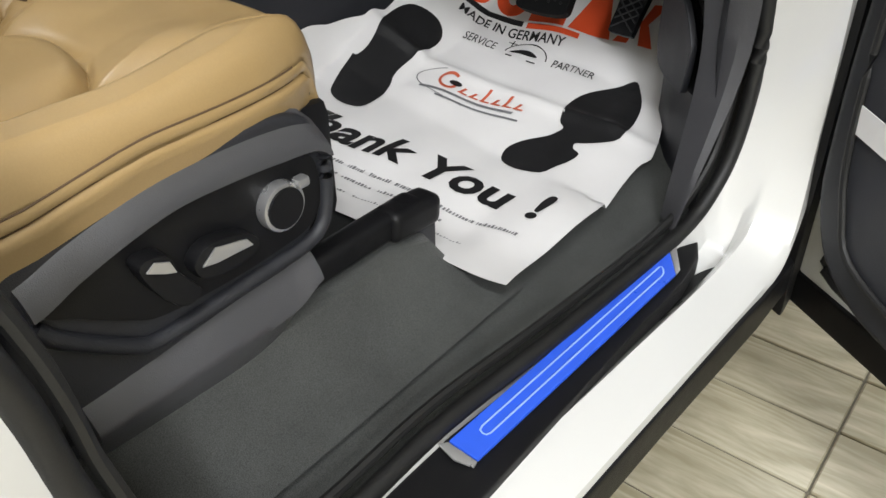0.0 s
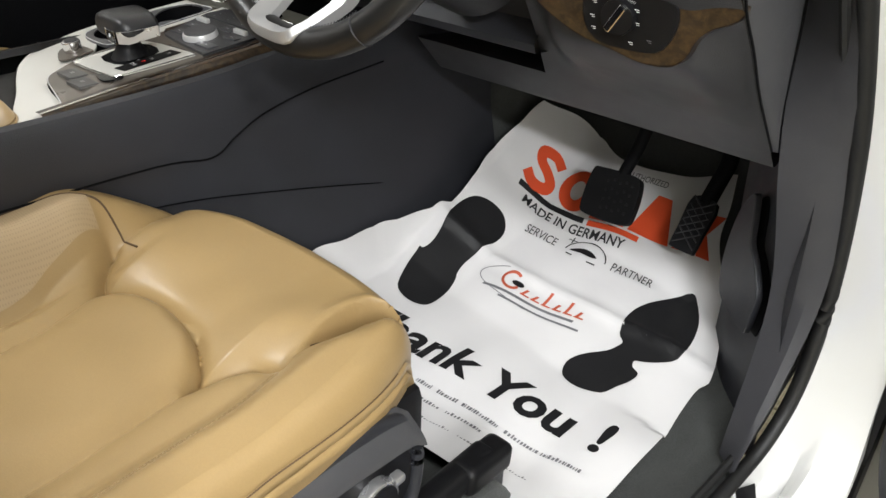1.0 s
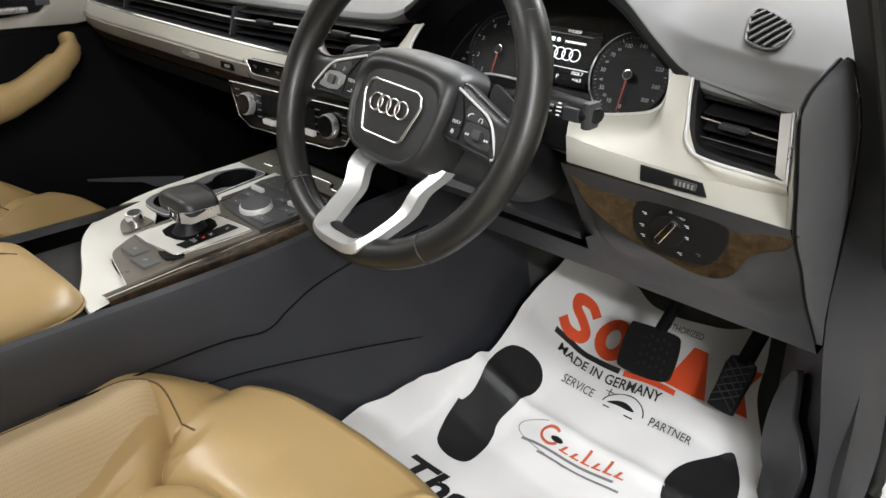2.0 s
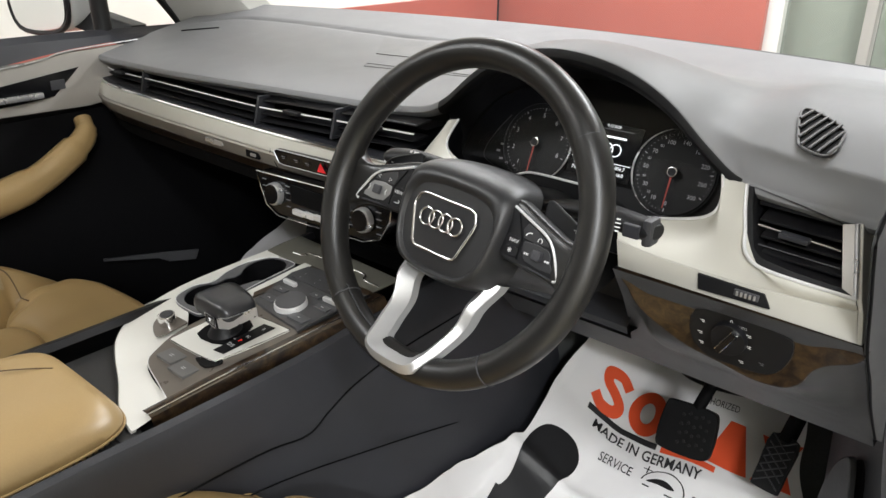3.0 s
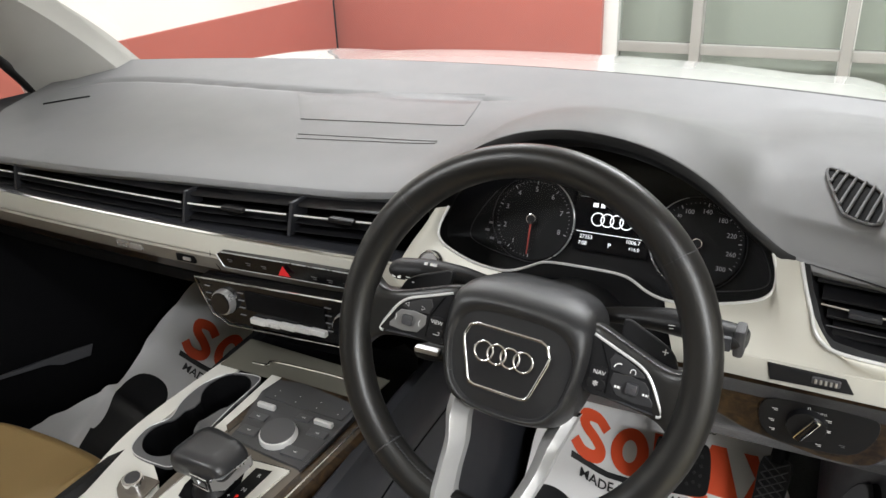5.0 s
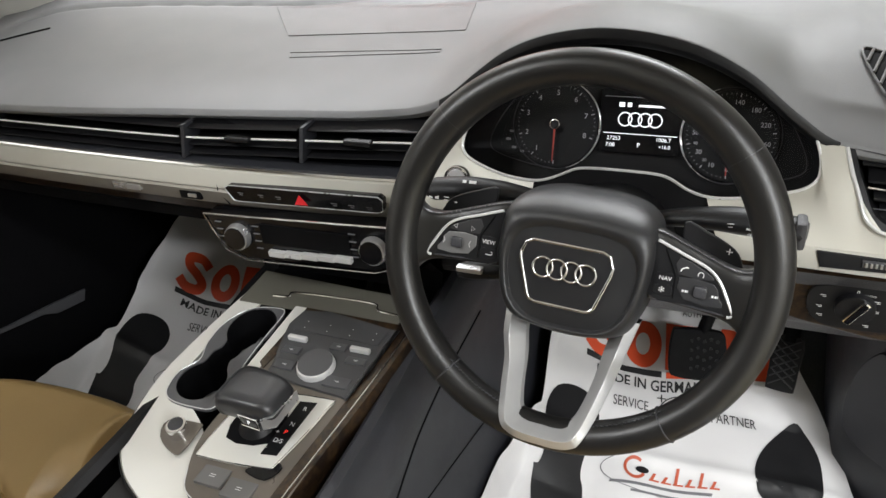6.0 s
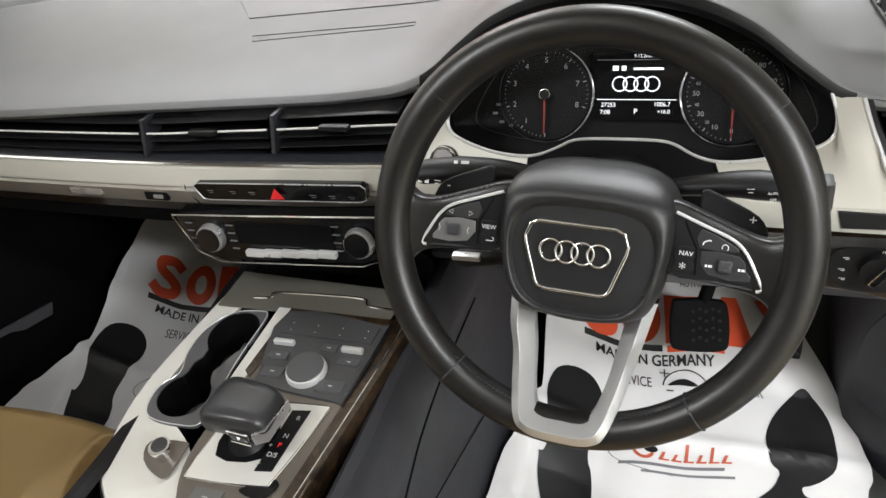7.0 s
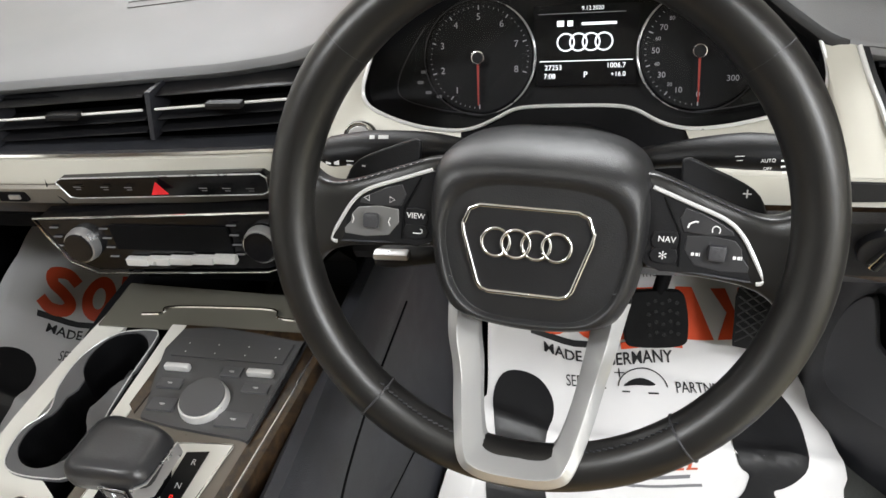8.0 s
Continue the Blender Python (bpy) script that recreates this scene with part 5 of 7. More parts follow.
arc = smooth([cp(-0.155, 0.030, 0.003), cp(-0.172, 0.005, 0.003), cp(-0.184, -0.022, 0.003), cp(-0.178, -0.038, 0.003), cp(-0.14, -0.049, 0.003), cp(-0.10, -0.054, 0.003)], 6)
part("gauge_line", tube(arc, 0.0006, seg=5), plastic_mid, clus)
part("gauge_line", tube([cp(-(q - cp(0, 0, 0)).x, (q - cp(0, 0, 0)).dot(CU), 0.003) for q in arc], 0.0006, seg=5), plastic_mid, clus)
bars(cp(-0.157, -0.022, 0.003), CN, CU, ink_grey, clus, [(0, 0.010, 0.006, 0.003), (-0.004, 0.0, 0.006, 0.003), (0.004, -0.010, 0.006, 0.003), (0.015, -0.014, 0.005, 0.003)])
pane_part("cover_glass", [p + CN * 0.010 for p in face], glass("instrument glass", (1, 1, 1), 0.04), clus, "clear instrument cover", (0.35, -0.5, 1.3))

# ---- steering wheel ----
WC = Vector((0.345, 0.027, 1.107))
WM = Matrix.Translation(WC) @ axes((0, -0.92, 0.39)).to_4x4() @ Matrix.Rotation(radians(-3.3), 4, "Z")
wheel = thing("steering_wheel", WC, "black leather steering wheel with aluminium lower spoke", "steering wheel")


def wp(a, b, c=0.0):
    return WM @ Vector((a, b, c))


def wpoly(pts, z0, depth, bev, n=4, seg=3):
    """A plate in the wheel's plane with a rounded outline, from height z0 back by depth."""
    return prism([wp(p[0], p[1], z0) for p in smooth([(q[0], q[1], 0) for q in pts], n, True)], (WM.to_3x3() @ Vector((0, 0, -depth))), bev, seg)


def mirror_x(pts):
    return pts + [(-x, y) for x, y in reversed(pts)]


rim = []
for i in range(96):
    a = 2 * math.pi * i / 96
    d = math.degrees(a) % 360
    grip = 1.0 + 0.07 * math.exp(-((min(abs(d - 35), abs(d - 145)) - 0) / 16) ** 2)
    rim.append([wp((0.1695 + 0.0162 * grip * math.cos(k)) * math.cos(a), (0.1695 + 0.0162 * grip * math.cos(k)) * math.sin(a), 0.0175 * grip * math.sin(k)) for k in [2 * math.pi * j / 20 for j in range(20)]])
rim_part = part("rim", skin(rim, True, False, True), wheel_leather, wheel, "black leather wheel rim")
for deg in (40.3, 139.7, -51.7, -128.3):
    a = radians(deg)
    part("rim_seam", tube([wp((0.1695 + 0.0166 * math.cos(k)) * math.cos(a), (0.1695 + 0.0166 * math.cos(k)) * math.sin(a), 0.0179 * math.sin(k)) for k in [2 * math.pi * j / 20 for j in range(20)]], 0.0008, True, 6), plastic_mid, rim_part)
for s in (-1, 1):
    for k in range(16):
        a = radians(-90 + s * (16 + 1.55 * k))
        q = wp(0.1548 * math.cos(a), 0.1548 * math.sin(a), 0.0085)
        part("stitch", tube([q, q + (wp(0.1548 * math.cos(a + s * 0.018), 0.1548 * math.sin(a + s * 0.018), 0.0108) - q)], 0.0006, seg=5), plastic_dark, rim_part)
# hub, spokes and switches share a frame that leans a little with the wheel
WHEEL_PLANE = WM.copy()
WM = WM @ Matrix.Translation((0.0, -0.0065, 0)) @ Matrix.Rotation(radians(-0.8), 4, "Z")


def both_sides(pts):
    """A closed outline from its right half, given from top centre to bottom centre."""
    return smooth([(x, y, 0) for x, y in pts + [(-x, y) for x, y in reversed(pts[1:-1])]], 5, True)


hub_out = both_sides([(0.0, 0.0645), (0.030, 0.0635), (0.055, 0.0575), (0.0700, 0.044), (0.0740, 0.018), (0.0710, -0.016), (0.0650, -0.042), (0.0500, -0.0625), (0.0, -0.0715)])
hub_in = both_sides([(0.0, 0.0310), (0.026, 0.0300), (0.046, 0.0245), (0.0560, 0.012), (0.0590, -0.004), (0.0560, -0.024), (0.0480, -0.043), (0.0300, -0.0560), (0.0, -0.0585)])
rings = []
for t, h in ((-0.03, -0.052), (-0.01, -0.040), (0.0, -0.030), (0.03, -0.020), (0.09, -0.012), (0.2, -0.0050), (0.36, 0.0005), (0.54, 0.0038), (0.70, 0.0046), (0.82, 0.0036), (0.91, 0.0008), (0.97, -0.0006), (1.0, -0.0008)):
    rings.append([wp(*(p.lerp(q, t).xy), h - 0.022 * max(0.0, (p.lerp(q, t).y - 0.034) / 0.030) ** 2 - 0.010 * max(0.0, (-0.046 - p.lerp(q, t).y) / 0.025) ** 2) for p, q in zip(hub_out, hub_in)])
for k in (0.8, 0.5, 0.2, 0.03):
    rings.append([wp(q.x * k, q.y * k - 0.012 * (1 - k), -0.0006) for q in hub_in])
airbag = part("airbag", skin(rings, True, True), airbag_skin, wheel, "charcoal airbag cushion", 60)
bo = [(-0.032, 0.0285), (0.032, 0.0285), (0.0385, 0.0255), (0.0425, 0.0160), (0.0420, 0.0090), (0.0315, -0.0235), (0.0285, -0.0275), (0.0235, -0.0290), (-0.0235, -0.0290), (-0.0285, -0.0275), (-0.0315, -0.0235), (-0.0420, 0.0090), (-0.0425, 0.0160), (-0.0385, 0.0255)]
bo = [(x - 0.0045, y - 0.0110) for x, y in bo]
badge_black = material("black badge plate", (0.010, 0.010, 0.011), 0.42, 0, 0.05, 10, 0.2, 900)
part("badge_plate", prism([wp(x, y, 0.0016) for x, y in bo], WM.to_3x3() @ Vector((0, 0, -0.003)), 0.0008), badge_black, airbag, "black badge plate")
part("badge_frame", tube([wp(x, y, 0.0018) for x, y in bo], 0.0017, True, 10), chrome, airbag, "chrome shield shaped frame")
for k in range(4):
    loop = [(-0.0245 + 0.0133 * k + 0.0093 * math.cos(t), -0.0060 + 0.0093 * math.sin(t)) for t in [2 * math.pi * i / 36 for i in range(36)]]
    part("emblem", tube([wp(a, b, 0.0036 + 0.0005 * (k % 2)) for a, b in loop], 0.0012, True, 10), chrome, airbag, "plain chrome ring")
for s in (-1, 1):
    part("airbag_mark", tube([wp(s * 0.053, -0.033, 0.0026), wp(s * 0.0585, -0.032, 0.0012)], 0.0006, seg=5), plastic_mid, airbag)
# side spokes with switch pads
pad_face = material("satin black switch field", (0.030, 0.030, 0.032), 0.34, 0, 0.05, 10)
field_alu = material("satin metal switch field", (0.30, 0.30, 0.30), 0.34, 0.7, 0.06, 14)
SPOKE = [(0.052, 0.043, -0.020, -0.016), (0.072, 0.0445, -0.0190, -0.0115), (0.095, 0.0370, -0.0200, -0.0095), (0.115, 0.0298, -0.0212, -0.0088), (0.130, 0.0248, -0.0228, -0.0075), (0.142, 0.0230, -0.0262, -0.0050),
         (0.151, 0.0255, -0.0330, -0.0020), (0.159, 0.0330, -0.0450, 0.0010), (0.166, 0.0450, -0.0600, 0.0025)]
SK = [smooth([(row[0], row[k], 0) for row in SPOKE], 4) for k in (1, 2, 3)]
for s in (-1, 1):
    rings = []
    for top, low, front in zip(*SK):
        mid, half, ring = (top.y + low.y) / 2, (top.y - low.y) / 2, []
        for j in range(24):
            c, d = math.cos(2 * math.pi * j / 24), math.sin(2 * math.pi * j / 24)
            ring.append(wp(s * top.x, mid + half * math.copysign(abs(c) ** 0.45, c), front.y - 0.012 + 0.012 * math.copysign(abs(d) ** 0.45, d)))
        rings.append(ring)
    spoke = part("spoke", skin(rings, True, True), wheel_leather, wheel, "black leather side spoke", 50)
    PZ = -0.0072
    pad = [(0.0700, 0.0350), (0.094, 0.0268), (0.1150, 0.0186), (0.1255, 0.0100), (0.1345, -0.0040), (0.1402, -0.0150), (0.1385, -0.0172), (0.1085, -0.0152), (0.0700, -0.0128)]
    part("switch_pad", wpoly([(s * x, y) for x, y in pad], PZ, 0.006, 0.0010, 3), plastic_black, spoke, "black switch pad")
    arc = smooth([(s * x, y, 0) for x, y in ((0.0715, 0.0366), (0.094, 0.0284), (0.1158, 0.0202), (0.1270, 0.0112), (0.1362, -0.0034), (0.1423, -0.0152), (0.1412, -0.0182), (0.1385, -0.0188))], 5)
    part("pad_trim", tube([wp(p.x, p.y, PZ + 0.0008) for p in arc], 0.0014, seg=8), bright_alu, spoke, "bright edge of the switch pad")
    part("pad_sill", tube([wp(s * 0.1385, -0.0184, PZ - 0.001), wp(s * 0.1085, -0.0164, PZ - 0.001), wp(s * 0.072, -0.0140, PZ - 0.001)], 0.0010, seg=6), plastic_dark, spoke)
    WN, WU = WM.to_3x3() @ Vector((0, 0, 1)), WM.to_3x3() @ Vector((0, 1, 0))
    # one long key above, two short ones inboard, and a metal field round the thumb wheel
    part("switch_key", wpoly([(s * x, y) for x, y in ((0.0925, 0.0250), (0.1140, 0.0170), (0.1225, 0.0102), (0.0925, 0.0102))], PZ + 0.0009, 0.002, 0.0006, 2), pad_face, spoke, "satin black key")
    part("switch_key", wpoly([(s * x, y) for x, y in ((0.0745, 0.0085), (0.0890, 0.0090), (0.0890, -0.0010), (0.0745, -0.0015))], PZ + 0.0009, 0.002, 0.0006, 2), plastic_black, spoke, "satin black key")
    part("switch_key", wpoly([(s * x, y) for x, y in ((0.0745, -0.0025), (0.0890, -0.0020), (0.0890, -0.0115), (0.0745, -0.0105))], PZ + 0.0009, 0.002, 0.0006, 2), plastic_black, spoke, "satin black key")
    part("switch_field", wpoly([(s * x, y) for x, y in ((0.0945, 0.0075), (0.1235, 0.0070), (0.1290, -0.0035), (0.1330, -0.0125), (0.1010, -0.0110))], PZ + 0.0006, 0.002, 0.0006, 2), field_alu if s < 0 else pad_face, spoke, "satin field round the thumb wheel")
    part("thumb_wheel", box(wp(s * 0.1135, -0.0015, PZ + 0.0018), (0.0110, 0.0105, 0.0065), 0.0024, WM.to_3x3()), plastic_mid, spoke, "ridged thumb wheel")
    part("switch_gap", tube([wp(s * 0.0790, 0.0310, PZ + 0.0006), wp(s * 0.0905, 0.0090, PZ + 0.0008), wp(s * 0.0915, -0.0125, PZ + 0.0006)], 0.0006, seg=5), recess_black, spoke)
    letter_part("VIEW" if s < 0 else "NAV", 0.0038, wp(s * 0.0818 + (0.001 if s > 0 else 0), 0.0042, PZ + 0.0013), WN, WU, print_white, spoke)
    if s < 0:
        part("legend", tube([wp(-0.0785, -0.0045, PZ + 0.0014), wp(-0.0770, -0.0050, PZ + 0.0014), wp(-0.0770, -0.0070, PZ + 0.0014), wp(-0.0785, -0.0076, PZ + 0.0014), wp(-0.0835, -0.0076, PZ + 0.0014)], 0.0004, seg=5), print_white, spoke)
        for a in (-0.1170, -0.0990):
            d = -1 if a < -0.11 else 1
            part("legend", tube([wp(a - 0.0016 * d, 0.0160, PZ + 0.0014), wp(a + 0.0020 * d, 0.0140, PZ + 0.0014), wp(a - 0.0016 * d, 0.0120, PZ + 0.0014)], 0.00035, True, 5), print_white, spoke)
        for a in (-0.1275, -0.1000):
            part("legend", tube([wp(a, 0.0015, PZ + 0.0014), wp(a + 0.0012 * (1 if a < -0.11 else -1), -0.0015, PZ + 0.0014), wp(a, -0.0045, PZ + 0.0014)], 0.0004, seg=5), print_white, spoke)
    else:
        letter_part("*", 0.0085, wp(0.0812, -0.0085, PZ + 0.0013), WN, WU, print_white, spoke)
        part("legend", tube(smooth([wp(0.0945, 0.0130, PZ + 0.0014), wp(0.0955, 0.0155, PZ + 0.0014), wp(0.0990, 0.0172, PZ + 0.0014), wp(0.1005, 0.0168, PZ + 0.0014)], 4), 0.0006, seg=5), print_white, spoke)
        part("legend", tube([wp(0.1115 + 0.0024 * math.cos(a), 0.0128 + 0.0026 * math.sin(a), PZ + 0.0014) for a in [radians(-40 + 28 * i) for i in range(10)]], 0.0004, seg=5), print_white, spoke)
        for a in (0.1005, 0.1255):
            bars(wp(a, -0.0035, PZ + 0.0012), WN, WU, print_white, spoke, [(-0.0014, 0, 0.0018, 0.0020), (0.0012, 0, 0.0018, 0.0020), (0.0028, 0, 0.0005, 0.0024)])
    for k in range(14):
        x = 0.080 + 0.0046 * k
        y = curve_at(x, [(row[0], row[1]) for row in SPOKE]) - 0.0012
        part("stitch", tube([wp(s * x, y, -0.0118), wp(s * (x + 0.0026), y - 0.0007, -0.0108)], 0.00055, seg=5), plastic_mid, spoke)
    part("shift_paddle", wpoly([(s * x, y) for x, y in ((0.088, 0.052), (0.110, 0.047), (0.134, 0.036), (0.1425, 0.024), (0.1425, 0.012), (0.10, 0.012))], -0.034, 0.005, 0.002, 3), plastic_black, spoke, "dark shift paddle")
    letter_part("+" if s > 0 else "-", 0.008, wp(s * 0.130, 0.0325, -0.0335), WN, WU, print_white, spoke)
# lower spoke: one aluminium V with a narrow outer bevel and a broad inner slope
VO = [(0.0655, -0.050), (0.0570, -0.090), (0.0480, -0.1310), (0.0385, -0.1570), (0.0300, -0.1650), (0.0175, -0.1685), (0.0, -0.1690)]
VB = [(0.0560, -0.050), (0.0500, -0.086), (0.0415, -0.1250), (0.0345, -0.1475), (0.0275, -0.1550), (0.0155, -0.1580), (0.0, -0.1585)]
VI = [(0.0425, -0.052), (0.0380, -0.084), (0.0328, -0.1180), (0.0272, -0.1390), (0.0218, -0.1470), (0.013, -0.1500), (0.0, -0.1505)]
VO, VB, VI = [smooth([(x, y, 0) for x, y in half + [(-x, y) for x, y in reversed(half[:-1])]], 6) for half in (VO, VB, VI)]


def v_ring(line, h):
    """A line of the spoke at height h, dropping under the airbag and rising onto the rim."""
    return [wp(p.x, p.y, h - 0.020 * ease((p.y + 0.085) / 0.035) + 0.027 * ease((-0.100 - p.y) / 0.048) + 0.013 * ease((-0.134 - p.y) / 0.024)) for p in line]


def between(a, b, t):
    return [p.lerp(q, t) for p, q in zip(a, b)]


spoke_alu = material("satin spoke aluminium", (0.50, 0.50, 0.50), 0.34, 0.55, 0.04, 12, 0, rvar=0.03)
part("lower_spoke", skin([v_ring(VO, -0.036), v_ring(VO, -0.020), v_ring(between(VO, VB, 0.1), -0.0185), v_ring(between(VO, VB, 0.9), -0.0125), v_ring(VB, -0.0120), v_ring(between(VB, VI, 0.1), -0.0130), v_ring(between(VB, VI, 0.9), -0.0265), v_ring(VI, -0.0285), v_ring(VI, -0.040)], False), spoke_alu, wheel, "satin aluminium lower spoke", 24)
part("spoke_back", skin([v_ring(VO, -0.036), v_ring(VI, -0.040)], False), plastic_black, wheel)
WM = WHEEL_PLANE

# ---- steering column and stalks ----
col = thing("steering_column", (0.345, 0.12, 1.08), "black steering column with stalks", "steering column")
ax = WM.to_3x3() @ Vector((0, 0, -1))
rings = []
for d, rx, ry in ((0.035, 0.058, 0.05), (0.055, 0.062, 0.055), (0.12, 0.068, 0.06), (0.20, 0.075, 0.066), (0.27, 0.08, 0.07)):
    rings.append([WC + ax * d + Vector((1, 0, 0)) * rx * math.cos(k) + (WM.to_3x3() @ Vector((0, 1, 0))) * (ry * math.sin(k) - 0.01) for k in [2 * math.pi * j / 28 for j in range(28)]])
part("shroud", skin(rings, True, True), plastic_black, col, "black column shroud")


def stalk(pts, radii, label, flat=0.72):
    p = smooth(pts, 5)
    r = [lerp_at(i / (len(p) - 1), [(k / (len(radii) - 1), v) for k, v in enumerate(radii)]) for i in range(len(p))]
    return part("stalk", tube(p, r, seg=16, flat=flat), plastic_black, col, label)


st = stalk([(0.40, 0.118, 1.104), (0.44, 0.118, 1.110), (0.48, 0.116, 1.113), (0.530, 0.113, 1.111), (0.539, 0.112, 1.111)], [0.009, 0.0125, 0.0165, 0.0155, 0.010], "black wiper stalk")
part("stalk_end", box((0.533, 0.110, 1.111), (0.010, 0.022, 0.028), 0.004), plastic_mid, st)
part("stalk_ring", box((0.518, 0.0985, 1.111), (0.018, 0.006, 0.014), 0.002), plastic_dark, st)
letter_part("AUTO", 0.0024, (0.492, 0.0975, 1.1155), (0.1, -1, 0.25), (0, 0, 1), print_white, st)
letter_part("OFF", 0.0022, (0.492, 0.0975, 1.1095), (0.1, -1, 0.25), (0, 0, 1), print_white, st)
bars((0.503, 0.0975, 1.1135), (0.1, -1, 0.25), (0, 0, 1), print_white, st, [(0, 0.006, 0.004, 0.0015), (0, 0.002, 0.006, 0.0012), (0, -0.002, 0.006, 0.0012), (0, -0.006, 0.004, 0.0015)])
bars((0.474, 0.0982, 1.117), (0.1, -1, 0.25), (0, 0, 1), print_white, st, [(0, 0.0015, 0.006, 0.0006), (0, -0.0015, 0.004, 0.0006)])
st = stalk([(0.29, 0.118, 1.112), (0.25, 0.118, 1.116), (0.21, 0.116, 1.117), (0.178, 0.113, 1.115), (0.168, 0.112, 1.114)], [0.010, 0.0145, 0.0165, 0.0155, 0.009], "black indicator stalk")
bars((0.182, 0.0982, 1.1135), (-0.1, -1, 0.25), (0, 0, 1), print_white, st, [(-0.0045, 0, 0.0045, 0.004), (0.0025, 0, 0.0045, 0.004), (0.014, 0.0015, 0.006, 0.001), (0.013, -0.0015, 0.004, 0.001)])
bars((0.222, 0.108, 1.1295), (0, -1, 0.8), (0, 0, 1), print_white, st, [(0, 0, 0.008, 0.003), (-0.009, 0, 0.004, 0.003)])
st = stalk([(0.29, 0.115, 1.035), (0.26, 0.112, 1.026), (0.212, 0.110, 1.019), (0.197, 0.109, 1.016)], [0.009, 0.014, 0.0135, 0.009], "black cruise control stalk")
part("stalk_end", box((0.214, 0.099, 1.027), (0.030, 0.010, 0.006), 0.0022), satin_alu, st, "silver tip of the stalk")

# ---- centre console ----
con = thing("centre_console", (CX, 0.0, 0.5), "centre console with silver trim, walnut edge and cup holders", "centre console")


def cz(y):
    return 0.852 + 0.13 * (y - 0.03)


def cc(x, y, h=0.0):
    return Vector((x, y, cz(y) + h))


# padded body, one lofted shell
BODY = [(-0.60, 0.84), (-0.35, 0.842), (-0.2, 0.84), (0.0, 0.842), (0.12, 0.852), (0.25, 0.868)]
def side_pts(y, s):
    """Outline of one side, from the inner edge of the padding down to the carpet."""
    top = curve_at(y, BODY)
    k = ease((y - 0.06) / 0.20)
    out = [(0.092, top - 0.004), (0.100, top + 0.004), (0.112, top + 0.002), (0.122, top - 0.012), (0.126, top - 0.05), (0.128, top - 0.085 + 0.02 * k), (0.122, top - 0.105 + 0.02 * k), (0.128, 0.66), (0.150, 0.56), (0.175, 0.46), (0.185, 0.38)]
    return [(x if s > 0 else 2 * CX + 0.02 - x, y, z) for x, z in out]
for s in (1, -1):
    ys = [-0.75, -0.6, -0.45, -0.3, -0.2, -0.1, 0.0, 0.05, 0.10, 0.15, 0.20, 0.3, 0.45, 0.6]
    # same padding both sides; the passenger's is blacker to paint in footwell shade
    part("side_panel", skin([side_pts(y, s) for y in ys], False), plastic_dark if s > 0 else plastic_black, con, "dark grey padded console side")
knee = smooth([(0.135, -0.30, 0.765), (0.135, -0.10, 0.757), (0.136, -0.02, 0.745), (0.138, 0.02, 0.765), (0.138, 0.07, 0.785), (0.138, 0.16, 0.80), (0.14, 0.30, 0.81)], 6)
part("side_seam", tube(knee, 0.0014, seg=6), recess_black, con)
part("side_seam", tube(smooth([(0.130, -0.75, 0.70), (0.131, -0.3, 0.71), (0.133, -0.1, 0.70), (0.137, 0.1, 0.655), (0.14, 0.3, 0.60)], 6), 0.0011, seg=6), recess_black, con)
part("top_deck", prism([(-0.175, -0.75, 0.755), (0.095, -0.75, 0.755), (0.095, 0.20, 0.818), (-0.085, 0.20, 0.818), (-0.085, -0.03, 0.803), (-0.165, -0.04, 0.802)], (0, 0, 0.008), 0.002), plastic_black, con)
# silver frame: outline with openings left by separate pieces laid proud
sil = smooth([cc(0.056, -0.213, 0.0), cc(0.05, -0.218, 0.0), cc(0.0, -0.205, 0.0), cc(-0.055, -0.176, 0.0), cc(-0.112, -0.150, 0.0), cc(-0.153, -0.126, 0.0), cc(-0.184, -0.092, 0.0), cc(-0.197, -0.05, 0.0), cc(-0.201, 0.02, 0.0), cc(-0.186, 0.12, 0.0), cc(-0.169, 0.205, 0.0), cc(-0.165, 0.225, 0.002)], 5)
inner = smooth([cc(0.052, -0.168, 0.0), cc(0.045, -0.162, 0.0), cc(0.02, -0.154, 0.0), cc(-0.02, -0.146, 0.0), cc(-0.05, -0.135, 0.0), cc(-0.066, -0.116, 0.0), cc(-0.082, -0.06, 0.0), cc(-0.120, -0.027, 0.0), cc(-0.1705, 0.0, 0.0), cc(-0.160, 0.12, 0.0), cc(-0.142, 0.155, 0.0), cc(-0.14, 0.165, 0.0)], 5)
part("silver_frame", skin([[p + Vector((0, 0, -0.03)) for p in sil], [p + Vector((0, 0, -0.003)) for p in sil], [p.lerp(q, 0.03) for p, q in zip(sil, inner)], [p.lerp(q, 0.5) for p, q in zip(sil, inner)], inner, [p + Vector((0, 0, -0.004)) for p in inner]], False), console_silver, con, "brushed silver console surround")
part("frame_edge", tube([p + Vector((0, 0, -0.006)) for p in sil], 0.003, seg=8), plastic_black, con)
part("divider_bar", prism([cc(-0.090, 0.03, 0.002), cc(-0.072, 0.03, 0.002), cc(-0.058, 0.165, 0.002), cc(-0.080, 0.165, 0.002)], (0, 0, 0.0035), 0.0012), console_silver, con, "silver bar beside the cup holders")
# olive grey stands for the plate lying in the dashboard's shade
shade_plate = material("satin plate darkened for shade", (0.15, 0.145, 0.12), 0.4, 0.3, 0.06, 8)
part("front_plate", prism([cc(-0.172, 0.160, 0.001), cc(0.075, 0.160, 0.001), cc(0.085, 0.215, 0.001), cc(-0.166, 0.225, 0.001)], (0, 0, 0.0025), 0.001), shade_plate, con, "front plate of the console, olive grey with shade put in")
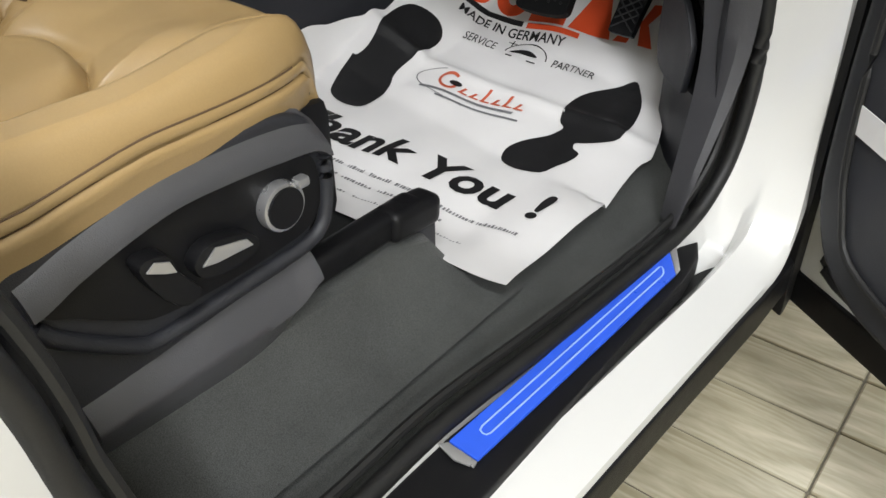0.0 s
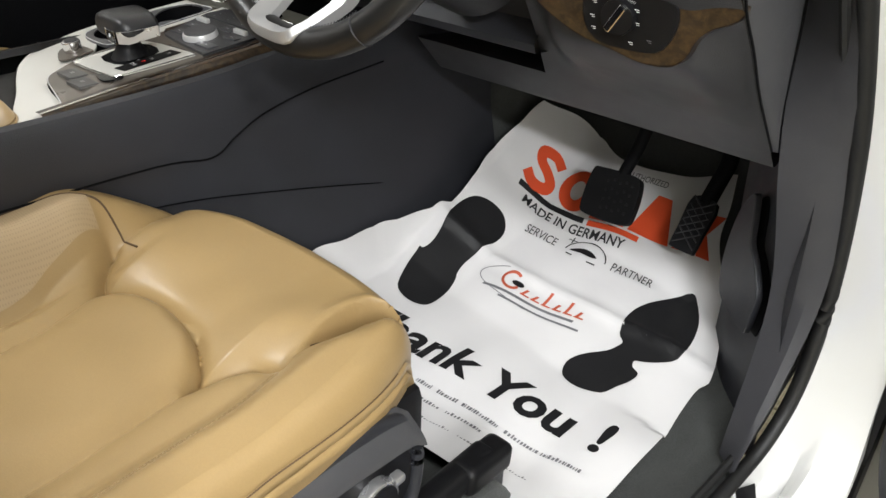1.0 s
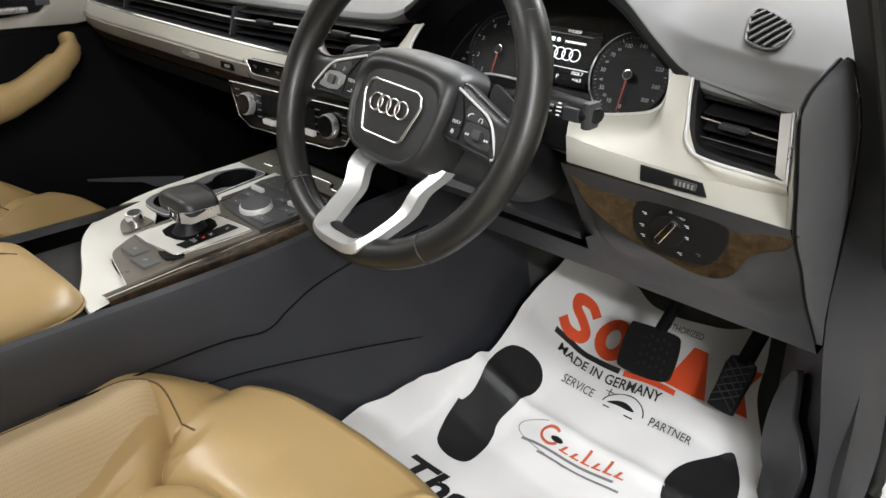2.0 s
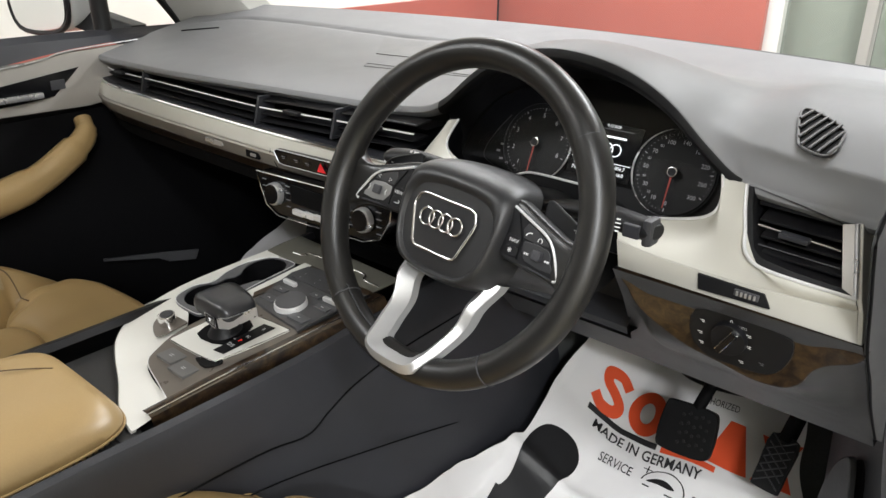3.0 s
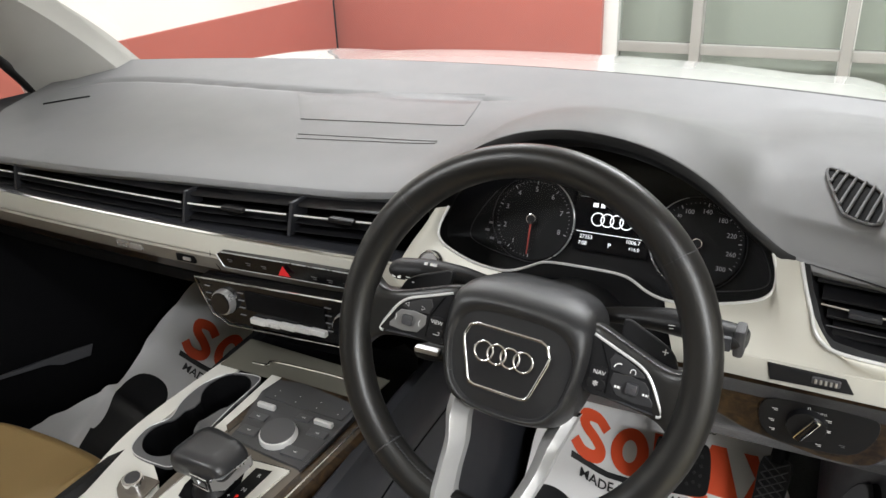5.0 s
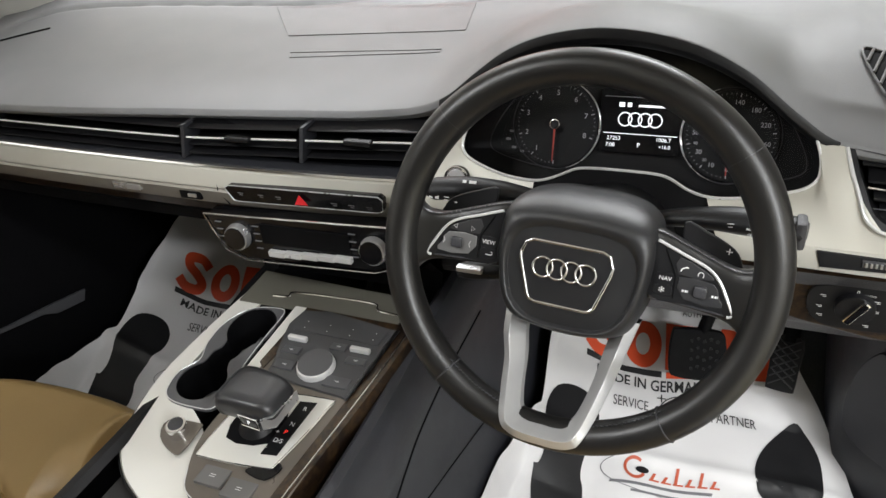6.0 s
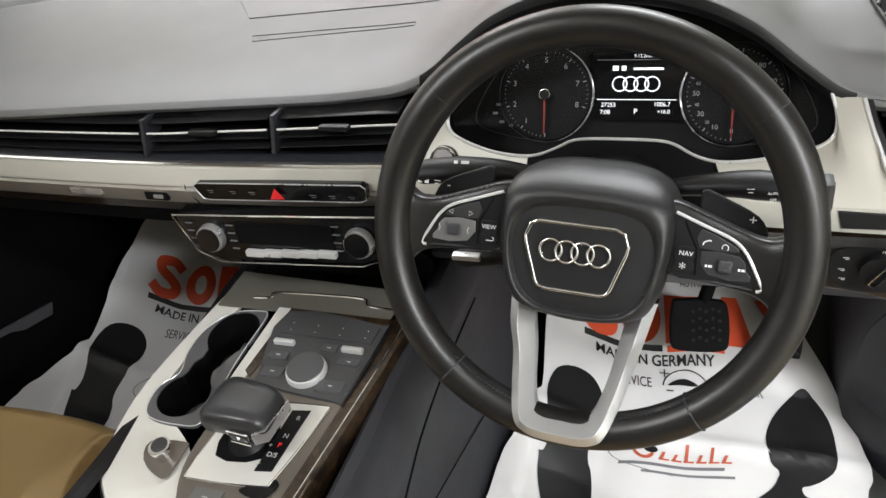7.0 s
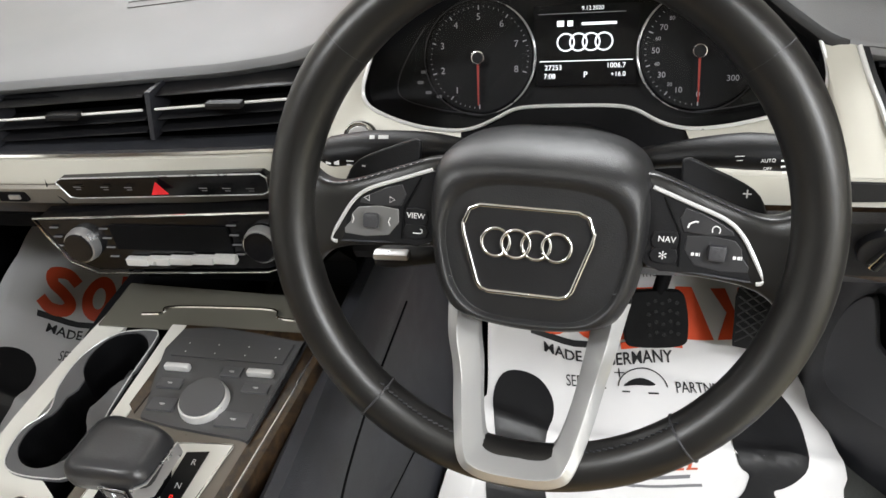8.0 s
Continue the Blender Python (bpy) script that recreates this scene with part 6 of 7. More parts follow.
part("flip_edge", tube(smooth([cc(-0.125, 0.178, 0.004), cc(-0.10, 0.18, 0.005), cc(-0.095, 0.188, 0.006), cc(-0.03, 0.192, 0.006), cc(0.03, 0.192, 0.006), cc(0.04, 0.182, 0.005), cc(0.075, 0.180, 0.004)], 4), 0.0018, seg=6), chrome, con, "bright edge of the tray lid")
# cup holders
cup = smooth([cc(-0.172, -0.012, 0.0036), cc(-0.176, 0.02, 0.0036), cc(-0.160, 0.045, 0.0036), cc(-0.168, 0.075, 0.0036), cc(-0.165, 0.115, 0.0036), cc(-0.14, 0.148, 0.0036), cc(-0.098, 0.156, 0.0036), cc(-0.090, 0.145, 0.0036), cc(-0.093, 0.10, 0.0036), cc(-0.094, 0.06, 0.0036), cc(-0.092, 0.02, 0.0036), cc(-0.092, -0.02, 0.0036), cc(-0.12, -0.026, 0.0036), cc(-0.155, -0.024, 0.0036)], 4, True)
def low_ring(a):
    return cc(-0.135 + 0.034 * math.cos(radians(a)), 0.014 + 0.032 * math.sin(radians(a)), 0.0036)


def high_ring(a):
    return cc(-0.122 + 0.034 * math.cos(radians(a)), 0.115 + 0.037 * math.sin(radians(a)), 0.0036)


well = [low_ring(a) for a in range(200, 110, -10)] + [cc(-0.150, 0.053, 0.0036), cc(-0.151, 0.062, 0.0036), cc(-0.143, 0.072, 0.0036)] + [high_ring(a) for a in range(232, -64, -12)]
well += [cc(-0.108, 0.071, 0.0036), cc(-0.112, 0.060, 0.0036), cc(-0.117, 0.051, 0.0036)] + [low_ring(a) for a in range(46, -160, -12)]
well, cup = evenly(well + well[:1], 72)[:-1], evenly(cup + cup[:1], 72)[:-1]
cup_grey = material("satin cup holder grey", (0.10, 0.10, 0.105), 0.4, 0.1, 0.06, 8, 0.2, 700)
part("cup_surround", skin([[p + Vector((0, 0, -0.004)) for p in cup], cup, [p + Vector((0, 0, 0.0012)) for p in well], [p + Vector((0, 0, -0.002)) for p in well]]), cup_grey, con, "grey cup holder surround")
part("cup_rim", tube([p + Vector((0, 0, 0.0006)) for p in cup], 0.0007, True, 6), bright_alu, con, "fine bright line round the cup holders")
part("cup_well", skin([[p + Vector((0, 0, -0.001)) for p in well], [Vector((-0.132 + (p.x + 0.132) * 0.95, p.y, p.z - 0.06)) for p in well], [Vector((-0.132, 0.062 + (p.y - 0.062) * 0.5, p.z - 0.062)) for p in well]]), recess_black, con, "deep black double cup holder")
for y in (0.018, 0.105):
    part("cup_clip", box(cc(-0.105, y, -0.012), (0.006, 0.014, 0.012), 0.002), plastic_mid, con, "small grey cup gripper")
# veneer field with gear selector
vf = smooth([cc(0.056, -0.168, 0.0015), cc(0.04, -0.16, 0.0015), cc(0.0, -0.149, 0.0015), cc(-0.05, -0.134, 0.0015), cc(-0.068, -0.112, 0.0015), cc(-0.083, -0.06, 0.0015), cc(-0.074, 0.03, 0.0015), cc(-0.062, 0.155, 0.0015), cc(0.02, 0.162, 0.0015), cc(0.09, 0.155, 0.0015), cc(0.088, 0.08, 0.0015), cc(0.072, -0.05, 0.0015)], 4, True)
part("veneer_field", prism(vf, (0, 0, 0.003), 0.001), taupe, con, "glossy taupe console face")
part("wood_edge", skin([[cc(0.052 + d, -0.192, h), cc(0.062 + d, -0.1, h), cc(0.078 + d, 0.0, h), cc(0.092 + d, 0.09, h), cc(0.10 + d, 0.165, h)] for d, h in ((-0.016, 0.0048), (-0.002, 0.0062), (0.004, 0.0035), (0.008, -0.006), (0.010, -0.03))], False), burr, con, "walnut burr edge")
part("wood_line", tube([cc(0.050, -0.192, 0.0058), cc(0.060, -0.1, 0.0058), cc(0.076, 0.0, 0.0058), cc(0.090, 0.09, 0.0058), cc(0.098, 0.165, 0.0058)], 0.0011, seg=6), chrome, con, "bright line along the walnut edge")
part("field_line", tube([p + Vector((0, 0, 0.0024)) for p in vf[:18]], 0.0008, seg=6), bright_alu, con, "fine bright line round the veneer")
part("wood_corner", prism([cc(-0.062, 0.165, 0.0046), cc(-0.075, 0.06, 0.0046), cc(-0.064, 0.05, 0.0046), cc(-0.048, 0.15, 0.0046), cc(0.085, 0.152, 0.0046), cc(0.088, 0.163, 0.0046)], (0, 0, 0.0012), 0.0004), burr, con)
gate = smooth([cc(-0.052, 0.012, 0.005), cc(0.045, 0.025, 0.005), cc(0.052, 0.012, 0.005), cc(0.032, -0.07, 0.005), cc(0.018, -0.083, 0.005), cc(-0.06, -0.088, 0.005), cc(-0.07, -0.08, 0.005), cc(-0.062, -0.02, 0.005)], 3, True)
part("gear_gate", prism(gate, (0, 0, 0.003), 0.001), console_silver, con, "silver gear selector plate")
part("gate_hole", prism(smooth([cc(-0.045, 0.0, 0.0085), cc(0.005, 0.0, 0.0085), cc(0.008, -0.052, 0.0085), cc(-0.048, -0.058, 0.0085)], 3, True), (0, 0, 0.0006), 0), recess_black, con)
part("gate_line", tube([p + Vector((0, 0, 0.0026)) for p in gate], 0.0008, True, 6), chrome, con)
part("gate_legend", prism([cc(0.014, 0.012, 0.0085), cc(0.036, 0.015, 0.0085), cc(0.026, -0.065, 0.0085), cc(0.006, -0.068, 0.0085)], (0, 0, 0.001), 0.0003), plastic_black, con, "black gear display")
CNN = (0, -0.13, 1)
for txt, x, y, m_ in (("R", 0.0265, 0.002, print_white), ("N", 0.0225, -0.022, print_white), ("P", 0.0205, -0.034, lamp_red), ("D/S", 0.0175, -0.047, print_white), ("+", 0.0105, -0.036, print_white), ("-", 0.0085, -0.058, print_white)):
    letter_part(txt, 0.0058, cc(x, y, 0.0102), CNN, (0, 1, 0), m_, con)
key_grey = material("satin grey key", (0.13, 0.128, 0.125), 0.38, 0.1, 0.05, 10)
for x0, x1, y0, y1 in ((-0.052, -0.016, -0.120, -0.094), (-0.013, 0.024, -0.127, -0.101)):
    b = part("console_key", box(cc((x0 + x1) / 2, (y0 + y1) / 2, 0.005), (x1 - x0, y1 - y0, 0.005), 0.0015), key_grey, con, "grey console key")
    bars(cc((x0 + x1) / 2, (y0 + y1) / 2, 0.0079), (0, 0, 1), (0, 1, 0), print_white, b, [(0, 0.0015, 0.007, 0.0008), (0, -0.0015, 0.007, 0.0008)])
part("blank_key", prism(smooth([cc(0.0, -0.092, 0.0055), cc(0.028, -0.096, 0.0055), cc(0.040, -0.076, 0.0055), cc(0.022, -0.071, 0.0055), cc(0.006, -0.084, 0.0055)], 3, True), (0, 0, 0.002), 0.0006), piano, con)
# gear lever: boot, neck, yacht shaped grip
lever = part("gear_lever", skin([[cc(-0.020 + w * math.cos(k), -0.030 + l * math.sin(k), h) for k in [2 * math.pi * j / 20 for j in range(20)]] for w, l, h in ((0.024, 0.026, 0.008), (0.020, 0.022, 0.014), (0.015, 0.017, 0.022), (0.014, 0.016, 0.035))], True, True), plastic_black, con, "gear lever with black leather grip")
GR = Matrix.Translation((-0.016, -0.026, 0.893)) @ Matrix.Rotation(radians(-5), 4, "Z") @ Matrix.Rotation(radians(4), 4, "X")
rings = []
for t, w, l, h in ((-1.25, 0.42, 0.50, 0.0), (-1.0, 0.58, 0.66, 0.0), (-0.7, 0.84, 0.88, 0.0), (-0.45, 0.96, 0.98, 0.0), (0.0, 1.0, 1.0, 0.0), (0.4, 0.98, 0.98, 0.0), (0.75, 0.90, 0.92, 0.0), (0.95, 0.72, 0.78, 0.0), (1.0, 0.4, 0.45, 0.0)):
    ring = []
    for j in range(32):
        k = 2 * math.pi * j / 32
        c, s_ = math.cos(k), math.sin(k)
        e = 0.45
        x = 0.0425 * w * math.copysign(abs(c) ** e, c)
        y = 0.032 * l * math.copysign(abs(s_) ** e, s_)
        taper = 1 - 0.10 * (x / 0.0425)
        ring.append(GR @ Vector((x, y * taper, 0.018 * t + 0.004 * (1 - (x / 0.047) ** 2) - 0.05 * (y + 0.03) * (t > 0))))
    rings.append(ring)
part("grip", skin(rings, True, True), material("dark grey grip leather", (0.026, 0.026, 0.028), 0.33, 0, 0.03, 12, 0.15, 600), lever, "dark grey leather gear grip")
part("grip_trim", prism([GR @ Vector(p) for p in ((0.0300, -0.0300, -0.011), (0.0425, -0.0215, -0.011), (0.0440, 0.022, -0.009), (0.0440, 0.022, 0.005), (0.0425, -0.0215, 0.005), (0.0300, -0.0300, 0.005))], GR.to_3x3() @ Vector((0.0015, -0.002, 0)), 0.0006), satin_alu, lever, "silver side of the gear grip")
part("grip_button", box(GR @ Vector((0.015, -0.0320, -0.003)), (0.024, 0.004, 0.013), 0.002, GR.to_3x3()), piano, lever, "black park button")
letter_part("P", 0.006, GR @ Vector((0.015, -0.0343, -0.003)), GR.to_3x3() @ Vector((0, -1, 0)), (0, 0, 1), screen_white, lever)
part("grip_button_rim", tube([GR @ Vector(p) for p in ((0.002, -0.0335, -0.011), (0.028, -0.0335, -0.011), (0.028, -0.0335, 0.005), (0.002, -0.0335, 0.005))], 0.0011, True, 6), chrome, lever)
for y in (0.022, 0.102):
    part("cup_floor", disc(cc(-0.131, y, -0.050), 0.030, 0.004, (0, -0.13, 1), 40, 0.0012, None, (0, 1, 0)), plastic_mid, con, "round ribbed cup holder floor")
# control panel with rotary knob
mp_ = smooth([cc(-0.060, 0.156, 0.005), cc(0.074, 0.149, 0.005), cc(0.079, 0.142, 0.005), cc(0.066, 0.039, 0.005), cc(0.058, 0.032, 0.005), cc(-0.042, 0.042, 0.005), cc(-0.054, 0.060, 0.005)], 3, True)
mmi_grey = material("satin control panel grey", (0.060, 0.060, 0.063), 0.36, 0.1, 0.05, 10, 0.15, 900)
mmi_key = material("satin control key grey", (0.085, 0.085, 0.090), 0.34, 0.1, 0.05, 10, 0.15, 900)
mmi = part("control_panel", prism(mp_, (0, 0, 0.004), 0.0015), mmi_grey, con, "grey media control panel")
kb = cc(0.007, 0.066, 0.0)
part("control_knob", disc(kb + Vector((0, 0, 0.0125)), 0.0255, 0.009, (0, -0.13, 1), 56, 0.002, 0.0240, (0, 1, 0)), bright_alu, mmi, "silver rimmed rotary knob")
part("knob_top", disc(kb + Vector((0, 0, 0.0176)), 0.0226, 0.002, (0, -0.13, 1), 48, 0.0008, None, (0, 1, 0)), mmi_key, mmi, "grey knob face")
part("preset_panel", prism([cc(-0.058, 0.143, 0.009), cc(0.073, 0.143, 0.009), cc(0.070, 0.117, 0.009), cc(-0.057, 0.119, 0.009)], (0, 0, 0.0022), 0.0008), mmi_grey, mmi, "row of preset keys")
for i in range(4):
    for dy in (0.1355, 0.1245):
        letter_part(".", 0.009, cc(-0.042 + 0.034 * i, dy + 0.003, 0.0115), CNN, (0, 1, 0), print_white, mmi)
for x, y, w, h in ((-0.040, 0.103, 0.028, 0.007), (0.052, 0.103, 0.028, 0.007)):
    part("toggle", box(cc(x, y, 0.0125), (w, h, 0.007), 0.002), bright_alu, mmi, "silver toggle key")
for x, y, w, h in ((-0.040, 0.085, 0.026, 0.013), (-0.036, 0.060, 0.028, 0.016), (0.053, 0.087, 0.028, 0.012), (0.045, 0.050, 0.034, 0.018), (0.02, 0.104, 0.022, 0.013)):
    k = part("media_key", box(cc(x, y, 0.0095), (w, h, 0.003), 0.001), mmi_key, mmi)
    bars(cc(x, y, 0.0113), (0, 0, 1), (0, 1, 0), print_white, k, [(0, 0, 0.006, 0.0008), (0.001, -0.0014, 0.004, 0.0006)])
# small volume knob on its own plate
vp = smooth([cc(-0.138, -0.052, 0.003), cc(-0.095, -0.046, 0.003), cc(-0.090, -0.054, 0.003), cc(-0.092, -0.088, 0.003), cc(-0.104, -0.092, 0.003), cc(-0.133, -0.076, 0.003)], 3, True)
part("volume_plate", prism(vp, (0, 0, 0.0025), 0.0008), taupe, con, "grey plate of the volume knob")
vk = part("volume_knob", disc(cc(-0.112, -0.066, 0.013), 0.0125, 0.016, (0, -0.13, 1), 36, 0.0015, None, (0, 1, 0)), chrome, con, "chrome volume knob")
part("knob_top", disc(cc(-0.112, -0.066, 0.0212), 0.0095, 0.0015, (0, -0.13, 1), 32, 0.0005, None, (0, 1, 0)), plastic_mid, vk)
part("phone_tray", prism([(-0.16, -0.40, 0.811), (0.09, -0.40, 0.811), (0.09, -0.215, 0.812), (0.03, -0.20, 0.812), (-0.07, -0.165, 0.813), (-0.16, -0.10, 0.815)], (0, 0, 0.004), 0.001), rubber, con, "ribbed black tray")
for i in range(12):
    part("tray_rib", box((-0.04, -0.235 - 0.008 * i, 0.8165), (0.22, 0.0025, 0.0025), 0.0006), plastic_black, con)

# armrest
thread_brown = material("brown thread", (0.10, 0.06, 0.03), 0.7)
armrest = thing("armrest", (-0.07, -0.4, 0.80), "tan leather centre armrest with a stitched seam", "armrest")


def cushion(cx, cy, hx, hy, z0, z1, e=0.35, crown=0.01, roll=0.025, n=64):
    rings = []
    shape = [(math.copysign(abs(math.cos(k)) ** e, math.cos(k)), math.copysign(abs(math.sin(k)) ** e, math.sin(k))) for k in [2 * math.pi * i / n for i in range(n)]]
    for inset, z in ((0.010, z0), (0.002, z0 + 0.012), (0.0, (z0 + z1) / 2), (0.003, z1 - roll * 0.8), (0.010, z1 - roll * 0.35), (0.022, z1 - roll * 0.08), (0.04, z1 + crown * 0.3)):
        rings.append([Vector((cx + (hx - inset) * a, cy + (hy - inset) * b, z)) for a, b in shape])
    for s in (0.7, 0.4, 0.1):
        rings.append([Vector((cx + (hx - 0.04) * a * s, cy + (hy - 0.04) * b * s, z1 + crown * (1 - s * 0.7))) for a, b in shape])
    return skin(rings, True, True)


part("pad", cushion(-0.072, -0.43, 0.135, 0.225, 0.80, 0.852), leather, armrest, "tan leather armrest pad")
part("seam", tube(smooth([(-0.165, -0.42, 0.8625), (-0.148, -0.34, 0.862), (-0.133, -0.297, 0.8612), (-0.113, -0.262, 0.8585), (-0.10, -0.236, 0.853)], 5), 0.0009, seg=6), thread_brown, armrest)
part("edge_seam", tube([(-0.072 + 0.136 * math.copysign(abs(math.cos(k)) ** 0.35, math.cos(k)), -0.43 + 0.226 * math.copysign(abs(math.sin(k)) ** 0.35, math.sin(k)), 0.822) for k in [2 * math.pi * i / 64 for i in range(64)]], 0.0018, True, 6), leather, armrest)

# ---- seats ----
thread_tan = material("tan thread", (0.34, 0.24, 0.12), 0.6)


def build_seat(name, label, dx, dy):
    seat = thing(name, (0.355, -0.3, 0.36), label, "car seat", "front seats")
    cx, cy = 0.355, -0.33

    def outline_pt(k):
        c, s = math.cos(k), math.sin(k)
        e = 0.36
        x = cx + 0.252 * math.copysign(abs(c) ** e, c)
        y = cy + 0.30 * math.copysign(abs(s) ** e, s)
        if s > 0:
            y -= 0.055 * abs((x - cx) / 0.252) ** 3
        return x, y

    def run(*pts):
        return smooth([(x, y, 0) for x, y in pts], 6)

    arcs = [run((0.184, -0.200), (0.202, -0.222), (0.226, -0.238)), run((0.226, -0.238), (0.275, -0.214), (0.33, -0.207), (0.381, -0.218), (0.418, -0.238), (0.440, -0.260)),
            run((0.440, -0.260), (0.455, -0.236), (0.474, -0.211), (0.500, -0.199))]
    lanes = [run((0.226, -0.238), (0.242, -0.296), (0.255, -0.362), (0.262, -0.65)), run((0.440, -0.260), (0.449, -0.348), (0.456, -0.42), (0.46, -0.65)),
             run((0.184, -0.200), (0.196, -0.27), (0.212, -0.35), (0.22, -0.65))]
    grooves = [run((0.184, -0.200), (0.183, -0.168), (0.171, -0.13), (0.152, -0.085), (0.135, -0.055))]
    flap = run((0.499, -0.200), (0.490, -0.150), (0.488, -0.105), (0.494, -0.076), (0.513, -0.058), (0.56, -0.048))
    stitch = run((0.513, -0.205), (0.522, -0.292), (0.534, -0.375), (0.54, -0.65))

    def seg_dist(px, py, lines):
        best = np.full(px.shape, 9.0)
        for ln in lines:
            for a, b in zip(ln, ln[1:]):
                vx, vy = b.x - a.x, b.y - a.y
                t = np.clip(((px - a.x) * vx + (py - a.y) * vy) / (vx * vx + vy * vy + 1e-12), 0, 1)
                best = np.minimum(best, np.hypot(px - a.x - t * vx, py - a.y - t * vy))
        return best

    def soft(t):
        t = np.clip(t, 0, 1)
        return t * t * (3 - 2 * t)

    def height(px, py):
        z = 0.688 + 0.020 * soft((py + 0.30) / 0.16)
        side = np.abs(px - cx)
        z = z + np.where(px < cx, 0.070 * soft((-0.09 - py) / 0.15), 0.036 * soft((-0.05 - py) / 0.06)) * soft((side - 0.140) / 0.06)
        # sharp crease behind the front roll, with a long slope on the roll's own side
        d = seg_dist(px, py, arcs)
        z = z - 0.017 * np.exp(-d / 0.0065)
        line = [p for ln in arcs for p in ln]
        front = py - np.interp(px, [p.x for p in line], [p.y for p in line])
        reach = soft((px - 0.150) / 0.05) * soft((0.515 - px) / 0.03)
        z = z - reach * np.where(front > 0, 0.012 * np.exp(-(front / 0.055) ** 2), 0.012 * np.exp(front / 0.010))
        d = seg_dist(px, py, lanes)
        z = z - 0.006 * np.exp(-d / 0.006) - 0.008 * np.exp(-(d / 0.026) ** 2)
        d = seg_dist(px, py, grooves)
        z = z - 0.010 * np.exp(-d / 0.006) - 0.006 * np.exp(-(d / 0.018) ** 2)
        fx_ = np.interp(py, [p.y for p in flap], [p.x for p in flap])
        under = np.exp(-((px - fx_ - 0.005) / 0.0035) ** 2)
        z = z - (0.020 * soft((px - fx_) / 0.003) + 0.014 * under) * soft((0.575 - px) / 0.05) * soft((py + 0.19) / 0.09) * soft((-0.045 - py) / 0.012)
        z = z + 0.004 * np.exp(-((px - fx_ + 0.008) / 0.010) ** 2) * soft((py + 0.19) / 0.09)
        d = seg_dist(px, py, [stitch])
        z = z - 0.0035 * np.exp(-d / 0.004)
        z = z + 0.004 * np.sin(px * 23.0) * np.sin(py * 17.0 + 1.0) * soft((py + 0.30) / 0.16) + 0.0007 * np.sin(px * 61 + 7 * py) * np.sin(py * 48 - 9 * px)
        return z

    n = 420
    ks = [2 * math.pi * i / n for i in range(n)]
    op = np.array([outline_pt(k) for k in ks])
    rings = []
    low = 0.655 + 0.018 * soft((op[:, 1] + 0.42) / 0.14) - 0.083 * soft((op[:, 1] + 0.115) / 0.06)
    rings.append(np.c_[op[:, 0] * 0.985 + cx * 0.015, op[:, 1] - 0.012 * (op[:, 1] > -0.1), low - 0.02])
    rings.append(np.c_[op, low])
    edge_z = height(cx + (op[:, 0] - cx) * 0.9, cy + (op[:, 1] - cy) * 0.9)
    for up, off in ((0.008, 0.0035), (0.0125, 0.0), (0.0145, -0.0025), (0.0165, 0.0015), (0.024, 0.0015), (0.0265, -0.0012), (0.029, 0.0)):
        rings.append(np.c_[op * (1 + off / 0.25) - np.array([cx, cy]) * off / 0.25, low + up])
    for t in (0.55, 0.78):
        rings.append(np.c_[op, low + (edge_z - 0.03 - low) * t])
    for s, sink in ((0.998, 0.030), (0.988, 0.0185), (0.972, 0.010), (0.952, 0.0045), (0.93, 0.0015)):
        p = np.c_[cx + (op[:, 0] - cx) * s, cy + (op[:, 1] - cy) * s]
        rings.append(np.c_[p, height(p[:, 0], p[:, 1]) - sink])
    for s in np.linspace(0.915, 0.02, 120):
        p = np.c_[cx + (op[:, 0] - cx) * s, cy + (op[:, 1] - cy) * s]
        rings.append(np.c_[p, height(p[:, 0], p[:, 1])])
    part("cushion", skin([[tuple(q) for q in r] for r in rings], True, True), leather, seat, "tan leather seat cushion with stitched panels", 75)

    def on_seat(x, y, lift):
        return (x, y, float(height(np.array([x]), np.array([y]))[0]) + lift)

    # perforated strip along the inner bolster, bounded by a dark seam
    strip_in = run((0.176, -0.205), (0.188, -0.27), (0.204, -0.35), (0.211, -0.60))
    strip_out = run((0.150, -0.202), (0.135, -0.247), (0.134, -0.33), (0.138, -0.60))

    def strip(u, v):
        k = v * (len(strip_in) - 1)
        i = min(int(k), len(strip_in) - 2)
        a, b = strip_in[i].lerp(strip_in[i + 1], k - i), strip_out[i].lerp(strip_out[i + 1], k - i)
        p = a.lerp(b, u)
        return on_seat(p.x, p.y, 0.0016)

    part("perforated_strip", sheet(strip, 16, 60), leather_holes, seat, "perforated leather strip on the bolster", 60)
    line = run((0.205, -0.178), (0.18, -0.184), (0.158, -0.194), (0.143, -0.222), (0.134, -0.26), (0.133, -0.33), (0.137, -0.60))
    part("seam", tube([on_seat(p.x, p.y, 0.0012) for p in line], 0.0013, seg=6), thread_brown, seat, "dark brown seam")
    # no thread here: a dark line for the shadow under the overhanging flap
    part("seam", tube([on_seat(p.x + 0.0045, p.y, 0.001) for p in flap if -0.165 < p.y < -0.056], 0.0016, seg=6), thread_brown, seat, "dark line painting the shadow under the front flap")
    marks = []
    for side_ in (-0.0035, 0.0035):
        for i in range(70):
            y = -0.215 - 0.0058 * i
            x = float(np.interp(-y, [-q.y for q in stitch], [q.x for q in stitch])) + side_
            marks.append(tube([on_seat(x, y, 0.0006), on_seat(x, y - 0.0038, 0.0006)], 0.0006, seg=4))
    part("stitching", merge(*marks), thread_tan, seat, "fine double stitching")
    # thread in the grooves round the foot of the leather
    side_run = sorted([(x, y, z) for (x, y), z in zip(op, low) if x > cx + 0.22 and -0.62 < y < -0.13], key=lambda q: q[1])
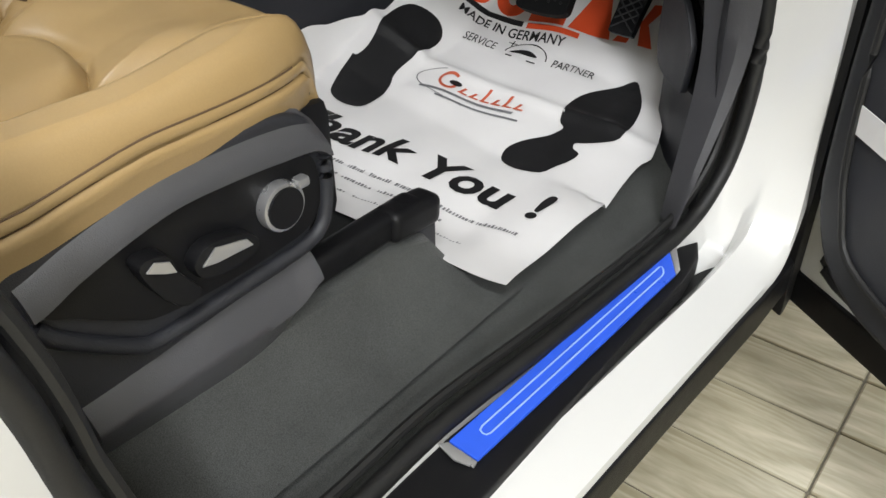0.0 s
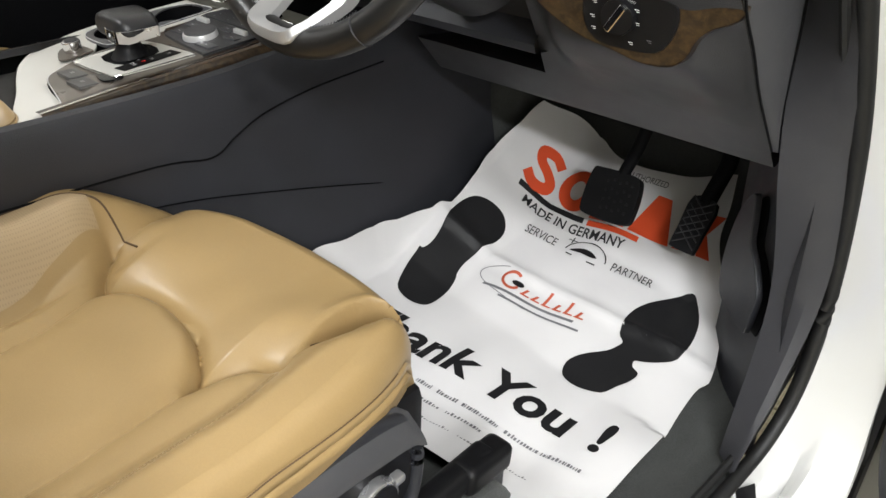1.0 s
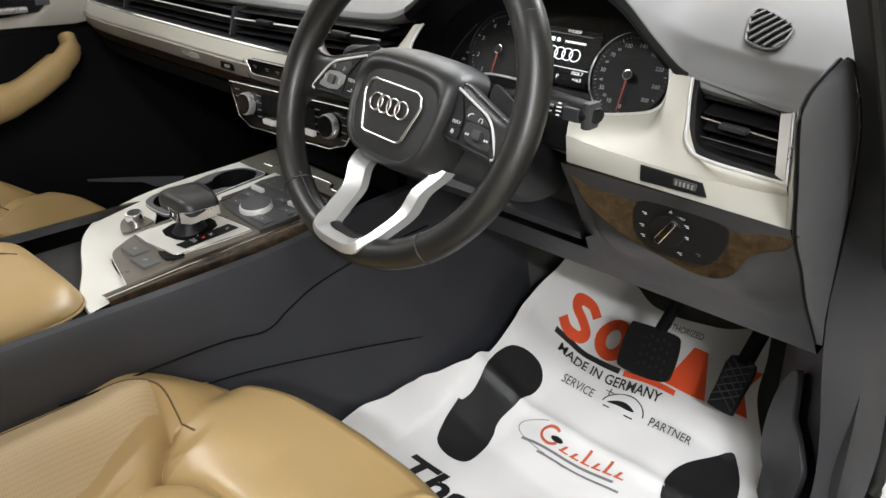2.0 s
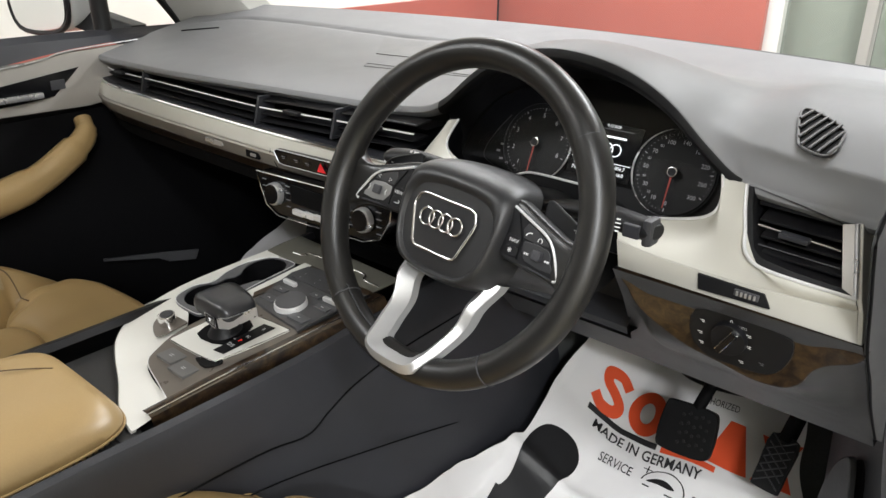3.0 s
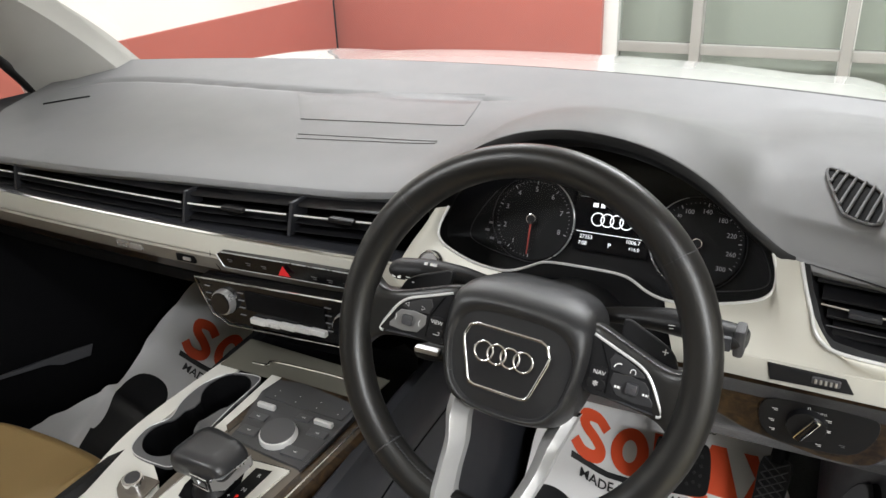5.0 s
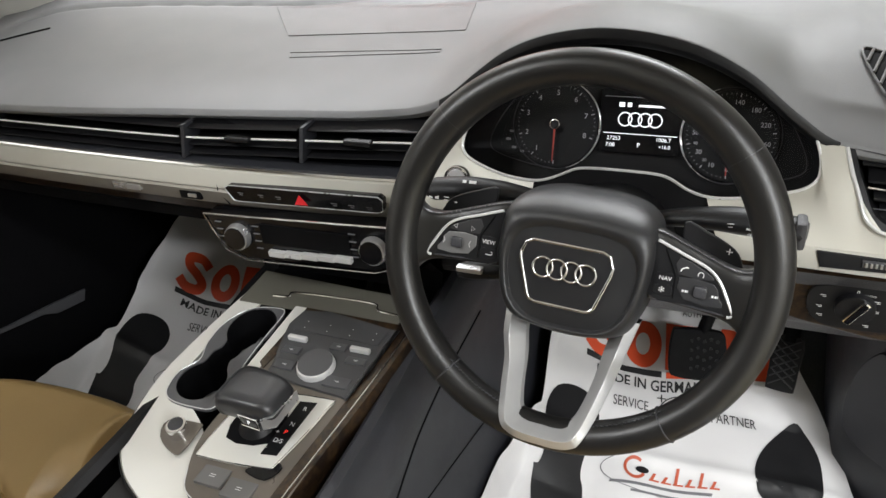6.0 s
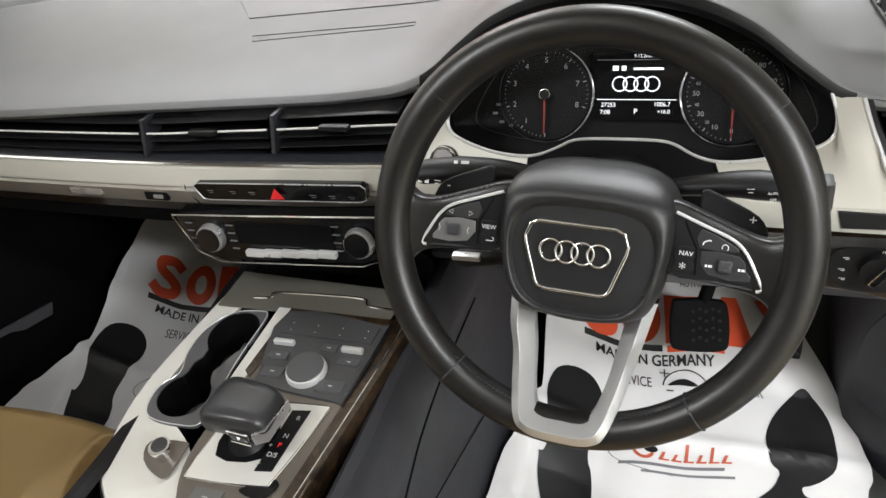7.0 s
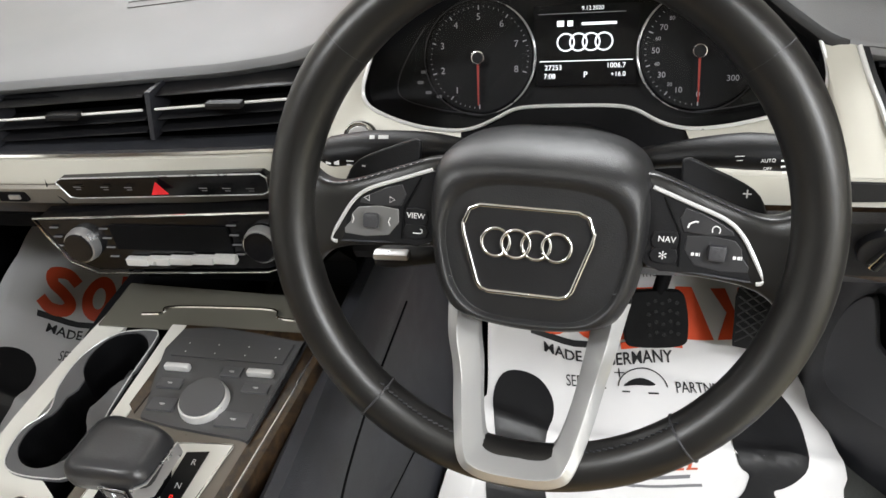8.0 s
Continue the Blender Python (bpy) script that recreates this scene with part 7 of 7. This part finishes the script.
    for up, off in ((0.0148, -0.0012), (0.0265, -0.0003)):
        part("seam", tube([(x + off, y, z + up) for x, y, z in side_run], 0.0011, seg=6), thread_brown, seat, "brown thread in the piping groove")
    part("base_frame", box((0.355, -0.33, 0.585), (0.46, 0.50, 0.14), 0.02), plastic_black, seat)
    # side valance with switches: a raised upper edge, a black recess and a lower skirt; edge highlight and recess shade
    # are in the colours
    X = 0.604
    val = smooth([(X, -0.43, 0.640), (X, -0.36, 0.655), (X, -0.29, 0.670), (X, -0.20, 0.672), (X, -0.14, 0.660), (X, -0.120, 0.632), (X, -0.119, 0.585), (X, -0.145, 0.53), (X, -0.158, 0.48), (X, -0.178, 0.45), (X, -0.25, 0.435), (X, -0.40, 0.43), (X, -0.432, 0.46), (X, -0.44, 0.55)], 4, True)
    part("valance", prism(val, (-0.02, 0, 0), 0.008, 3), plastic_dark, seat, "charcoal plastic seat side panel")
    TOP = [(-0.425, 0.640), (-0.378, 0.654), (-0.319, 0.666), (-0.253, 0.672), (-0.18, 0.671), (-0.134, 0.661), (-0.118, 0.645)]
    LOW = [(-0.420, 0.600), (-0.382, 0.614), (-0.33, 0.628), (-0.287, 0.635), (-0.23, 0.634), (-0.18, 0.630), (-0.136, 0.624), (-0.118, 0.612)]

    def edge_band(u, v):
        y = -0.422 + 0.304 * u
        a, b = curve_at(y, TOP), curve_at(y, LOW)
        return (X - 0.012 + 0.024 * math.sin(v * math.pi / 2), y + 0.004 * v, a + (b - a) * v)

    part("valance_edge", sheet(edge_band, 40, 8, (-0.008, 0, -0.004)), satin_grey, seat, "upper edge of the side panel, highlight put into its satin grey")
    inset = smooth([(X + 0.002, y, z) for y, z in ((-0.408, 0.598), (-0.36, 0.616), (-0.30, 0.628), (-0.22, 0.630), (-0.15, 0.624), (-0.131, 0.607), (-0.131, 0.566), (-0.150, 0.544), (-0.19, 0.538), (-0.25, 0.536), (-0.316, 0.540), (-0.345, 0.552), (-0.385, 0.580))], 4, True)
    part("switch_recess", prism(inset, (0.002, 0, 0), 0.001), plastic_black, seat, "flat switch field, black for the shade of a recess")
    ledge = [(-0.418, 0.592), (-0.402, 0.570), (-0.352, 0.530), (-0.321, 0.520), (-0.226, 0.524), (-0.160, 0.527), (-0.132, 0.540), (-0.122, 0.575), (-0.121, 0.612)]
    part("valance_ledge", tube(smooth([(X + 0.004, y, z) for y, z in ledge], 5), 0.0075, seg=10), plastic_dark, seat, "charcoal ledge below the switches")
    SK_T = [(-0.405, 0.500), (-0.324, 0.506), (-0.248, 0.514), (-0.178, 0.517), (-0.150, 0.521)]
    SK_M = [(-0.405, 0.476), (-0.337, 0.475), (-0.243, 0.473), (-0.184, 0.476), (-0.150, 0.492)]
    SK_B = [(-0.405, 0.434), (-0.318, 0.428), (-0.251, 0.426), (-0.205, 0.438), (-0.174, 0.458), (-0.150, 0.486)]

    def skirt(y, grow=0.0):
        t, m, b = curve_at(y, SK_T), curve_at(y, SK_M), curve_at(y, SK_B)
        return [(X - 0.012, y, t - 0.002), (X - 0.004, y, t), (X + 0.006, y, t - (t - m) * 0.35), (X + 0.016, y, m + 0.004), (X + 0.0185, y, m - 0.004), (X + 0.008, y, b + 0.010), (X - 0.002, y, b), (X - 0.014, y, b)]

    part("lower_valance", skin([skirt(-0.405 + 0.255 * i / 30) for i in range(31)], True, True), satin_grey, seat, "charcoal lower side skirt")
    knob = part("lumbar_switch", disc((X + 0.010, -0.184, 0.588), 0.0245, 0.014, (1, 0, 0), 40, 0.003), satin_alu, seat, "silver ringed lumbar switch")
    part("switch_face", disc((X + 0.0172, -0.184, 0.588), 0.0205, 0.004, (1, 0, 0), 36, 0.001), plastic_black, knob)
    part("switch_nub", box((X + 0.016, -0.162, 0.606), (0.012, 0.014, 0.010), 0.003), satin_alu, knob)
    sw = part("cushion_switch", prism(smooth([(X + 0.004, -0.290, 0.582), (X + 0.004, -0.271, 0.596), (X + 0.004, -0.234, 0.588), (X + 0.004, -0.220, 0.570), (X + 0.004, -0.238, 0.560), (X + 0.004, -0.278, 0.562)], 3, True), (0.018, 0, 0), 0.004), plastic_black, seat, "black and silver cushion switch")
    part("switch_top", prism([(X + 0.0225, -0.284, 0.580), (X + 0.0225, -0.268, 0.592), (X + 0.0225, -0.236, 0.584), (X + 0.0225, -0.230, 0.575), (X + 0.0225, -0.270, 0.577)], (0.002, 0, 0), 0.0008), satin_alu, sw)
    sw = part("backrest_switch", prism(smooth([(X + 0.004, -0.338, 0.606), (X + 0.004, -0.326, 0.612), (X + 0.004, -0.310, 0.606), (X + 0.004, -0.304, 0.586), (X + 0.004, -0.288, 0.560), (X + 0.004, -0.306, 0.552), (X + 0.004, -0.326, 0.575)], 3, True), (0.02, 0, 0), 0.004), plastic_black, seat, "black and silver backrest switch")
    part("switch_top", prism([(X + 0.0245, -0.334, 0.603), (X + 0.0245, -0.325, 0.609), (X + 0.0245, -0.312, 0.603), (X + 0.0245, -0.308, 0.590), (X + 0.0245, -0.318, 0.594)], (0.002, 0, 0), 0.0008), satin_alu, sw)
    # rails
    for x in (0.575, 0.135):
        rail = part("rail", box((x + 0.014, -0.25, 0.478), (0.034, 0.56, 0.034), 0.012, None, 4), plastic_black, seat, "black seat rail")
        part("rail_cap", box((x + 0.018, 0.012, 0.474), (0.040, 0.085, 0.040), 0.013, Matrix.Rotation(radians(-5), 3, "X"), 4), plastic_black, rail)
        part("rail_foot", box((x, -0.23, 0.40), (0.045, 0.58, 0.09), 0.006), plastic_dark, rail)
    return seat


seat_1 = build_seat("driver_seat", "tan leather driver seat cushion with dark side panel", 0, 0)
seat_2 = copy_thing(seat_1, pose(0.355 - 0.815, -0.3 + 0.10, 0.375))
seat_2.name = "passenger_seat"
tagged(seat_2, "tan leather passenger seat cushion beside the console")
# trim over the outer rail, joining the seat to the floor
def rail_ring(y):
    k = ease((0.10 - y) / 0.09)
    top = 0.362 + 0.088 * k
    return [(0.548, y, 0.362), (0.55, y, top), (0.60, y, top + 0.002), (0.612, y, top - 0.004), (0.618, y, top - 0.02), (0.63, y, 0.39 if k > 0.5 else 0.365), (0.66, y, 0.366), (0.70, y, 0.362)]
part("rail_cover", skin([rail_ring(y) for y in (-0.8, -0.5, -0.3, -0.1, 0.0, 0.03, 0.055, 0.075, 0.09, 0.10, 0.105)], False), carpet, car, "charcoal carpeted cover beside the seat rail")

# ---- paper floor mats ----


def mat_z(x, y):
    """The paper's lie over carpet, tunnel foot and footwell slope."""
    z = 0.400 + max(0.0, 0.6 - x) * 0.16
    z += 0.0 if y < 0.3 else 0.22 * (min(y, 0.55) - 0.3) + (0.60 * (y - 0.55) if y > 0.55 else 0.0)
    z += 0.5 * max(0.0, 0.3 - x) * min(1.0, max(0.0, (y - 0.25) / 0.15))
    z += 4.0 * max(0.0, 0.182 - x)
    wave = 0.004 * math.sin(9 * x + 21 * y) * math.sin(17 * x - 6 * y + 1.3) + 0.0022 * math.sin(44 * x + 13 * y) * math.sin(31 * y - 9 * x)
    crease = 0.006 * math.exp(-((y - 0.415 - 0.12 * (x - 0.4)) / 0.012) ** 2)
    return z + wave + crease - 0.02 * ease((x - 0.62) / 0.1) * (1 if y > 0.3 else 0.4)


MAT_O, MAT_A = Vector((0.43, 0.35, 0)), radians(9)
MU, MV = Vector((math.cos(MAT_A), math.sin(MAT_A), 0)), Vector((-math.sin(MAT_A), math.cos(MAT_A), 0))


def on_mat(u, v, lift=0.0):
    p = MAT_O + MU * u + MV * v
    return Vector((p.x, p.y, mat_z(p.x, p.y) + lift))


LEFT = [(-0.34, -0.315), (-0.18, -0.300), (-0.12, -0.289), (-0.05, -0.277), (0.0, -0.262), (0.09, -0.233), (0.104, -0.224), (0.22, -0.219), (0.32, -0.200), (0.374, -0.186), (0.42, -0.15)]
RIGHT = [(-0.34, 0.225), (-0.1, 0.262), (-0.03, 0.268), (0.02, 0.276), (0.04, 0.287), (0.10, 0.280), (0.155, 0.266), (0.21, 0.246), (0.28, 0.213), (0.337, 0.208), (0.42, 0.195)]


def mat_sheet(a, b):
    v = -0.325 + (0.325 + curve_at(a, [(0, 0.376), (0.15, 0.397), (0.3, 0.392), (0.47, 0.362), (0.75, 0.368), (1, 0.40)])) * b
    lo, hi = curve_at(v, LEFT), curve_at(v, RIGHT)
    return on_mat(lo + (hi - lo) * a, v + (0.012 * (0.5 - a) if b < 0.02 else 0))


def drape(bm, u, v, turn=0.0, lift=0.0016, longest=0.012):
    """Lays a flat mesh of print on the paper."""
    bmesh.ops.triangulate(bm, faces=bm.faces)
    for _ in range(3):
        long = [e for e in bm.edges if e.calc_length() > longest]
        if not long:
            break
        bmesh.ops.subdivide_edges(bm, edges=long, cuts=1)
        bmesh.ops.triangulate(bm, faces=bm.faces)
    c, s = math.cos(turn), math.sin(turn)
    for w in bm.verts:
        w.co = on_mat(u + c * w.co.x - s * w.co.y, v + s * w.co.x + c * w.co.y, lift)
    return bm


def flat(pts, n=4):
    bm = bmesh.new()
    bm.faces.new([bm.verts.new((p.x, p.y, 0)) for p in smooth([(a, b, 0) for a, b in pts], n, True)])
    return bm


def quad(x0, y0, x1, y1, lean=0.0):
    bm = bmesh.new()
    bm.faces.new([bm.verts.new(p) for p in ((x0, y0, 0), (x1, y0, 0), (x1 + lean, y1, 0), (x0 + lean, y1, 0))])
    return bm


def ribbon(path, width):
    """A flat band of even width along a path."""
    bm = bmesh.new()
    rows = []
    for i, p in enumerate(path):
        d = (path[min(i + 1, len(path) - 1)] - path[max(i - 1, 0)]).normalized()
        n = Vector((-d.y, d.x, 0)) * width / 2
        rows.append((bm.verts.new(p + n), bm.verts.new(p - n)))
    for a, b in zip(rows, rows[1:]):
        bm.faces.new((a[0], b[0], b[1], a[1]))
    return bm


def ring_flat(cx, cy, r0x, r0y, r1x, r1y, a0=0, a1=360, n=28):
    bm = bmesh.new()
    aa = [radians(a0 + (a1 - a0) * i / n) for i in range(n + 1)]
    o = [bm.verts.new((cx + r1x * math.cos(a), cy + r1y * math.sin(a), 0)) for a in aa]
    q = [bm.verts.new((cx + r0x * math.cos(a), cy + r0y * math.sin(a), 0)) for a in aa]
    for i in range(n):
        bm.faces.new((o[i], o[i + 1], q[i + 1], q[i]))
    return bm


mat = thing("paper_floor_mat", (0.43, 0.2, 0.38), "white printed paper floor mat with black footprints in the footwell", "floor mat", "paper mats")
part("paper", sheet(mat_sheet, 70, 100, (0, 0, -0.0007)), paper, mat, "white creased paper sheet", 60)
foot_l = [(-0.165, -0.088), (-0.195, -0.088), (-0.219, -0.072), (-0.228, -0.03), (-0.227, 0.0), (-0.2265, 0.006), (-0.219, 0.008), (-0.212, 0.03), (-0.214, 0.07), (-0.214, 0.11), (-0.20, 0.145), (-0.173, 0.160), (-0.145, 0.157), (-0.128, 0.135), (-0.127, 0.105), (-0.138, 0.07), (-0.149, 0.03), (-0.150, 0.008), (-0.146, -0.006), (-0.145, -0.04), (-0.15, -0.075)]
foot_r = [(0.155, -0.074), (0.12, -0.083), (0.092, -0.072), (0.085, -0.045), (0.10, -0.022), (0.13, 0.002), (0.142, 0.02), (0.146, 0.032), (0.135, 0.045), (0.133, 0.085), (0.15, 0.125), (0.18, 0.165), (0.205, 0.185), (0.220, 0.17), (0.237, 0.128), (0.240, 0.085), (0.233, 0.045), (0.21, 0.022), (0.19, 0.012), (0.176, 0.008), (0.178, -0.004), (0.190, -0.012), (0.185, -0.03), (0.172, -0.05)]
part("footprint", drape(flat(foot_l, 3), 0, 0, 0, 0.0016, 0.02), ink_black, mat, "black printed shoe print")
part("footprint", drape(flat(foot_r, 3), 0, 0, 0, 0.0016, 0.02), ink_black, mat, "black printed shoe print")
for word, u in (("Thank", -0.128), ("You", 0.076), ("!", 0.190)):
    part("greeting_word", drape(lettering(word, 0.060, 0.99, 0.22, 0.0026), u, -0.163, 0), ink_black, mat, "word in large italic black letters" if word != "!" else "")
part("print_word", drape(lettering("MADE IN GERMANY", 0.0165, 0.96, 0, 0.0004), -0.035, 0.2145), ink_black, mat)
part("print_word", drape(lettering("SERVICE", 0.0195, 0.62), -0.073, 0.1715), ink_black, mat)
part("print_word", drape(lettering("PARTNER", 0.0195, 0.64), 0.103, 0.1685), ink_black, mat)
part("print_word", drape(lettering("AUTHORIZED", 0.0125, 0.7), 0.055, 0.338, 0.0), ink_black, mat)
# brand mark as plain shapes: five red blocks over a dark underline
wave = smooth([(-0.099, 0.300, 0), (-0.117, 0.311, 0), (-0.139, 0.304, 0), (-0.138, 0.288, 0), (-0.120, 0.278, 0), (-0.106, 0.265, 0), (-0.113, 0.250, 0), (-0.136, 0.247, 0), (-0.153, 0.258, 0)], 4)
part("brand_shape", drape(ribbon(wave, 0.019), 0, 0), ink_red, mat, "plain orange red wave")
part("brand_shape", drape(ring_flat(-0.055, 0.279, 0.013, 0.018, 0.034, 0.038), 0, 0), ink_red, mat, "plain orange red ring")
part("brand_shape", drape(quad(-0.014, 0.241, 0.052, 0.316), 0, 0), ink_red, mat, "plain orange red block")
tri = bmesh.new()
tri.faces.new([tri.verts.new(p) for p in ((0.060, 0.241, 0), (0.136, 0.241, 0), (0.112, 0.316, 0), (0.086, 0.316, 0))])
part("brand_shape", drape(tri, 0, 0), ink_red, mat, "plain orange red wedge")
bow = merge(*[flat([(0.142, y0), (0.166, y0), (0.176, 0.279), (0.186, y0), (0.210, y0), (0.190, 0.279), (0.162, 0.279)], 1) for y0 in (0.241, 0.316)])
part("brand_shape", drape(bow, 0, 0), ink_red, mat, "plain orange red bow tie")
part("underline", drape(quad(-0.155, 0.229, -0.02, 0.2385), 0, 0), ink_black, mat)
part("underline", drape(quad(-0.012, 0.228, 0.085, 0.2375), 0, 0), ink_red, mat)
part("car_symbol", drape(merge(ring_flat(0.015, 0.166, 0.037, 0.034, 0.039, 0.036, 5, 175), flat([(-0.015, 0.170), (0.0, 0.182), (0.018, 0.184), (0.035, 0.174), (0.025, 0.171), (0.005, 0.172)], 3), quad(-0.018, 0.158, -0.006, 0.161), quad(0.022, 0.157, 0.038, 0.160), quad(-0.02, 0.186, -0.018, 0.202), quad(-0.027, 0.193, -0.011, 0.195)), 0, 0), ink_black, mat, "line drawing of a car roof")
# the shop's mark as a plain red flourish
tilt = radians(3)
ink_brick = material("brick red print", (0.50, 0.10, 0.05), 0.45, 0, 0.08, 12)
swirl = [ring_flat(-0.062, 0.006, 0.014, 0.014, 0.0185, 0.0195, 50, 330)]
for k, h in enumerate((0.012, 0.010, 0.026, 0.011, 0.022, 0.011)):
    swirl.append(quad(-0.038 + 0.0195 * k, -0.010, -0.033 + 0.0195 * k, -0.010 + h, 0.006))
    swirl.append(quad(-0.040 + 0.0195 * k, -0.0125, -0.024 + 0.0195 * k, -0.0095, 0.001))
for stroke in swirl:
    part("shop_shape", drape(stroke, 0.0, 0.042, tilt), ink_brick, mat, "plain red flourish")
part("shop_shape", drape(ring_flat(-0.05, 0.004, 0.0, 0.0, 0.011, 0.006, 0, 360), 0.0, 0.042, tilt), ink_black, mat)
for flourish in (quad(-0.105, -0.024, 0.06, -0.019, 0.002), quad(-0.07, -0.036, 0.075, -0.032), ring_flat(-0.0, 0.0, 0.118, 0.036, 0.1195, 0.0375, 130, 260)):
    part("flourish", drape(flourish, 0.0, 0.042, tilt), ink_grey, mat, "thin grey flourish")
rows = [quad(x, -0.238, x + w, -0.226) for x, w in ((-0.17, 0.012), (-0.15, 0.012), (-0.13, 0.05), (-0.072, 0.028), (-0.036, 0.034), (0.006, 0.062), (0.076, 0.052), (0.134, 0.06))]
rows += [quad(x, -0.262, x + w, -0.252) for x, w in ((-0.15, 0.04), (-0.10, 0.026), (-0.066, 0.05), (-0.006, 0.06), (0.062, 0.03))]
rows += [quad(x, -0.288, x + w, -0.280) for x, w in ((-0.12, 0.05), (-0.06, 0.02), (-0.03, 0.05), (0.03, 0.04), (0.09, 0.05))]
cut = []
rng = random.Random(4)
for q in rows:
    xs = sorted(v.co.x for v in q.verts)
    ys = sorted(v.co.y for v in q.verts)
    q.free()
    x = xs[0]
    while x < xs[-1] - 0.002:
        w = rng.uniform(0.0012, 0.0036)
        cut.append(quad(x, ys[0] + 0.003, x + w, ys[-1] - rng.uniform(0.001, 0.004), 0.001))
        x += w + rng.uniform(0.0012, 0.003)
tagged(part("fine_print", drape(merge(*cut), 0, 0), ink_grey, mat, "rows of small unreadable print"), kind="stuff")
mat_2 = copy_thing(mat, pose(0.43 - 0.925, 0.2 - 0.03, 0.38))
tagged(mat_2, "white printed paper floor mat in the shaded passenger footwell")

# ---- pedals ----
brake = thing("brake_pedal", (0.41, 0.55, 0.62), "black ribbed rubber brake pedal", "pedal")
PM = Matrix.Translation((0.432, 0.560, 0.584)) @ Matrix.Rotation(radians(9), 4, "Z") @ Matrix.Rotation(radians(60), 4, "X")
pedal_rubber = material("worn black pedal rubber", (0.0035, 0.0035, 0.0040), 0.75, 0, 0.12, 12, 0.3, 500, spec=0.2)
po = smooth([(-0.043, 0.036, 0), (-0.028, 0.044, 0), (0.03, 0.042, 0), (0.045, 0.030, 0), (0.047, -0.022, 0), (0.034, -0.043, 0), (-0.034, -0.041, 0), (-0.047, -0.024, 0)], 4, True)
pad_ = part("pedal_pad", prism([PM @ Vector((p.x, p.y, -0.014)) for p in po], PM.to_3x3() @ Vector((0, 0, 0.028)), 0.009, 4), pedal_rubber, brake, "black rubber pedal pad")
for i in range(5):
    for k in range(4):
        part("tread", disc(PM @ Vector((-0.010 + 0.0105 * i, -0.024 + 0.016 * k + 0.004 * (i % 2), 0.0142)), 0.0028, 0.0016, PM.to_3x3() @ Vector((0, 0, 1)), 8, 0.0004), plastic_black, pad_)
# arm in near black, painting in the shade under the dashboard
part("pedal_arm", tube(smooth([(0.435, 0.575, 0.61), (0.455, 0.60, 0.70), (0.46, 0.62, 0.82), (0.46, 0.63, 0.90)], 4), 0.011, seg=10), recess_black, brake)
acc = thing("accelerator_pedal", (0.555, 0.55, 0.52), "black accelerator pedal with crossed tread", "pedal")
AM = Matrix.Translation((0.574, 0.585, 0.560)) @ Matrix.Rotation(radians(-8), 4, "Z") @ Matrix.Rotation(radians(58), 4, "X")
ao = smooth([(-0.022, 0.055, 0), (0.022, 0.055, 0), (0.0235, 0.0, 0), (0.023, -0.030, 0), (0.018, -0.036, 0), (-0.018, -0.036, 0), (-0.023, -0.030, 0), (-0.0235, 0.0, 0)], 3, True)
ap = part("pedal_pad", prism([AM @ Vector(p) for p in ao], AM.to_3x3() @ Vector((0, 0, 0.012)), 0.003), plastic_black, acc)
for i in range(-1, 4):
    for s in (1, -1):
        part("tread", tube([AM @ Vector((-0.02 * s, i * 0.014 - 0.014, 0.0125)), AM @ Vector((0.02 * s, i * 0.014 + 0.014, 0.0125))], 0.0014, seg=5), plastic_mid, ap)
# this arm too is blackened for the shade it stands in
part("pedal_arm", tube([AM @ Vector((0, 0.05, 0.002)), AM @ Vector((0.004, 0.12, 0.004)), (0.585, 0.70, 0.80)], 0.014, seg=10), recess_black, acc)

# ---- floor tiles, laid piece by piece ----
tile_floor = bpy.data.objects["floor"]
tile_bm = box((0, 0, 0), (TILE_L - 0.004, TILE_W - 0.004, 0.014), 0.0025, None, 1)
tile_me = bpy.data.meshes.new("tile")
tile_bm.to_mesh(tile_me)
tile_bm.free()
tile_me.materials.append(tile_stone)
rng = random.Random(4)
for i in range(-3, 5):
    for j in range(-12, 14):
        x, y = TILE_X - TILE_L / 2 + TILE_L * i, TILE_Y + TILE_W / 2 + TILE_W * j
        if not (0.4 < x < 3.4 and -1.4 < y < 2.2):
            continue
        o = new("tile", tile_me)
        o.location = (x, y, GROUND - 0.006 + rng.uniform(-0.0008, 0.0008))
        o.parent = tile_floor
rest = []
for i in range(-8, 8):
    for j in range(-34, 22):
        x, y = TILE_X - TILE_L / 2 + TILE_L * i, TILE_Y + TILE_W / 2 + TILE_W * j
        if (0.4 < x < 3.4 and -1.4 < y < 2.2) or not (-2.3 < x < 4.4 and -5.2 < y < 3.6):
            continue
        hx, hy = TILE_L / 2 - 0.002, TILE_W / 2 - 0.002
        rest.append((x, y, hx, hy))
verts, faces = [], []
for x, y, hx, hy in rest:
    n = len(verts)
    verts += [(x - hx, y - hy, GROUND), (x + hx, y - hy, GROUND), (x + hx, y + hy, GROUND), (x - hx, y + hy, GROUND)]
    faces.append((n, n + 1, n + 2, n + 3))
me = bpy.data.meshes.new("tile_field")
me.from_pydata(verts, [], faces)
me.materials.append(tile_stone)
o = new("tile_field", me)
o.parent = tile_floor
tagged(o, "", "", "", "stuff")
